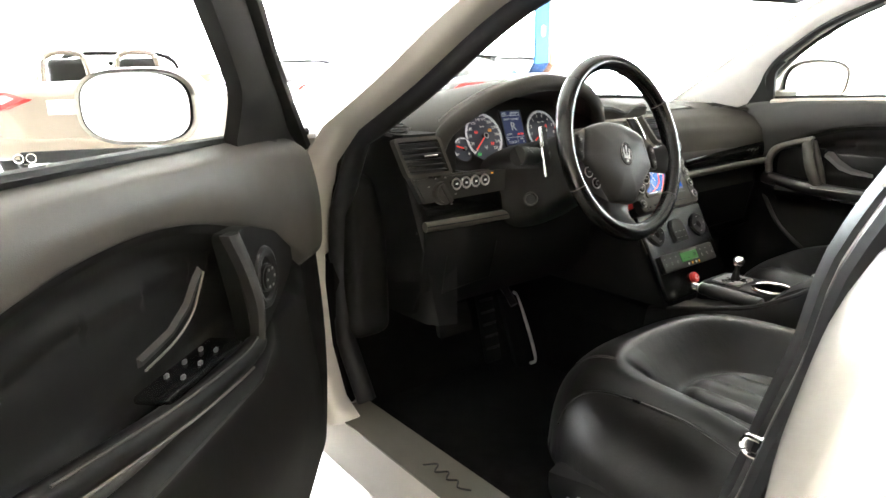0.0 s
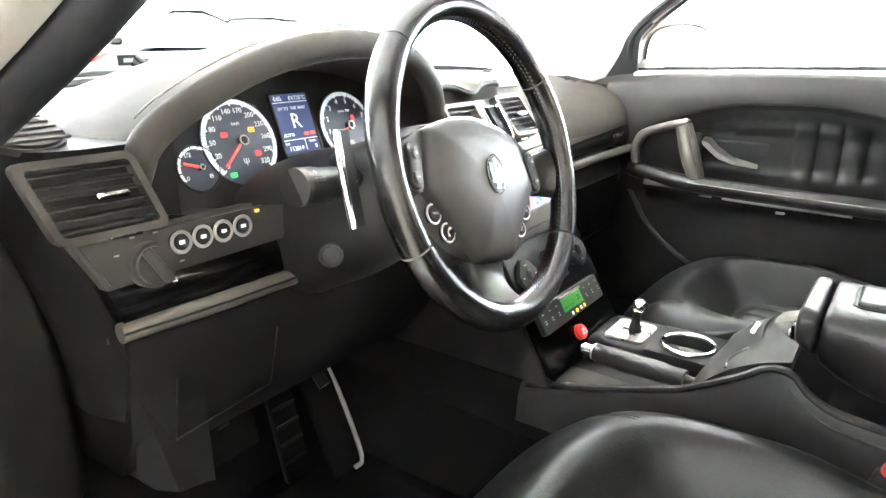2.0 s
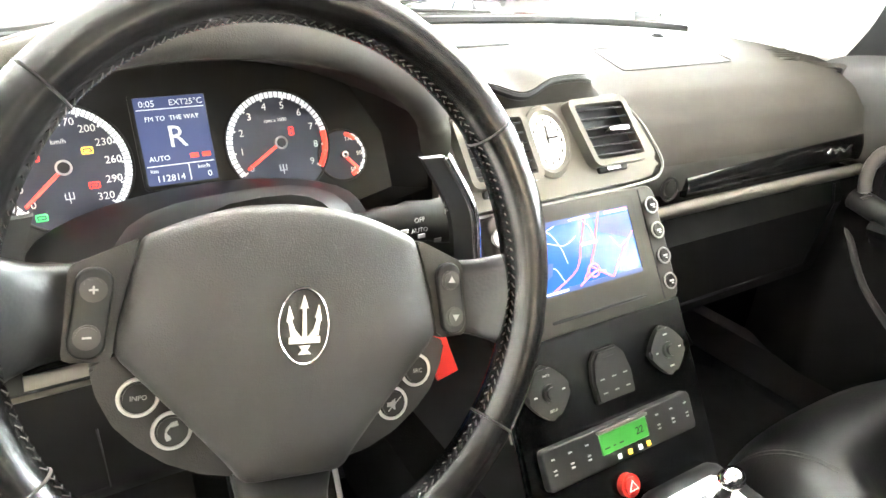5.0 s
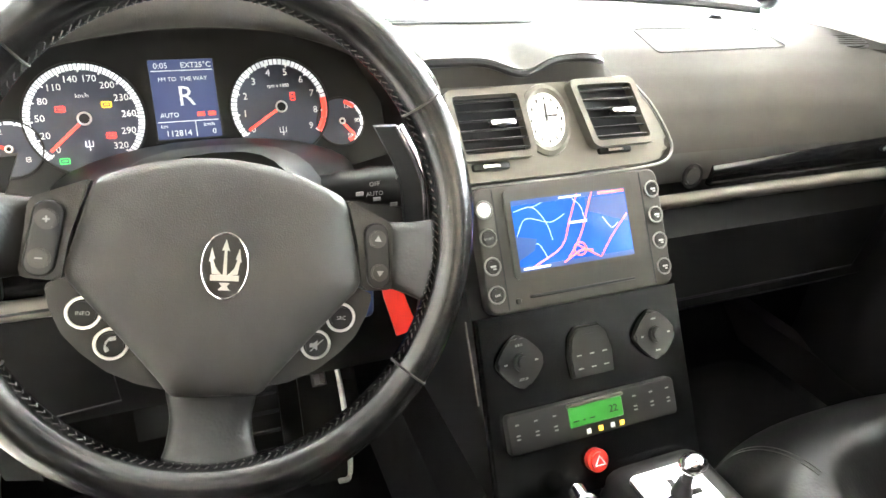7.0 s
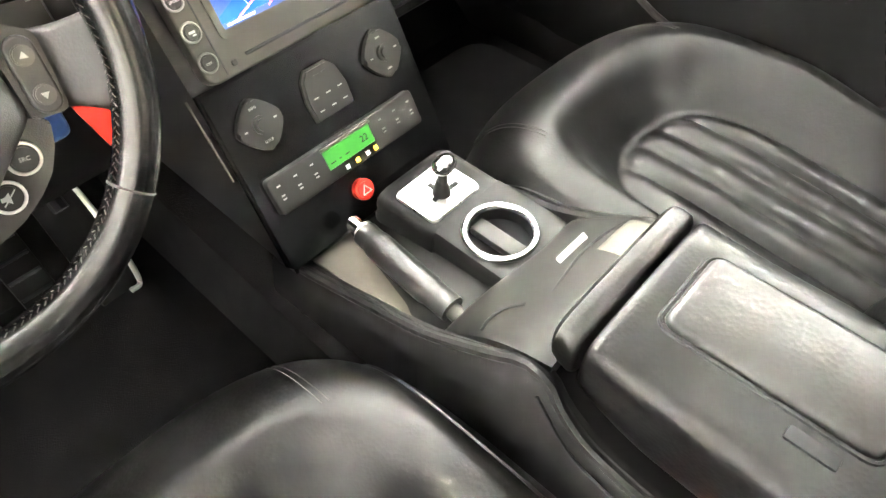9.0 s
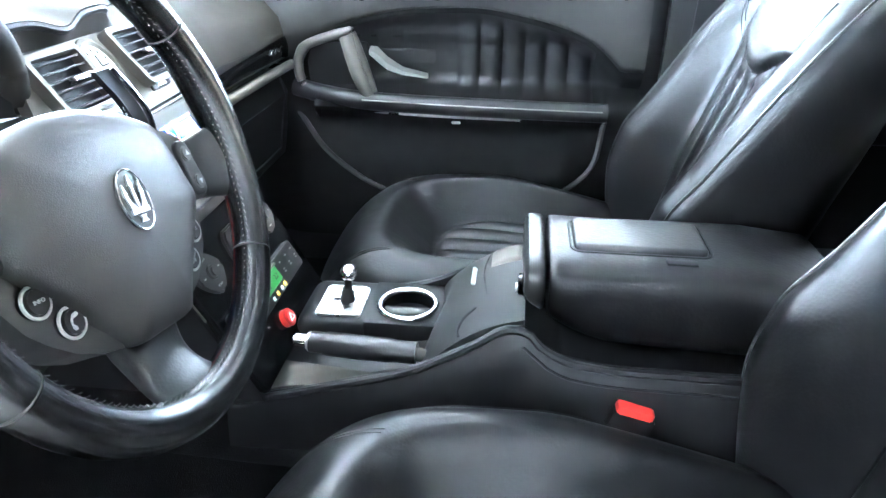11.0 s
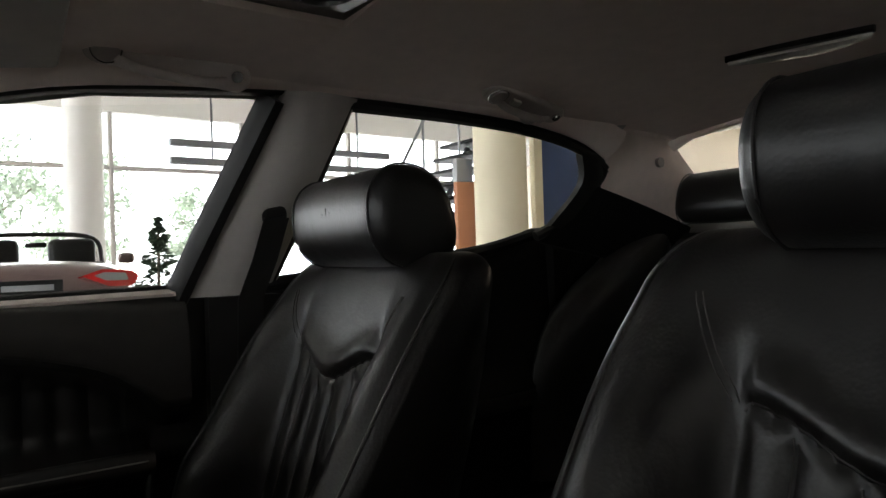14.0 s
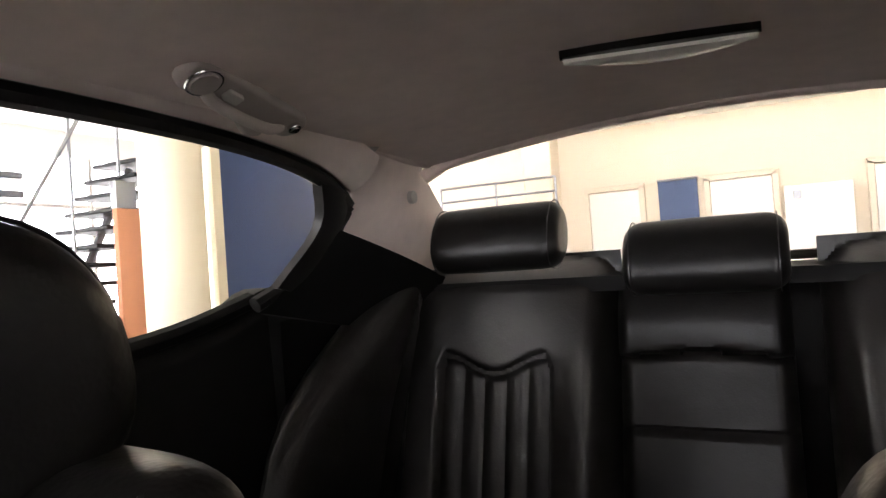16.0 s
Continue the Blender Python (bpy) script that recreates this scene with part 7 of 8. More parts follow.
    pad_pts = [top_p + Vector((-s * 0.0025, 0.002, 0.005)), top_p, mid_p, low_p]
    inward = Vector((-s, 0.10, 0))
    pd = part("shift_paddle", loft([[p + inward * 0.018, p, p + Vector((0, 0.006, 0)), p + inward * 0.018 + Vector((0, 0.006, 0))] for p in smooth_path(pad_pts, 4)]), SOFT_BLACK, WHEEL, "black shift paddle")
    part("paddle_edge", tube([tuple(p) for p in smooth_path(pad_pts, 5)], 0.0038, 10, up=(0, 1, 0)), CHROME, pd)
    tp = top_p.lerp(low_p, 0.42) + inward * 0.013 + Vector((0, -0.0012, 0))
    letters("paddle_text", "U\nP" if s > 0 else "D\nO\nW\nN", 0.0052, plane_m(tp, (1, 0.10 * -s, 0), (top_p - low_p)), DIM_MARK, pd)
part("lower_spoke", spoke_bm(270, (-0.0015, -0.076, 0.002), [(0.0, 0.0310), (0.25, 0.0292), (0.55, 0.0262), (0.8, 0.0280), (1.0, 0.034)], 0.013, 0.0095), SPOKE, WHEEL, "worn leather lower spoke")
part("hub_pin", cyl(0.0018, 0.002, at(HUB, 0.0, -0.0595, 0.0298), 14, 0.0006), SOFT_BLACK, WHEEL)
EM = at(HUB, 0, -0.0015, 0.039) @ Matrix.Diagonal((0.88, 0.90, 1, 1))
em = part("oval_emblem", cyl(1.0, 0.002, EM @ Matrix.Diagonal((0.0155, 0.0225, 1, 1)), 36), HUB_SKIN, WHEEL, "dark oval emblem with chrome rim")
part("emblem_rim", xform(ring(1.0, 0.045, Matrix.Identity(4), 40, 8), EM @ Matrix.Translation((0, 0, 0.002)) @ Matrix.Diagonal((0.0155, 0.0225, 0.02, 1))), CHROME, em)
for pts in ([(-0.0014, -0.010), (-0.0009, 0.011), (-0.0026, 0.0105), (0.0, 0.0185), (0.0026, 0.0105), (0.0009, 0.011), (0.0014, -0.010)],
            [(-0.0085, -0.0055), (-0.0098, 0.003), (-0.0108, 0.0030), (-0.0092, 0.0125), (-0.0068, 0.0050), (-0.0080, 0.0042), (-0.0060, -0.0015), (-0.0022, -0.0060)],
            [(0.0022, -0.0060), (0.0060, -0.0015), (0.0080, 0.0042), (0.0068, 0.0050), (0.0092, 0.0125), (0.0108, 0.0030), (0.0098, 0.003), (0.0085, -0.0055)],
            [(-0.0095, -0.0100), (-0.0095, -0.0062), (0.0095, -0.0062), (0.0095, -0.0100)],
            [(-0.0040, -0.0165), (-0.0016, -0.0140), (-0.0034, -0.0115), (0.0034, -0.0115), (0.0016, -0.0140), (0.0040, -0.0165)]):
    part("emblem_prong", prism([(x, y) for x, y in pts][::-1], 0.0016, at(EM, 0, 0, 0.0018)), SATIN, em)

COLUMN_UNIT = thing("steering_column", (-0.352, 0.16, 0.82), "black steering column shroud with stalks", "steering column")
cdir = Vector((0, 1.0, -0.40)).normalized()
rings = []
for d, w, hh, dz in ((0.05, 0.055, 0.05, 0.0), (0.09, 0.085, 0.062, -0.005), (0.16, 0.10, 0.07, -0.012), (0.25, 0.10, 0.075, -0.012)):
    c = Vector((-0.352, 0.038, 0.940)) + cdir * d + Vector((0, 0, dz))
    rings.append([c + Vector((w * math.copysign(abs(math.cos(a)) ** 0.7, math.cos(a)), 0, hh * math.copysign(abs(math.sin(a)) ** 0.8, math.sin(a)) * (1.25 if math.sin(a) < 0 else 1.12))) for a in (2 * math.pi * k / 28 for k in range(28))])
part("shroud", loft(rings), SOFT_BLACK, COLUMN_UNIT)
part("upper_cowl", loft([[(-0.352 + w * math.cos(a), y, z - 0.05 + h * math.sin(a)) for a in (math.pi * k / 16 for k in range(17))] for y, w, h, z in ((0.125, 0.075, 0.045, 0.950), (0.15, 0.10, 0.050, 0.950), (0.20, 0.125, 0.050, 0.946), (0.255, 0.14, 0.045, 0.940))]), SOFT_BLACK, COLUMN_UNIT, "dark grey upper column cowl")
part("lock_bezel", cyl(0.017, 0.006, plane_m((-0.431, 0.170, 0.838), (0.7, -0.7, 0), (0, 0.1, 1)), 24, 0.003), SOFT_BLACK, COLUMN_UNIT)
part("lock_ring", ring(0.0125, 0.0018, plane_m((-0.4345, 0.1655, 0.838), (0.7, -0.7, 0), (0, 0.1, 1)) @ Matrix.Translation((0, 0, 0.014)), 24, 6), DARK_TRIM, COLUMN_UNIT)
part("lock_knob", cyl(0.012, 0.014, plane_m((-0.433, 0.167, 0.838), (0.7, -0.7, 0), (0, 0.1, 1)), 20, 0.003), SOFT_BLACK, COLUMN_UNIT)
for s, xx, zz in ((-1, -0.528, 0.935), (1, -0.19, 0.925)):
    st = part("stalk", tube([(-0.352 + s * 0.07, 0.13, 0.925), (-0.352 + s * 0.11, 0.12, 0.928), (xx, 0.108, zz)], [0.011, 0.013, 0.016, 0.018], 14, 6), SOFT_BLACK, COLUMN_UNIT, "black control stalk")
    part("stalk_end", cyl(0.018, 0.008, plane_m((xx, 0.108, zz), (0, 1, 0), (0, 0, -s)), 20, 0.002), DARK_TRIM, st)
    for k in range(3 if s > 0 else 0):
        part("stalk_mark", box((xx - s * (0.03 + 0.014 * k), 0.094, zz + 0.006 * (k - 1)), (0.006, 0.001, 0.003), 0), DIM_MARK, st)
cs = bpy.data.objects["stalk"]
letters("stalk_text", "CRUISE", 0.0056, plane_m((-0.509, 0.0954, 0.9410), (1, 0.18, -0.08), (0, 0.44, 0.9)), DIM_MARK, cs)
for z, w, h in ((0.9478, 0.0046, 0.0010), (0.9478, 0.0010, 0.0046), (0.9335, 0.0046, 0.0010)):
    part("stalk_mark", box((0, 0, 0), (w, h, 0.0008), 0, 1, plane_m((-0.511, 0.1005 if z > 0.94 else 0.0942, z), (1, 0.18, -0.08), (0, 0.77, 0.64) if z > 0.94 else (0, 0.1, 1))), DIM_MARK, cs)
letters("stalk_text", "OFF", 0.005, plane_m((-0.236, 0.0935, 0.938), (1, 0, 0), (0, 0.2, 1)), DIM_MARK, st)
letters("stalk_text", "AUTO", 0.005, plane_m((-0.236, 0.0932, 0.930), (1, 0, 0), (0, 0.2, 1)), DIM_MARK, st)

keys = thing("car_key", (-0.245, 0.13, 0.83), "ignition key with red tag and navy fob hanging beside the column", "key")
part("key_barrel", cyl(0.016, 0.02, plane_m((-0.245, 0.145, 0.845), (1, 0, 0), (0, 0.2, 1)), 20, 0.003), SOFT_BLACK, keys)
part("fob", box((-0.258, 0.105, 0.838), (0.045, 0.016, 0.055), 0.007, 3), BLUE_PLASTIC, keys, "navy key fob")
part("red_tag", prism([(-0.011, 0.018), (0.008, 0.020), (0.014, -0.016), (0.026, -0.052), (0.006, -0.056), (-0.004, -0.018)], 0.004, plane_m((-0.224, 0.10, 0.847), (1, 0, 0), (0, 0.1, 1)), 0.001), RED_PLASTIC, keys, "red plastic tag")

for nm, x0, w, pts, edge in (("brake_pedal", -0.437, 0.10, [(0.42, 0.543), (0.405, 0.51), (0.398, 0.477)], False), ("accelerator", -0.236, 0.06, [(0.431, 0.520), (0.40, 0.44), (0.364, 0.350)], True)):
    p = thing(nm, (x0, 0.4, 0.33), "black %s pedal pad%s" % ("brake" if not edge else "accelerator", " with a bright metal edge" if edge else ""), "pedal")
    part("pad", loft([[(x0 - w / 2, y, z), (x0 + w / 2, y, z), (x0 + w / 2, y + 0.014, z + 0.006), (x0 - w / 2, y + 0.014, z + 0.006)] for y, z in pts]), FOOTWELL, p)
    if edge:
        part("metal_edge", tube([(x0 + w / 2 - 0.012, pts[0][0], pts[0][1] + 0.006), (x0 + w / 2, pts[0][0] - 0.002, pts[0][1] - 0.01), (x0 + w / 2 + 0.004, pts[1][0] - 0.004, pts[1][1]), (x0 + w / 2, pts[2][0] - 0.004, pts[2][1] + 0.012), (x0 + w / 2 - 0.018, pts[2][0] - 0.004, pts[2][1])], 0.0042, 8, 6), BRIGHT_METAL, p)
    part("arm", tube([(x0, 0.41, pts[0][1] - 0.02), (x0, 0.50, 0.60), (x0, 0.48, 0.70)], 0.011, 8, 4), SOFT_BLACK, p)
p = thing("rest_pedal", (-0.32, 0.43, 0.4), "long dark pedal arm with ribbed grip", "pedal")
part("pad", box((0, 0, 0), (0.05, 0.012, 0.20), 0.005, 2, Matrix.Translation((-0.320, 0.42, 0.47)) @ Matrix.Rotation(radians(-14), 4, 'X')), FOOTWELL, p)
for i in range(5):
    part("rib", box((0, 0, 0), (0.044, 0.004, 0.006), 0.001, 1, Matrix.Translation((-0.320, 0.411 + 0.007 * (i - 2), 0.47 + 0.03 * (i - 2)))), RUBBER, p)

# ---- centre console ----
CON = thing("centre_tunnel_console", (0.01, -0.15, 0.5), "black centre console with gear plate and cup holder", "console")


def con_section(y, xl, xr, z, zc):
    mid = (xl + xr) / 2
    return [(xl - 0.016, y, 0.36), (xl - 0.010, y, z - 0.05), (xl - 0.003, y, z - 0.012), (xl + 0.004, y, z - 0.002), (xl + 0.010, y, z), (xl + 0.015, y, z - 0.003), (xl + 0.020, y, zc), (mid, y, zc + 0.001),
            (xr - 0.020, y, zc), (xr - 0.015, y, z - 0.003), (xr - 0.010, y, z), (xr - 0.004, y, z - 0.002), (xr + 0.003, y, z - 0.012), (xr + 0.010, y, z - 0.05), (xr + 0.016, y, 0.36)]


SEC = [(0.10, -0.112, 0.135, 0.552, 0.546), (0.03, -0.109, 0.135, 0.568, 0.562), (-0.04, -0.105, 0.135, 0.586, 0.572), (-0.132, -0.100, 0.132, 0.613, 0.582), (-0.17, -0.097, 0.131, 0.632, 0.60), (-0.21, -0.094, 0.13, 0.655, 0.63),
       (-0.245, -0.092, 0.126, 0.676, 0.66), (-0.262, -0.093, 0.124, 0.676, 0.66), (-0.285, -0.098, 0.12, 0.656, 0.645), (-0.32, -0.104, 0.12, 0.643, 0.637), (-0.38, -0.107, 0.12, 0.639, 0.633), (-0.52, -0.107, 0.12, 0.638, 0.632), (-0.72, -0.105, 0.12, 0.636, 0.63)]


def sec_at(y):
    return [lerp_curve([(-q[0], q[k]) for q in SEC], -y) for k in range(1, 5)]


part("console_body", loft([con_section(y, *sec_at(y)) for y in [0.10 - 0.82 * k / 82 for k in range(83)]]), SOFT_BLACK, CON, "black leather-look console body")
part("ledge_seam", tube([(sec_at(y)[0] - 0.006, y, sec_at(y)[2] - 0.020) for y in [-0.262 - 0.42 * k / 30 for k in range(31)]], 0.0018, 6), RUBBER, CON)
part("ledge_roll", tube([(sec_at(y)[0] + 0.004, y, sec_at(y)[2] - 0.004) for y in [0.09 - 0.77 * k / 60 for k in range(61)]], 0.0055, 8), SOFT_BLACK, CON)
part("tray_insert", loft([[(-0.090, y, z - 0.006), (-0.090, y, z), (xr, y, z), (xr, y, z - 0.006)] for y, z, xr in ((0.085, 0.5535, -0.020), (0.03, 0.5665, -0.040), (-0.03, 0.5750, -0.056), (-0.08, 0.5805, -0.070), (-0.10, 0.5825, -0.080))]), BEZEL, CON, "warm grey tray lining")


def block_section(y, z, pull=0.0):
    """Soft-edged section of the raised gear block."""
    half = [(0.062, 0.56), (0.0600, z - 0.016), (0.0570, z - 0.007), (0.0510, z - 0.002), (0.0430, z)]
    return [(0.062 - (x - pull), y, h) for x, h in half] + [(0.062, y, z + 0.0004)] + [(0.062 + (x - pull), y, h) for x, h in reversed(half)]


part("raised_block", loft([block_section(y, z, p) for y, z, p in ((0.050, 0.575, 0.010), (0.048, 0.591, 0.006), (0.042, 0.600, 0.002), (0.033, 0.605, 0.0), (0.02, 0.606, 0.0), (-0.02, 0.606, 0.0), (-0.050, 0.606, 0.0))]), SOFT_BLACK, CON, "soft-edged gear block")
hole = [(0.052 + 0.0385 * math.cos(a), -0.104 + 0.0385 * math.sin(a)) for a in (2 * math.pi * k / 48 for k in range(48))]
rim_out = [(min(0.120, max(0.004, 0.052 + 0.09 * math.cos(a))), min(-0.050, max(-0.156, -0.104 + 0.09 * math.sin(a)))) for a in (2 * math.pi * k / 48 for k in range(48))]


def block_ring(k, z, pts):
    return [(0.052 + (x - 0.052) * k, -0.104 + (y + 0.104) * k if y < -0.06 else y, z) for x, y in pts]


part("cup_block", loft([block_ring(1.0, 0.56, rim_out), block_ring(1.0, 0.590, rim_out), block_ring(0.985, 0.599, rim_out), block_ring(0.94, 0.6045, rim_out), block_ring(0.87, 0.606, rim_out), [(x, y, 0.606) for x, y in hole], [(x, y, 0.575) for x, y in hole]], caps=False), SOFT_BLACK, CON)
plate = part("gear_plate", prism(rounded(0.078, 0.062, 0.006), 0.004, Matrix.Translation((0.052, -0.012, 0.606)), 0.0015), SATIN, CON, "brushed metal gear plate")
part("gear_slot", box((0.056, -0.02, 0.6105), (0.04, 0.006, 0.001), 0), RUBBER, plate)
part("gear_slot", box((0.052, -0.013, 0.6105), (0.006, 0.03, 0.001), 0), RUBBER, plate)
lev = thing("gear_lever", (0.052, -0.018, 0.606), "short gear lever with chrome ball knob", "gear lever")
part("boot", cyl(0.011, 0.022, Matrix.Translation((0.052, -0.018, 0.610)), 16, 0.002, 0.006), SOFT_BLACK, lev)
part("stem", cyl(0.0055, 0.03, Matrix.Translation((0.052, -0.020, 0.622)), 12), SOFT_BLACK, lev)
bm = bmesh.new()
bmesh.ops.create_uvsphere(bm, u_segments=20, v_segments=14, radius=0.0135, matrix=Matrix.Translation((0.052, -0.022, 0.655)) @ Matrix.Diagonal((1.15, 0.9, 0.85, 1)))
part("knob", bm, CHROME, lev, "chrome ball knob")
part("cup_ring", ring(0.039, 0.0048, Matrix.Translation((0.052, -0.104, 0.609)), 48, 10), CHROME, CON, "chrome cup holder ring")
part("cup_well", cyl(0.0385, 0.002, Matrix.Translation((0.052, -0.104, 0.5855)), 36), RUBBER, CON)
part("cup_divider", box((0.052, -0.104, 0.594), (0.022, 0.070, 0.012), 0.004, 2, None), DARK_TRIM, CON)


def cover_z(x, y):
    """The sliding cover: it climbs from the cup holder to the armrest."""
    z = lerp_curve([(-0.262, 0.694), (-0.23, 0.684), (-0.20, 0.668), (-0.17, 0.644), (-0.15, 0.622), (-0.135, 0.604)], y)
    return z - 0.012 * (abs(x - 0.012) / 0.1) ** 4


def cover_fn(u, v, drop=0.0):
    x = -0.084 + 0.196 * u
    front = -0.142 - 0.016 * bell(x, 0.055, 0.05) + 0.006 * max(0.0, -x / 0.08)
    y = front + (-0.262 - front) * v
    return (x, y, cover_z(x, y) - drop - 0.010 * max(0.0, 1 - v / 0.08) ** 2)


part("cup_cover", surface(cover_fn, 40, 30, back=lambda u, v: cover_fn(u, v, 0.022)), STACK_GREY, CON, "dark sliding cover")
part("cover_tab", box((0, 0, 0), (0.044, 0.009, 0.003), 0.001, 1, Matrix.Translation((0.040, -0.197, cover_z(0.04, -0.197) + 0.001)) @ Matrix.Rotation(radians(30), 4, 'X')), BRIGHT_METAL, CON)
part("cover_groove", tube([(x, y, cover_z(x, y) + 0.0006) for x, y in ((-0.078, -0.186), (-0.066, -0.184), (-0.052, -0.190), (-0.042, -0.204))], 0.0018, 6, 4), RUBBER, CON)
part("cover_gap", tube([(x, -0.213 + 0.004 * math.sin(x * 40), cover_z(x, -0.213) + 0.0004) for x in (-0.02, 0.0, 0.03, 0.06, 0.09, 0.108)], 0.0013, 6, 4), RUBBER, CON)
part("cover_pad", surface(lambda u, v: (0.046 + 0.060 * u, -0.218 - 0.040 * v, cover_z(0.046 + 0.060 * u, -0.218 - 0.040 * v) + 0.004 * min(1, 8 * u, 8 * (1 - u), 8 * v, 8 * (1 - v)) ** 0.5), 16, 12), BEZEL, CON, "warm grey inset pad")

hb_ = thing("handbrake", (-0.05, -0.07, 0.58), "black leather handbrake lever with chrome button", "handbrake")
part("grip", tube([(-0.056, -0.132, 0.606), (-0.054, -0.09, 0.606), (-0.049, -0.03, 0.605), (-0.045, 0.006, 0.604)], [0.0135, 0.015, 0.015, 0.0135], 14, 6, 1.1), LEATHER_WORN_LIT, hb_)
part("button", cyl(0.009, 0.022, plane_m((-0.044, 0.008, 0.604), (1, 0, 0), (0, -0.05, 1)) @ Matrix.Rotation(math.pi, 4, 'X'), 16, 0.003), CHROME, hb_)
part("collar", cyl(0.013, 0.008, plane_m((-0.0445, 0.004, 0.604), (1, 0, 0), (0, -0.05, 1)) @ Matrix.Rotation(math.pi, 4, 'X'), 16, 0.002), SATIN, hb_)
part("shank", tube([(-0.056, -0.128, 0.606), (-0.057, -0.148, 0.602)], 0.009, 10), HEAD_GREY, hb_)

ARM = thing("storage_armrest", (0.0, -0.42, 0.64), "black leather storage armrest with inset lid pad on the console", "armrest")


def arm_ring(y, grow=0.0):
    """One cross-section of the armrest box: flat padded top, bulging sides, boat-shaped underside."""
    zt = 0.7565 - 0.012 * max(0.0, (-0.52 - y) / 0.1)
    zb = lerp_curve([(-0.62, 0.640), (-0.462, 0.643), (-0.36, 0.648), (-0.318, 0.662), (-0.28, 0.688), (-0.262, 0.702)], y)
    cx, w = -0.009, 0.086 + 0.004 * max(0.0, (-0.3 - y)) / 0.3
    zm, h = (zt + zb) / 2, (zt - zb) / 2
    out = []
    for i in range(48):
        a = 2 * math.pi * i / 48
        c, s_ = math.cos(a), math.sin(a)
        out.append((cx + (w + grow) * math.copysign(abs(c) ** (0.42 if s_ > 0 else 0.6), c), y, zm + (h + grow) * math.copysign(abs(s_) ** (0.42 if s_ > 0 else 0.7), s_)))
    return out


ends = [(-0.286, -0.006), (-0.2865, -0.003), (-0.289, -0.0008), (-0.294, 0.0)]
part("box", loft([arm_ring(y, g) for y, g in ends] + [arm_ring(-0.30 - 0.30 * k / 30) for k in range(31)] + [arm_ring(-0.606, -0.006), arm_ring(-0.610, -0.016)]), LEATHER, ARM, "black leather box")
part("front_lip", loft([arm_ring(y, g) for y, g in ((-0.2585, -0.010), (-0.2595, -0.005), (-0.263, -0.001), (-0.270, 0.0), (-0.278, -0.0005), (-0.281, -0.003), (-0.282, -0.007))]), LEATHER_WORN_LIT, ARM, "worn leather front lip")
part("lid_pad", padded(0.080, 0.150, 0.010, 0.011, Matrix.Translation((-0.004, -0.389, 0.7520)), 0.006), LEATHER_WORN_LIT, ARM, "inset leather pad")
part("pad_groove", tube([(x - 0.004, y - 0.389, 0.7562) for x, y in (lambda r: r + r[:1])(rounded(0.086, 0.156, 0.012))], 0.0018, 6), RUBBER, ARM)
part("finger_notch", box((-0.060, -0.43, 0.7555), (0.012, 0.034, 0.004), 0.0018, 2), RUBBER, ARM)
part("lid_seam", tube([(arm_ring(y)[21][0] - 0.0006, y, 0.726) for y in [-0.292 - 0.30 * k / 20 for k in range(21)]], 0.0014, 6), RUBBER, ARM)
part("release_catch", box((-0.058, -0.257, 0.716), (0.022, 0.010, 0.020), 0.003, 2), PIANO, ARM)
part("latch", box((-0.058, -0.2515, 0.712), (0.012, 0.004, 0.006), 0.001, 1), BRIGHT_METAL, ARM)

for x in (-0.118, 0.138):
    b = thing("belt_buckle", (x, -0.39, 0.5), "black seat belt buckle with red release button", "seat belt buckle")
    bmx = Matrix.Translation((x, -0.39, 0.586)) @ Matrix.Rotation(radians(14), 4, 'X')
    part("body", box((0, 0, -0.035), (0.024, 0.052, 0.085), 0.006, 2, bmx), SOFT_BLACK, b)
    part("release", box((0, 0, 0.006), (0.021, 0.044, 0.018), 0.004, 2, bmx), RED_PLASTIC, b, "red release button")
    part("latch_edge", box((0, 0, -0.006), (0.0235, 0.038, 0.003), 0.001, 1, bmx), SATIN, b)
    part("stalk", box((0, 0.01, -0.11), (0.014, 0.03, 0.09), 0.004, 2, bmx), SATIN, b)


# ---- seats ----
def w_line(u, dip=0.877):
    """Height of the scalloped seam over the fluted panel, u across in metres."""
    a = abs(u)
    return dip + 0.036 * math.sin(min(a, 0.112) / 0.112 * math.pi / 2) ** 2 - 3.0 * max(0, a - 0.112) ** 1.1


def back_half(z):
    return lerp_curve([(0.44, 0.215), (0.56, 0.236), (0.70, 0.248), (0.90, 0.248), (1.0, 0.240)], z)


def back_y(z):
    return lerp_curve([(0.44, -0.475), (0.56, -0.50), (0.70, -0.535), (0.889, -0.60), (1.0, -0.640), (1.07, -0.668)], z)


def wing_y(z):
    """How far forward the piped edge of the backrest stands."""
    return lerp_curve([(0.44, -0.455), (0.54, -0.436), (0.64, -0.427), (0.72, -0.443), (0.786, -0.485), (0.93, -0.576), (1.0, -0.630), (1.07, -0.690)], z)


EDGE_Q = 0.925


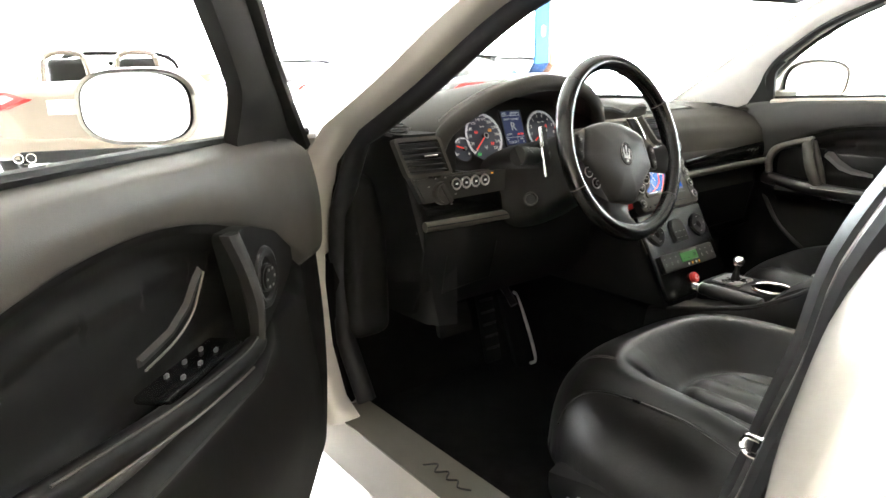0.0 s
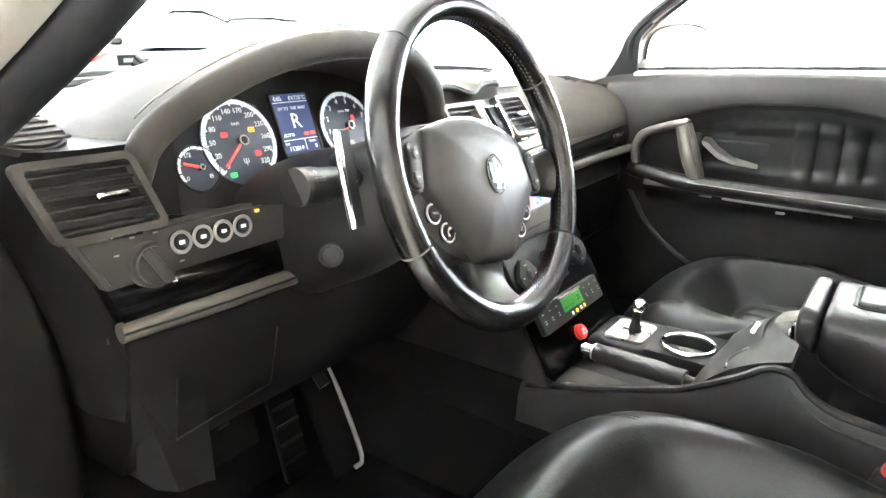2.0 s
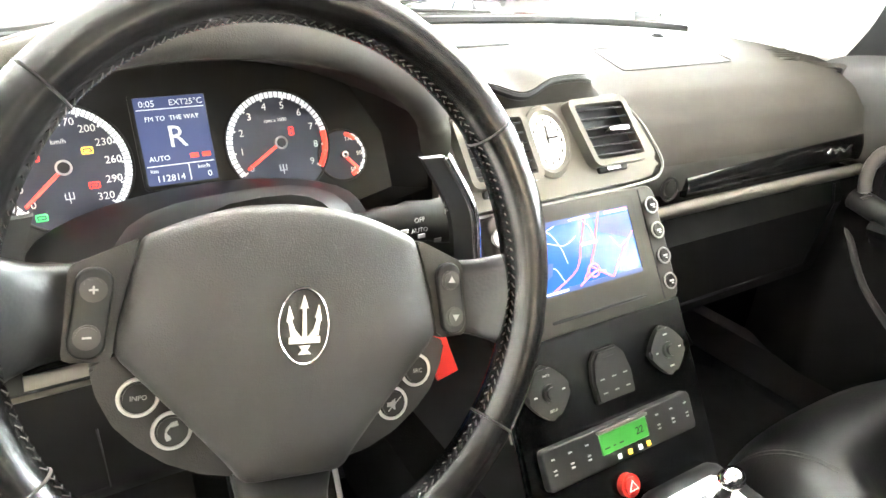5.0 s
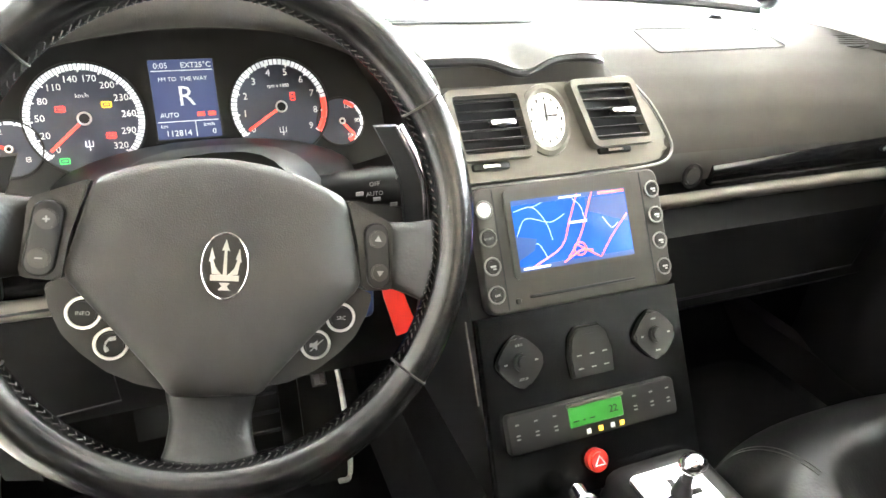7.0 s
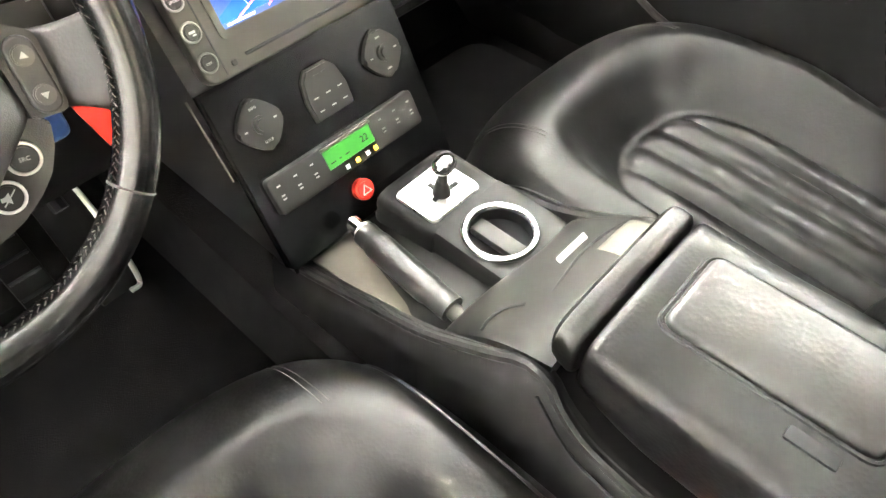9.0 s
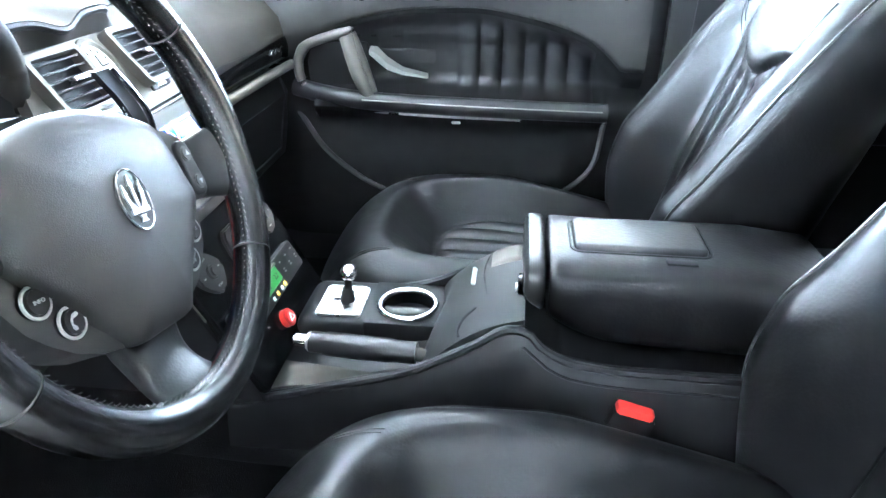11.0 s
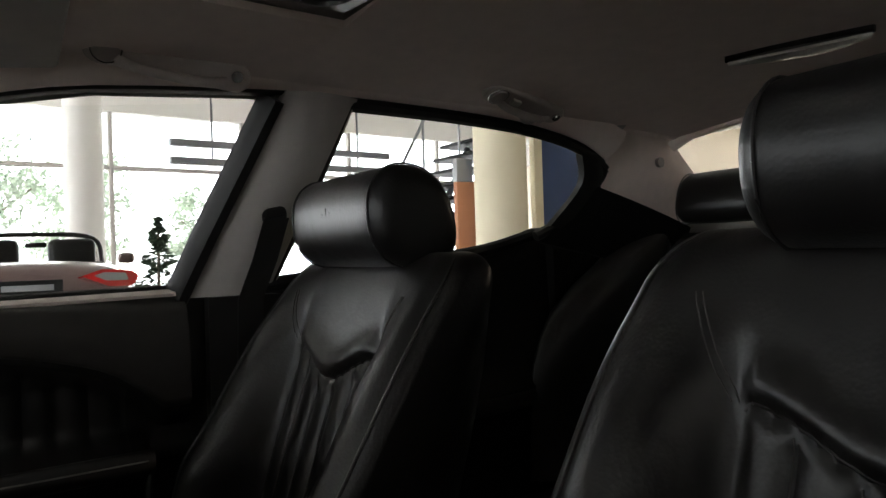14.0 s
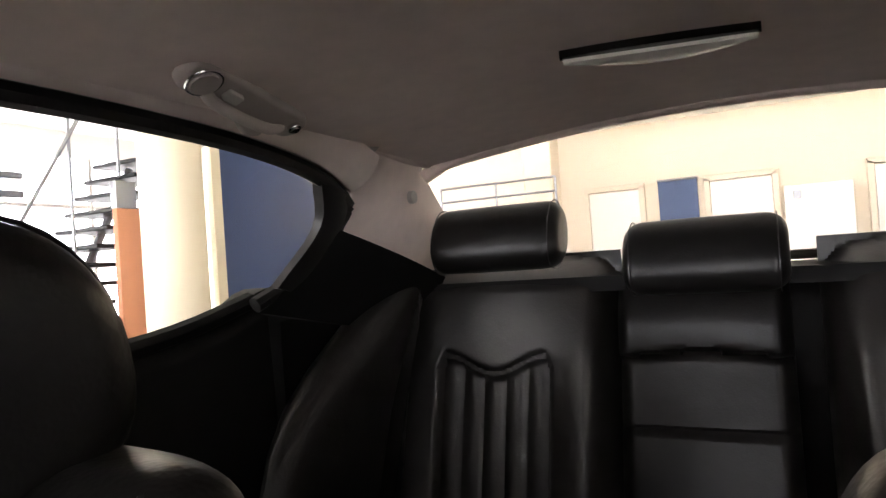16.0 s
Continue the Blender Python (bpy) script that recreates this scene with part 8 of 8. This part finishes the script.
def back_front(u, z, w=None):
    """Front face depth of a front seat's backrest (local y)."""
    w = back_half(z) if w is None else w
    q = abs(u) / w
    yc, yp = back_y(z), wing_y(z)
    k = min(1.0, max(0.0, (q - 0.46) / 0.34))
    k = k * k * (3 - 2 * k)
    y = yc + (yp - yc) * k - 0.012 * bell(q, 0.50, 0.05) * lerp_curve([(0.44, 1.0), (0.90, 0.8), (0.97, 0.0)], z)
    y += 0.010 * bell(q, 0.66, 0.07) * lerp_curve([(0.44, 1.0), (0.86, 1.0), (0.95, 0.0)], z)
    y -= 0.010 * max(0.0, (q - 0.80) / (EDGE_Q - 0.80)) ** 2
    if abs(u) < 0.122:
        seam = w_line(u)
        if z < seam:
            inside = min(1, (seam - z) / 0.016, (0.122 - abs(u)) / 0.012)
            flute = 0.010 * abs(math.cos(u / 0.0475 * math.pi)) ** 0.55
            y += inside * (flute - 0.013)
        y -= 0.008 * bell(z, seam + 0.002, 0.006) * min(1, max(0, (0.122 - abs(u)) / 0.01))
        y += 0.007 * bell(z, seam + 0.022, 0.016) * min(1, max(0, (0.122 - abs(u)) / 0.03))
    return y


FRONT_Q = [-EDGE_Q + 2 * EDGE_Q * k / 108 for k in range(109)]


def back_ring(z, w, shrink=0.0):
    """One closed level of a backrest: front face, rolled side, back shell. shrink draws it in towards its middle."""
    pts = [(q * w, back_front(q * w, z, w), z) for q in FRONT_Q]
    ye, yb = back_front(EDGE_Q * w, z, w), back_y(z) - lerp_curve([(0.44, 0.115), (0.80, 0.112), (1.06, 0.082)], z)
    side = []
    for a in (0.35, 0.7, 1.05, 1.4):
        side.append((w * (EDGE_Q + (1 - EDGE_Q) * math.sin(a)), ye - 0.022 * (1 - math.cos(a))))
    for k in (0.3, 0.5, 0.7, 0.85, 0.95):
        side.append((w * (1.0 - 0.10 * max(0.0, k - 0.5) ** 2 * 4), ye - 0.022 + (yb - ye + 0.022) * k))
    back = [(w * math.cos(math.pi / 2 * k / 8) * 0.88, yb - 0.025 * math.sin(math.pi / 2 * k / 8)) for k in range(1, 8)]
    right = side + back
    pts += [(x, y, z) for x, y in right]
    pts += [(0.0, yb - 0.026, z)]
    pts += [(-x, y, z) for x, y in reversed(right)]
    if shrink:
        ym = (back_y(z) + yb) / 2
        pts = [(x, y + (ym - y) * shrink, zz) for x, y, zz in pts]
    return pts


def seat_levels():
    rows = [(0.44 + 0.56 * k / 80, back_half(0.44 + 0.56 * k / 80), 0.0) for k in range(81)]
    for k in range(1, 13):
        a = math.pi / 2 * k / 12
        rows.append((1.0 + 0.054 * math.sin(a), 0.240 - 0.052 * (1 - math.cos(a)), 0.80 * (1 - math.cos(a)) ** 1.6))
    return rows


def headrest_ring(x, scale, cy, cz, hy, hz, lean):
    """One upright section of a headrest, egg-shaped."""
    out = []
    for i in range(36):
        a = 2 * math.pi * i / 36
        c, s_ = math.cos(a), math.sin(a)
        zz = hz * math.copysign(abs(s_) ** 0.88, s_) * scale
        yy = hy * math.copysign(abs(c) ** 0.85, c) * scale * (1.0 - 0.10 * s_)
        out.append((x, cy + yy + lean * zz, cz + zz))
    return out


def headrest_bm(cx, half, cy, cz, hy, hz, lean, r=0.030):
    rows = []
    for k in range(7):
        a = math.pi / 2 * k / 6
        rows.append((-(half - r + r * math.cos(a)), 1 - (r / hz) * 0.95 * (1 - math.sin(a))))
    rows += [(-(half - r) * (1 - k / 6), 1 + 0.012 * math.sin(math.pi / 2 * k / 6)) for k in range(1, 7)]
    rows += [(-x, s) for x, s in reversed(rows[:-1])]
    return loft([headrest_ring(cx + x, s, cy, cz, hy, hz, lean) for x, s in rows])


def make_seat():
    t = thing("bucket_seat", (0, 0, 0.3), "black leather front sports seat with fluted centre panel", "car seat", "front seats")

    def cush(u, v):
        # u across, v from front (0) to back (1)
        q = 2 * u - 1
        x = 0.266 * math.copysign(abs(q) ** 0.9, q)
        y = 0.112 - 0.642 * v - (0.120 * abs(q) ** 2.6 + 0.05 * abs(q) ** 8) * (1 - v)
        side = 0.266 - abs(x)
        front = (0.642 * v) * 0.67
        d = max(0.0, -math.log(math.exp(-side * 26) + math.exp(-front * 26)) / 26)
        e = max(0.0, -math.log(math.exp(-side / 0.072 * 3) + math.exp(-0.642 * v / 0.138 * 3)) / 3)
        rise = math.sqrt(max(0.0, 1 - (1 - min(1, e)) ** 2))
        h = 0.428 + 0.188 * rise - 0.05 * max(0, v - 0.5) * (1 - 0.6 * abs(q)) - 0.24 * max(0.0, v - 0.44) ** 1.3 * abs(q) ** 2
        dip = min(1, max(0, (d - 0.080) / 0.062))
        h -= 0.064 * dip * dip * (3 - 2 * dip)
        if d > 0.142:
            h += min(1, (d - 0.142) / 0.020) * (0.011 * abs(math.cos(x / 0.0475 * math.pi)) ** 0.55 - 0.004)
        h -= 0.007 * bell(d, 0.142, 0.008)
        return (x, y, h)

    def cush_low(u, v):
        x = -0.245 + 0.49 * u
        q = x / 0.245
        return (x, 0.055 - 0.555 * v - 0.13 * abs(q) ** 2.6 * (1 - v), 0.40)

    part("cushion", surface(cush, 132, 132, back=cush_low), LEATHER, t, "black leather cushion with fluted centre")
    part("backrest", loft([back_ring(z, w, sh) for z, w, sh in seat_levels()]), LEATHER, t, "black leather backrest with fluted centre")
    # piping and twin stitching
    for s in (-1, 1):
        edge = []
        for z, w, sh in seat_levels()[4:89]:
            y = back_front(s * EDGE_Q * w, z, w)
            ym = back_y(z) - 0.0575
            edge.append((s * (EDGE_Q * w + 0.001), y + (ym - y) * sh + 0.001, z))
        part("piping", tube(edge, 0.0024, 6), PIPING, t, "thin black piping")
        part("cushion_piping", tube([(lambda p: (p[0], p[1], p[2] + 0.001))(cush(0.5 + s * 0.412, 0.03 + 0.9 * k / 30)) for k in range(31)], 0.0022, 6), PIPING, t)
        for d in (0.0, 0.006):
            part("seam_stitching", tube([(s * (0.120 + d + 0.040 * k / 16), back_front(s * (0.120 + d + 0.040 * k / 16), 0.915 + 0.085 * k / 16) + 0.0006, 0.915 + 0.085 * k / 16) for k in range(17)], 0.0007, 5), RIM_THREAD, t)
        for d in (0.0, 0.012):
            part("cushion_stitching", tube([(lambda p: (p[0], p[1], p[2] + 0.0006))(cush(0.5 + s * (0.27 + d), 0.015 + 0.205 * k / 16)) for k in range(17)], 0.0007, 5), RIM_THREAD, t)
        # stitched seams between the flutes
    for u in (-0.0713, -0.0238, 0.0238, 0.0713):
        top = w_line(u) - 0.004
        part("flute_stitching", tube([(u + 0.003, back_front(u + 0.003, z) + 0.0008, z) for z in [0.56 + (top - 0.56) * k / 36 for k in range(37)]], 0.0006, 5), RIM_THREAD, t)
    part("scallop_seam", tube([(u, back_front(u, w_line(u) + 0.003) + 0.001, w_line(u) + 0.003) for u in [-0.116 + 0.232 * k / 40 for k in range(41)]], 0.0013, 6), PIPING, t)
    # headrest
    hr = part("headrest", headrest_bm(0.0, 0.144, -0.676, 1.103, 0.068, 0.070, 0.14), LEATHER, t, "rounded black leather headrest")
    for s in (-1, 1):
        part("headrest_seam", tube([tuple(p) for p in (lambda r: r + r[:1])(headrest_ring(s * 0.121, 1.010, -0.676, 1.103, 0.068, 0.070, 0.14))], 0.0016, 5), PIPING, hr)
    hm_ = plane_m((0, -0.6088, 1.103), (1, 0, 0), (0, 0.1, 1))
    for pts in ([(0, -0.018), (0, 0.018)], [(-0.012, 0.012), (-0.010, 0.0), (-0.004, -0.006), (0, -0.007)], [(0.012, 0.012), (0.010, 0.0), (0.004, -0.006), (0, -0.007)], [(-0.010, -0.007), (0.010, -0.007)]):
        part("embossed_mark", tube([tuple(hm_ @ Vector((x, y, 0.0))) for x, y in pts], 0.0013, 6, 4), LEATHER, hr)
    for x in (-0.055, 0.055):
        part("headrest_post", tube([(x, -0.690, 1.0), (x, -0.682, 1.07)], 0.007, 8), CHROME, t)
    # base with switches
    part("seat_base", box((0, -0.26, 0.385), (0.44, 0.44, 0.10), 0.02, 2), SOFT_BLACK, t)
    for s in (-1, 1):
        part("side_valance", loft([[(s * 0.252, y, 0.36), (s * 0.268, y, 0.40), (s * 0.268, y, z), (s * 0.245, y, z + 0.01), (s * 0.24, y, 0.36)] for y, z in ((-0.01, 0.43), (-0.1, 0.45), (-0.35, 0.46), (-0.5, 0.46))]), SOFT_BLACK, t)
        part("seat_rail", box((s * 0.19, -0.25, 0.33), (0.04, 0.5, 0.03), 0.006), STEEL, t)
    sw = part("seat_switch", box((-0.273, -0.16, 0.425), (0.014, 0.10, 0.016), 0.006, 2), DARK_TRIM, t)
    for k in range(4):
        part("seat_button", box((-0.275, -0.06 - 0.022 * k, 0.405 + 0.012 * (k % 2)), (0.010, 0.012, 0.008), 0.003, 2), SATIN, t)
    return t


seat = make_seat()
seat.matrix_basis = Matrix.Translation((0.362, 0.0, 0.3))
driver = copy_thing(seat, Matrix.Translation((-0.364, -0.040, 0.3)))
for ob in driver.children:
    if ob.name.startswith(("cushion", "seat_", "side_valance")):
        ob.location.y -= 0.030
    elif ob.name.startswith("headrest"):
        ob.location += Vector((0.012, -0.030, 0.012))
    else:
        ob.location += Vector((0.034, -0.030, 0.014))
tagged(driver, "black leather driver seat, set back, fluted centre panel")
tagged(seat, "black leather passenger seat with fluted centre panel")

# ---- rear bench ----
REAR = thing("rear_bench", (0, -1.6, 0.35), "black leather rear bench with two fluted seats and centre section", "car seat")


def rear_back(cx, half, fluted):
    def face(u, v):
        x = -half + 2 * half * u
        q = x / half
        z = 0.52 + 0.615 * v
        y = -1.69 - 0.12 * (z - 0.6) / 0.45
        if fluted:
            y += 0.034 * bell(abs(q), 0.80, 0.20) * (1 - 0.75 * v)
        y -= 0.11 * max(0, (v - 0.88) / 0.12) ** 2
        y -= 0.09 * max(0, (abs(q) - 0.78) / 0.22) ** 2.2 * (1 if fluted else 0.4) + 0.09 * max(0.0, (v - 0.66) / 0.34) ** 2 * abs(q) ** 3 * (1 if fluted else 0.2)
        if fluted:
            seam = w_line(x, 0.900)
            inside = max(0.0, min(1, (seam - z) / 0.022, (0.132 - abs(x)) / 0.018))
            inside = inside * inside * (3 - 2 * inside)
            y += 0.022 * (1 - inside) + inside * 0.009 * abs(math.cos(x / 0.0475 * math.pi)) ** 0.55
            y -= 0.008 * bell(z, seam, 0.006) * (1 if abs(x) < 0.128 else 0)
        else:
            y += 0.020 + 0.012 * bell(z, 1.0, 0.05)
            y -= 0.014 * bell(z, 0.925 + 0.014 * (1 - q * q), 0.006) + (0.018 if z < 0.925 + 0.014 * (1 - q * q) else 0.0)
            y -= 0.008 * bell(z, 0.80, 0.004)
        return (cx + x, max(y, -1.905), z)

    return surface(face, 100, 100, back=lambda u, v: (cx - half + 2 * half * u, -1.86 - 0.06 * v, 0.52 + 0.615 * v - 0.05 * v ** 8))


for cx, half in ((-0.425, 0.275), (0.455, 0.245)):
    # Paler leather brightens the backrests; the light on them is in the colour.
    part("outer_backrest", rear_back(cx, half, True), LEATHER_WORN_LIT, REAR, "fluted black leather backrest")
part("centre_backrest", rear_back(0.052, 0.152, False), LEATHER, REAR, "plain folding centre section")
part("cushion", surface(lambda u, v: (-0.66 + 1.32 * u, -1.14 - 0.56 * v, 0.50 + 0.02 * math.cos((u * 2 - 1) * 9) - 0.05 * max(0, 0.12 - v) * 8 * 0.4 - 0.03 * v), 60, 24, back=lambda u, v: (-0.64 + 1.28 * u, -1.15 - 0.55 * v, 0.34)), LEATHER, REAR)
for s in (-1, 1):
    # Light falling on the bolster is put into its paler leather.
    part("side_bolster", loft([[(s * 0.668 + 0.055 * math.cos(a), (yf + yr) / 2 + (yf - yr) / 2 * math.sin(a), z) for a in (2 * math.pi * k / 24 for k in range(24))] for z, yf, yr in ((0.50, -1.27, -1.66), (0.60, -1.272, -1.68), (0.70, -1.278, -1.70), (0.77, -1.287, -1.72), (0.84, -1.315, -1.74), (0.90, -1.357, -1.76), (0.955, -1.43, -1.78), (1.01, -1.525, -1.80), (1.055, -1.60, -1.82), (1.085, -1.67, -1.80))]), LEATHER_WORN_LIT, REAR, "leather side bolster, paler for the light on it")
for cx, w, hz_ in ((0.43, 0.140, 1.175), (0.035, 0.138, 1.115), (-0.40, 0.140, 1.175)):
    hr = part("headrest", headrest_bm(cx, w, -1.765, hz_, 0.056, 0.068, -0.20, 0.034), LEATHER, REAR, "low black leather rear headrest")
    for s in (-1, 1):
        part("headrest_seam", tube([tuple(p) for p in (lambda r: r + r[:1])(headrest_ring(cx + s * (w - 0.016), 1.006, -1.765, hz_, 0.056, 0.068, -0.20))], 0.0014, 5), PIPING, hr)

# rear belts
for s in (1, -1):
    b = thing("rear_seat_belt", (s * 0.60, -1.6, 0.6), "black rear seat belt with bright metal tongue", "seat belt")
    part("strap", loft([[(s * x - 0.022, y, z), (s * x + 0.022, y - 0.01, z), (s * x + 0.022, y - 0.013, z), (s * x - 0.022, y - 0.003, z)] for x, y, z in ((0.640, -1.76, 1.09), (0.618, -1.70, 1.00), (0.604, -1.60, 0.85), (0.600, -1.53, 0.70), (0.602, -1.50, 0.58))]), SOFT_BLACK, b)
    tm_ = Matrix.Translation((s * 0.592, -1.405, 0.642)) @ Matrix.Rotation(radians(-25), 4, 'Z') @ Matrix.Rotation(radians(20 * s), 4, 'Y')
    part("tongue", frame_bm(rounded(0.05, 0.062, 0.006), rounded(0.016, 0.02, 0.003, cy=-0.008), 0.004, tm_ @ Matrix.Rotation(radians(90), 4, 'X')), SATIN, b, "bright metal tongue")
    part("tongue_grip", box((0, 0, 0.042), (0.054, 0.012, 0.03), 0.005, 2, tm_), SOFT_BLACK, b)

# front belts on the pillars
for s in (1, -1):
    b = thing("front_seat_belt", (s * 0.69, -0.6, 0.4), "black front seat belt hanging from the pillar", "seat belt")
    part("guide", padded(0.046, 0.034, 0.014, 0.014, plane_m((s * 0.652, -0.640, 1.132), (0, -s, 0.25 * s), (-0.4 * s, 0, 1)), 0.006), SOFT_BLACK, b)
    part("guide_slot", padded(0.034, 0.006, 0.0025, 0.003, plane_m((s * 0.6385, -0.640, 1.126), (0, -s, 0.25 * s), (-0.4 * s, 0, 1)), 0.001), RUBBER, b)
    part("strap", loft([[(s * x, y - 0.023, z), (s * x, y + 0.023, z), (s * x - s * 0.003, y + 0.023, z), (s * x - s * 0.003, y - 0.023, z)] for x, y, z in ((0.639, -0.642, 1.125), (0.650, -0.622, 1.05), (0.668, -0.600, 0.98), (0.672, -0.592, 0.7), (0.672, -0.590, 0.42))]), SOFT_BLACK, b)

# ---- roof fittings ----
for s in (1, -1):
    for yy, zz, x0, lean, slope in ((-1.100, 1.345, 0.470, 0.17, (-0.88, 0.42)), (-0.44, 1.345, 0.515, 0.0, (-0.5, 0.85))):
        if s < 0 and yy > -0.5:
            continue
        gh = thing("grab_handle", (s * x0, yy, zz), "folded taupe roof grab handle with chrome ringed ends", "grab handle")
        gm = plane_m((s * x0, yy, zz), (lean, -s, -0.10 * s), (s * slope[0], 0, slope[1]))
        f = -1 if s > 0 else 1
        part("base_plate", padded(0.235, 0.046, 0.022, 0.012, at(gm, 0, 0, -0.004), 0.006), GRAB, gh)
        part("bar", tube([tuple(gm @ Vector(p)) for p in ((-0.075 , -0.008, 0.006), (-0.055, -0.014, 0.013), (0.0, -0.016, 0.015), (0.055, -0.014, 0.013), (0.080, -0.008, 0.006))], 0.0075, 10, 6), GRAB, gh)
        cap = part("end_cap", cyl(0.0195, 0.010, at(gm, -0.088 * -f, 0.002, 0.004), 28, 0.003), GRAB, gh, "round taupe end cap")
        part("cap_ring", ring(0.0200, 0.0018, at(gm, -0.088 * -f, 0.002, 0.010), 32, 6), CHROME, cap)
        part("pivot", cyl(0.009, 0.012, at(gm, 0.094 * -f, 0.004, 0.004), 18, 0.003), CHROME, gh, "chrome pivot cap")
        if yy < -0.5:
            part("reading_lens", padded(0.026, 0.015, 0.003, 0.006, at(gm, -0.038 * -f, 0.002, 0.008), 0.002), LAMP_LENS, gh, "pale lamp lens")
            part("coat_hook", tube([tuple(gm @ Vector(p)) for p in ((0.020 * -f, -0.026, 0.002), (0.036 * -f, -0.031, 0.008), (0.054 * -f, -0.028, 0.004))], 0.0095, 12, 4), GRAB, gh)
lampm = Matrix.Translation((0.02, -1.265, 1.365))
rl = thing("roof_lamp", (0.03, -1.30, 1.36), "slim curved rear roof lamp with pale lens and dark rim", "lamp")
crv = [(0.105 - 0.21 * k / 12, 0.022 - 0.044 * k / 12, k / 3 * (1 - k / 12)) for k in range(13)]
part("rim", strip([(x, y + 0.003 + 0.006 * b, -0.003) for x, y, b in crv], [(x, y - 0.004 - 0.062 * b, -0.003) for x, y, b in crv], 0.008, (0, 0, -1), 0.003), PIANO, rl)
part("lens", strip([(x * 0.97, y * 0.97 - 0.003 * b, -0.009) for x, y, b in crv], [(x * 0.96, y * 0.96 - 0.001 - 0.054 * b, -0.009) for x, y, b in crv], 0.005, (0, 0, -1), 0.003), LAMP_LENS, rl)
for o in rl.children:
    o.matrix_parent_inverse = Matrix.Identity(4)
rl.matrix_basis = lampm
for s in (1, -1):
    v = thing("sun_visor", (s * 0.36, -0.16, 1.33), "folded taupe cloth sun visor", "sun visor")
    vm = Matrix.Translation((s * 0.385, -0.212, 1.338)) @ Matrix.Rotation(radians(-8), 4, 'X') @ Matrix.Rotation(radians(s * 8), 4, 'Y')
    part("flap", box((0, 0, 0), (0.30, 0.165, 0.018), 0.008, 3, vm), PILLAR, v)
    part("pivot_pin", tube([tuple(vm @ Vector((s * 0.15, 0.06, 0))), tuple(vm @ Vector((s * 0.175, 0.065, 0.012)))], 0.006, 8), CHROME, v)
mir = thing("interior_mirror", (0.0, -0.02, 1.27), "black interior rear-view mirror on the windscreen", "mirror")
mm = plane_m((0.0, -0.075, 1.245), (1, -0.10, 0), (0, 0.15, 1))
part("housing", prism(rounded(0.25, 0.07, 0.03), 0.03, at(mm, 0, 0, -0.03), 0.008), SOFT_BLACK, mir)
part("glass", prism(rounded(0.235, 0.058, 0.026), 0.002, at(mm, 0, 0, 0.0)), MIRROR, mir)
part("stem", tube([(0, -0.05, 1.255), (0, 0.0, 1.30), (0, 0.02, 1.33)], 0.012, 8, 3), SOFT_BLACK, mir)
oc = thing("overhead_console", (0, -0.2, 1.37), "taupe overhead console with chrome rimmed lamps", "overhead console")
part("pod", box((0, -0.205, 1.368), (0.2, 0.14, 0.03), 0.012, 3), HEADLINER, oc)
for x in (-0.05, 0.05):
    part("map_lamp", box((x, -0.2, 1.350), (0.07, 0.07, 0.008), 0.004, 2), LAMP_LENS, oc)
    part("lamp_rim", frame_bm(rounded(0.08, 0.08, 0.01), rounded(0.07, 0.07, 0.008), 0.006, Matrix.Translation((x, -0.2, 1.345))), CHROME, oc)

# sill plate with script badge
sp = thing("sill_plate", (-0.76, 0.1, 0.41), "satin metal sill plate with dark script badge", "sill plate")
part("plate", prism([(-0.80, -0.45), (-0.715, -0.45), (-0.715, 0.36), (-0.80, 0.38)], 0.003, Matrix.Translation((0, 0, 0.411))), BEZEL, sp)
part("script", tube([(-0.770, 0.09, 0.415), (-0.748, 0.075, 0.415), (-0.766, 0.06, 0.415), (-0.748, 0.045, 0.415), (-0.764, 0.03, 0.415), (-0.752, 0.015, 0.415), (-0.764, 0.0, 0.415), (-0.752, -0.02, 0.415)], 0.0018, 6, 4), SOFT_BLACK, sp)
mat_ = thing("floor_mat", (-0.40, 0.1, 0.32), "black carpet floor mat in the driver footwell", "mat")
part("carpet", prism(rounded(0.46, 0.62, 0.05), 0.012, Matrix.Translation((-0.42, 0.12, 0.322)), 0.004), CARPET, mat_)
mat2 = thing("floor_mat", (0.42, 0.1, 0.32), "black carpet floor mat in the passenger footwell", "mat")
part("carpet", prism(rounded(0.46, 0.62, 0.05), 0.012, Matrix.Translation((0.42, 0.12, 0.322)), 0.004), CARPET, mat2)
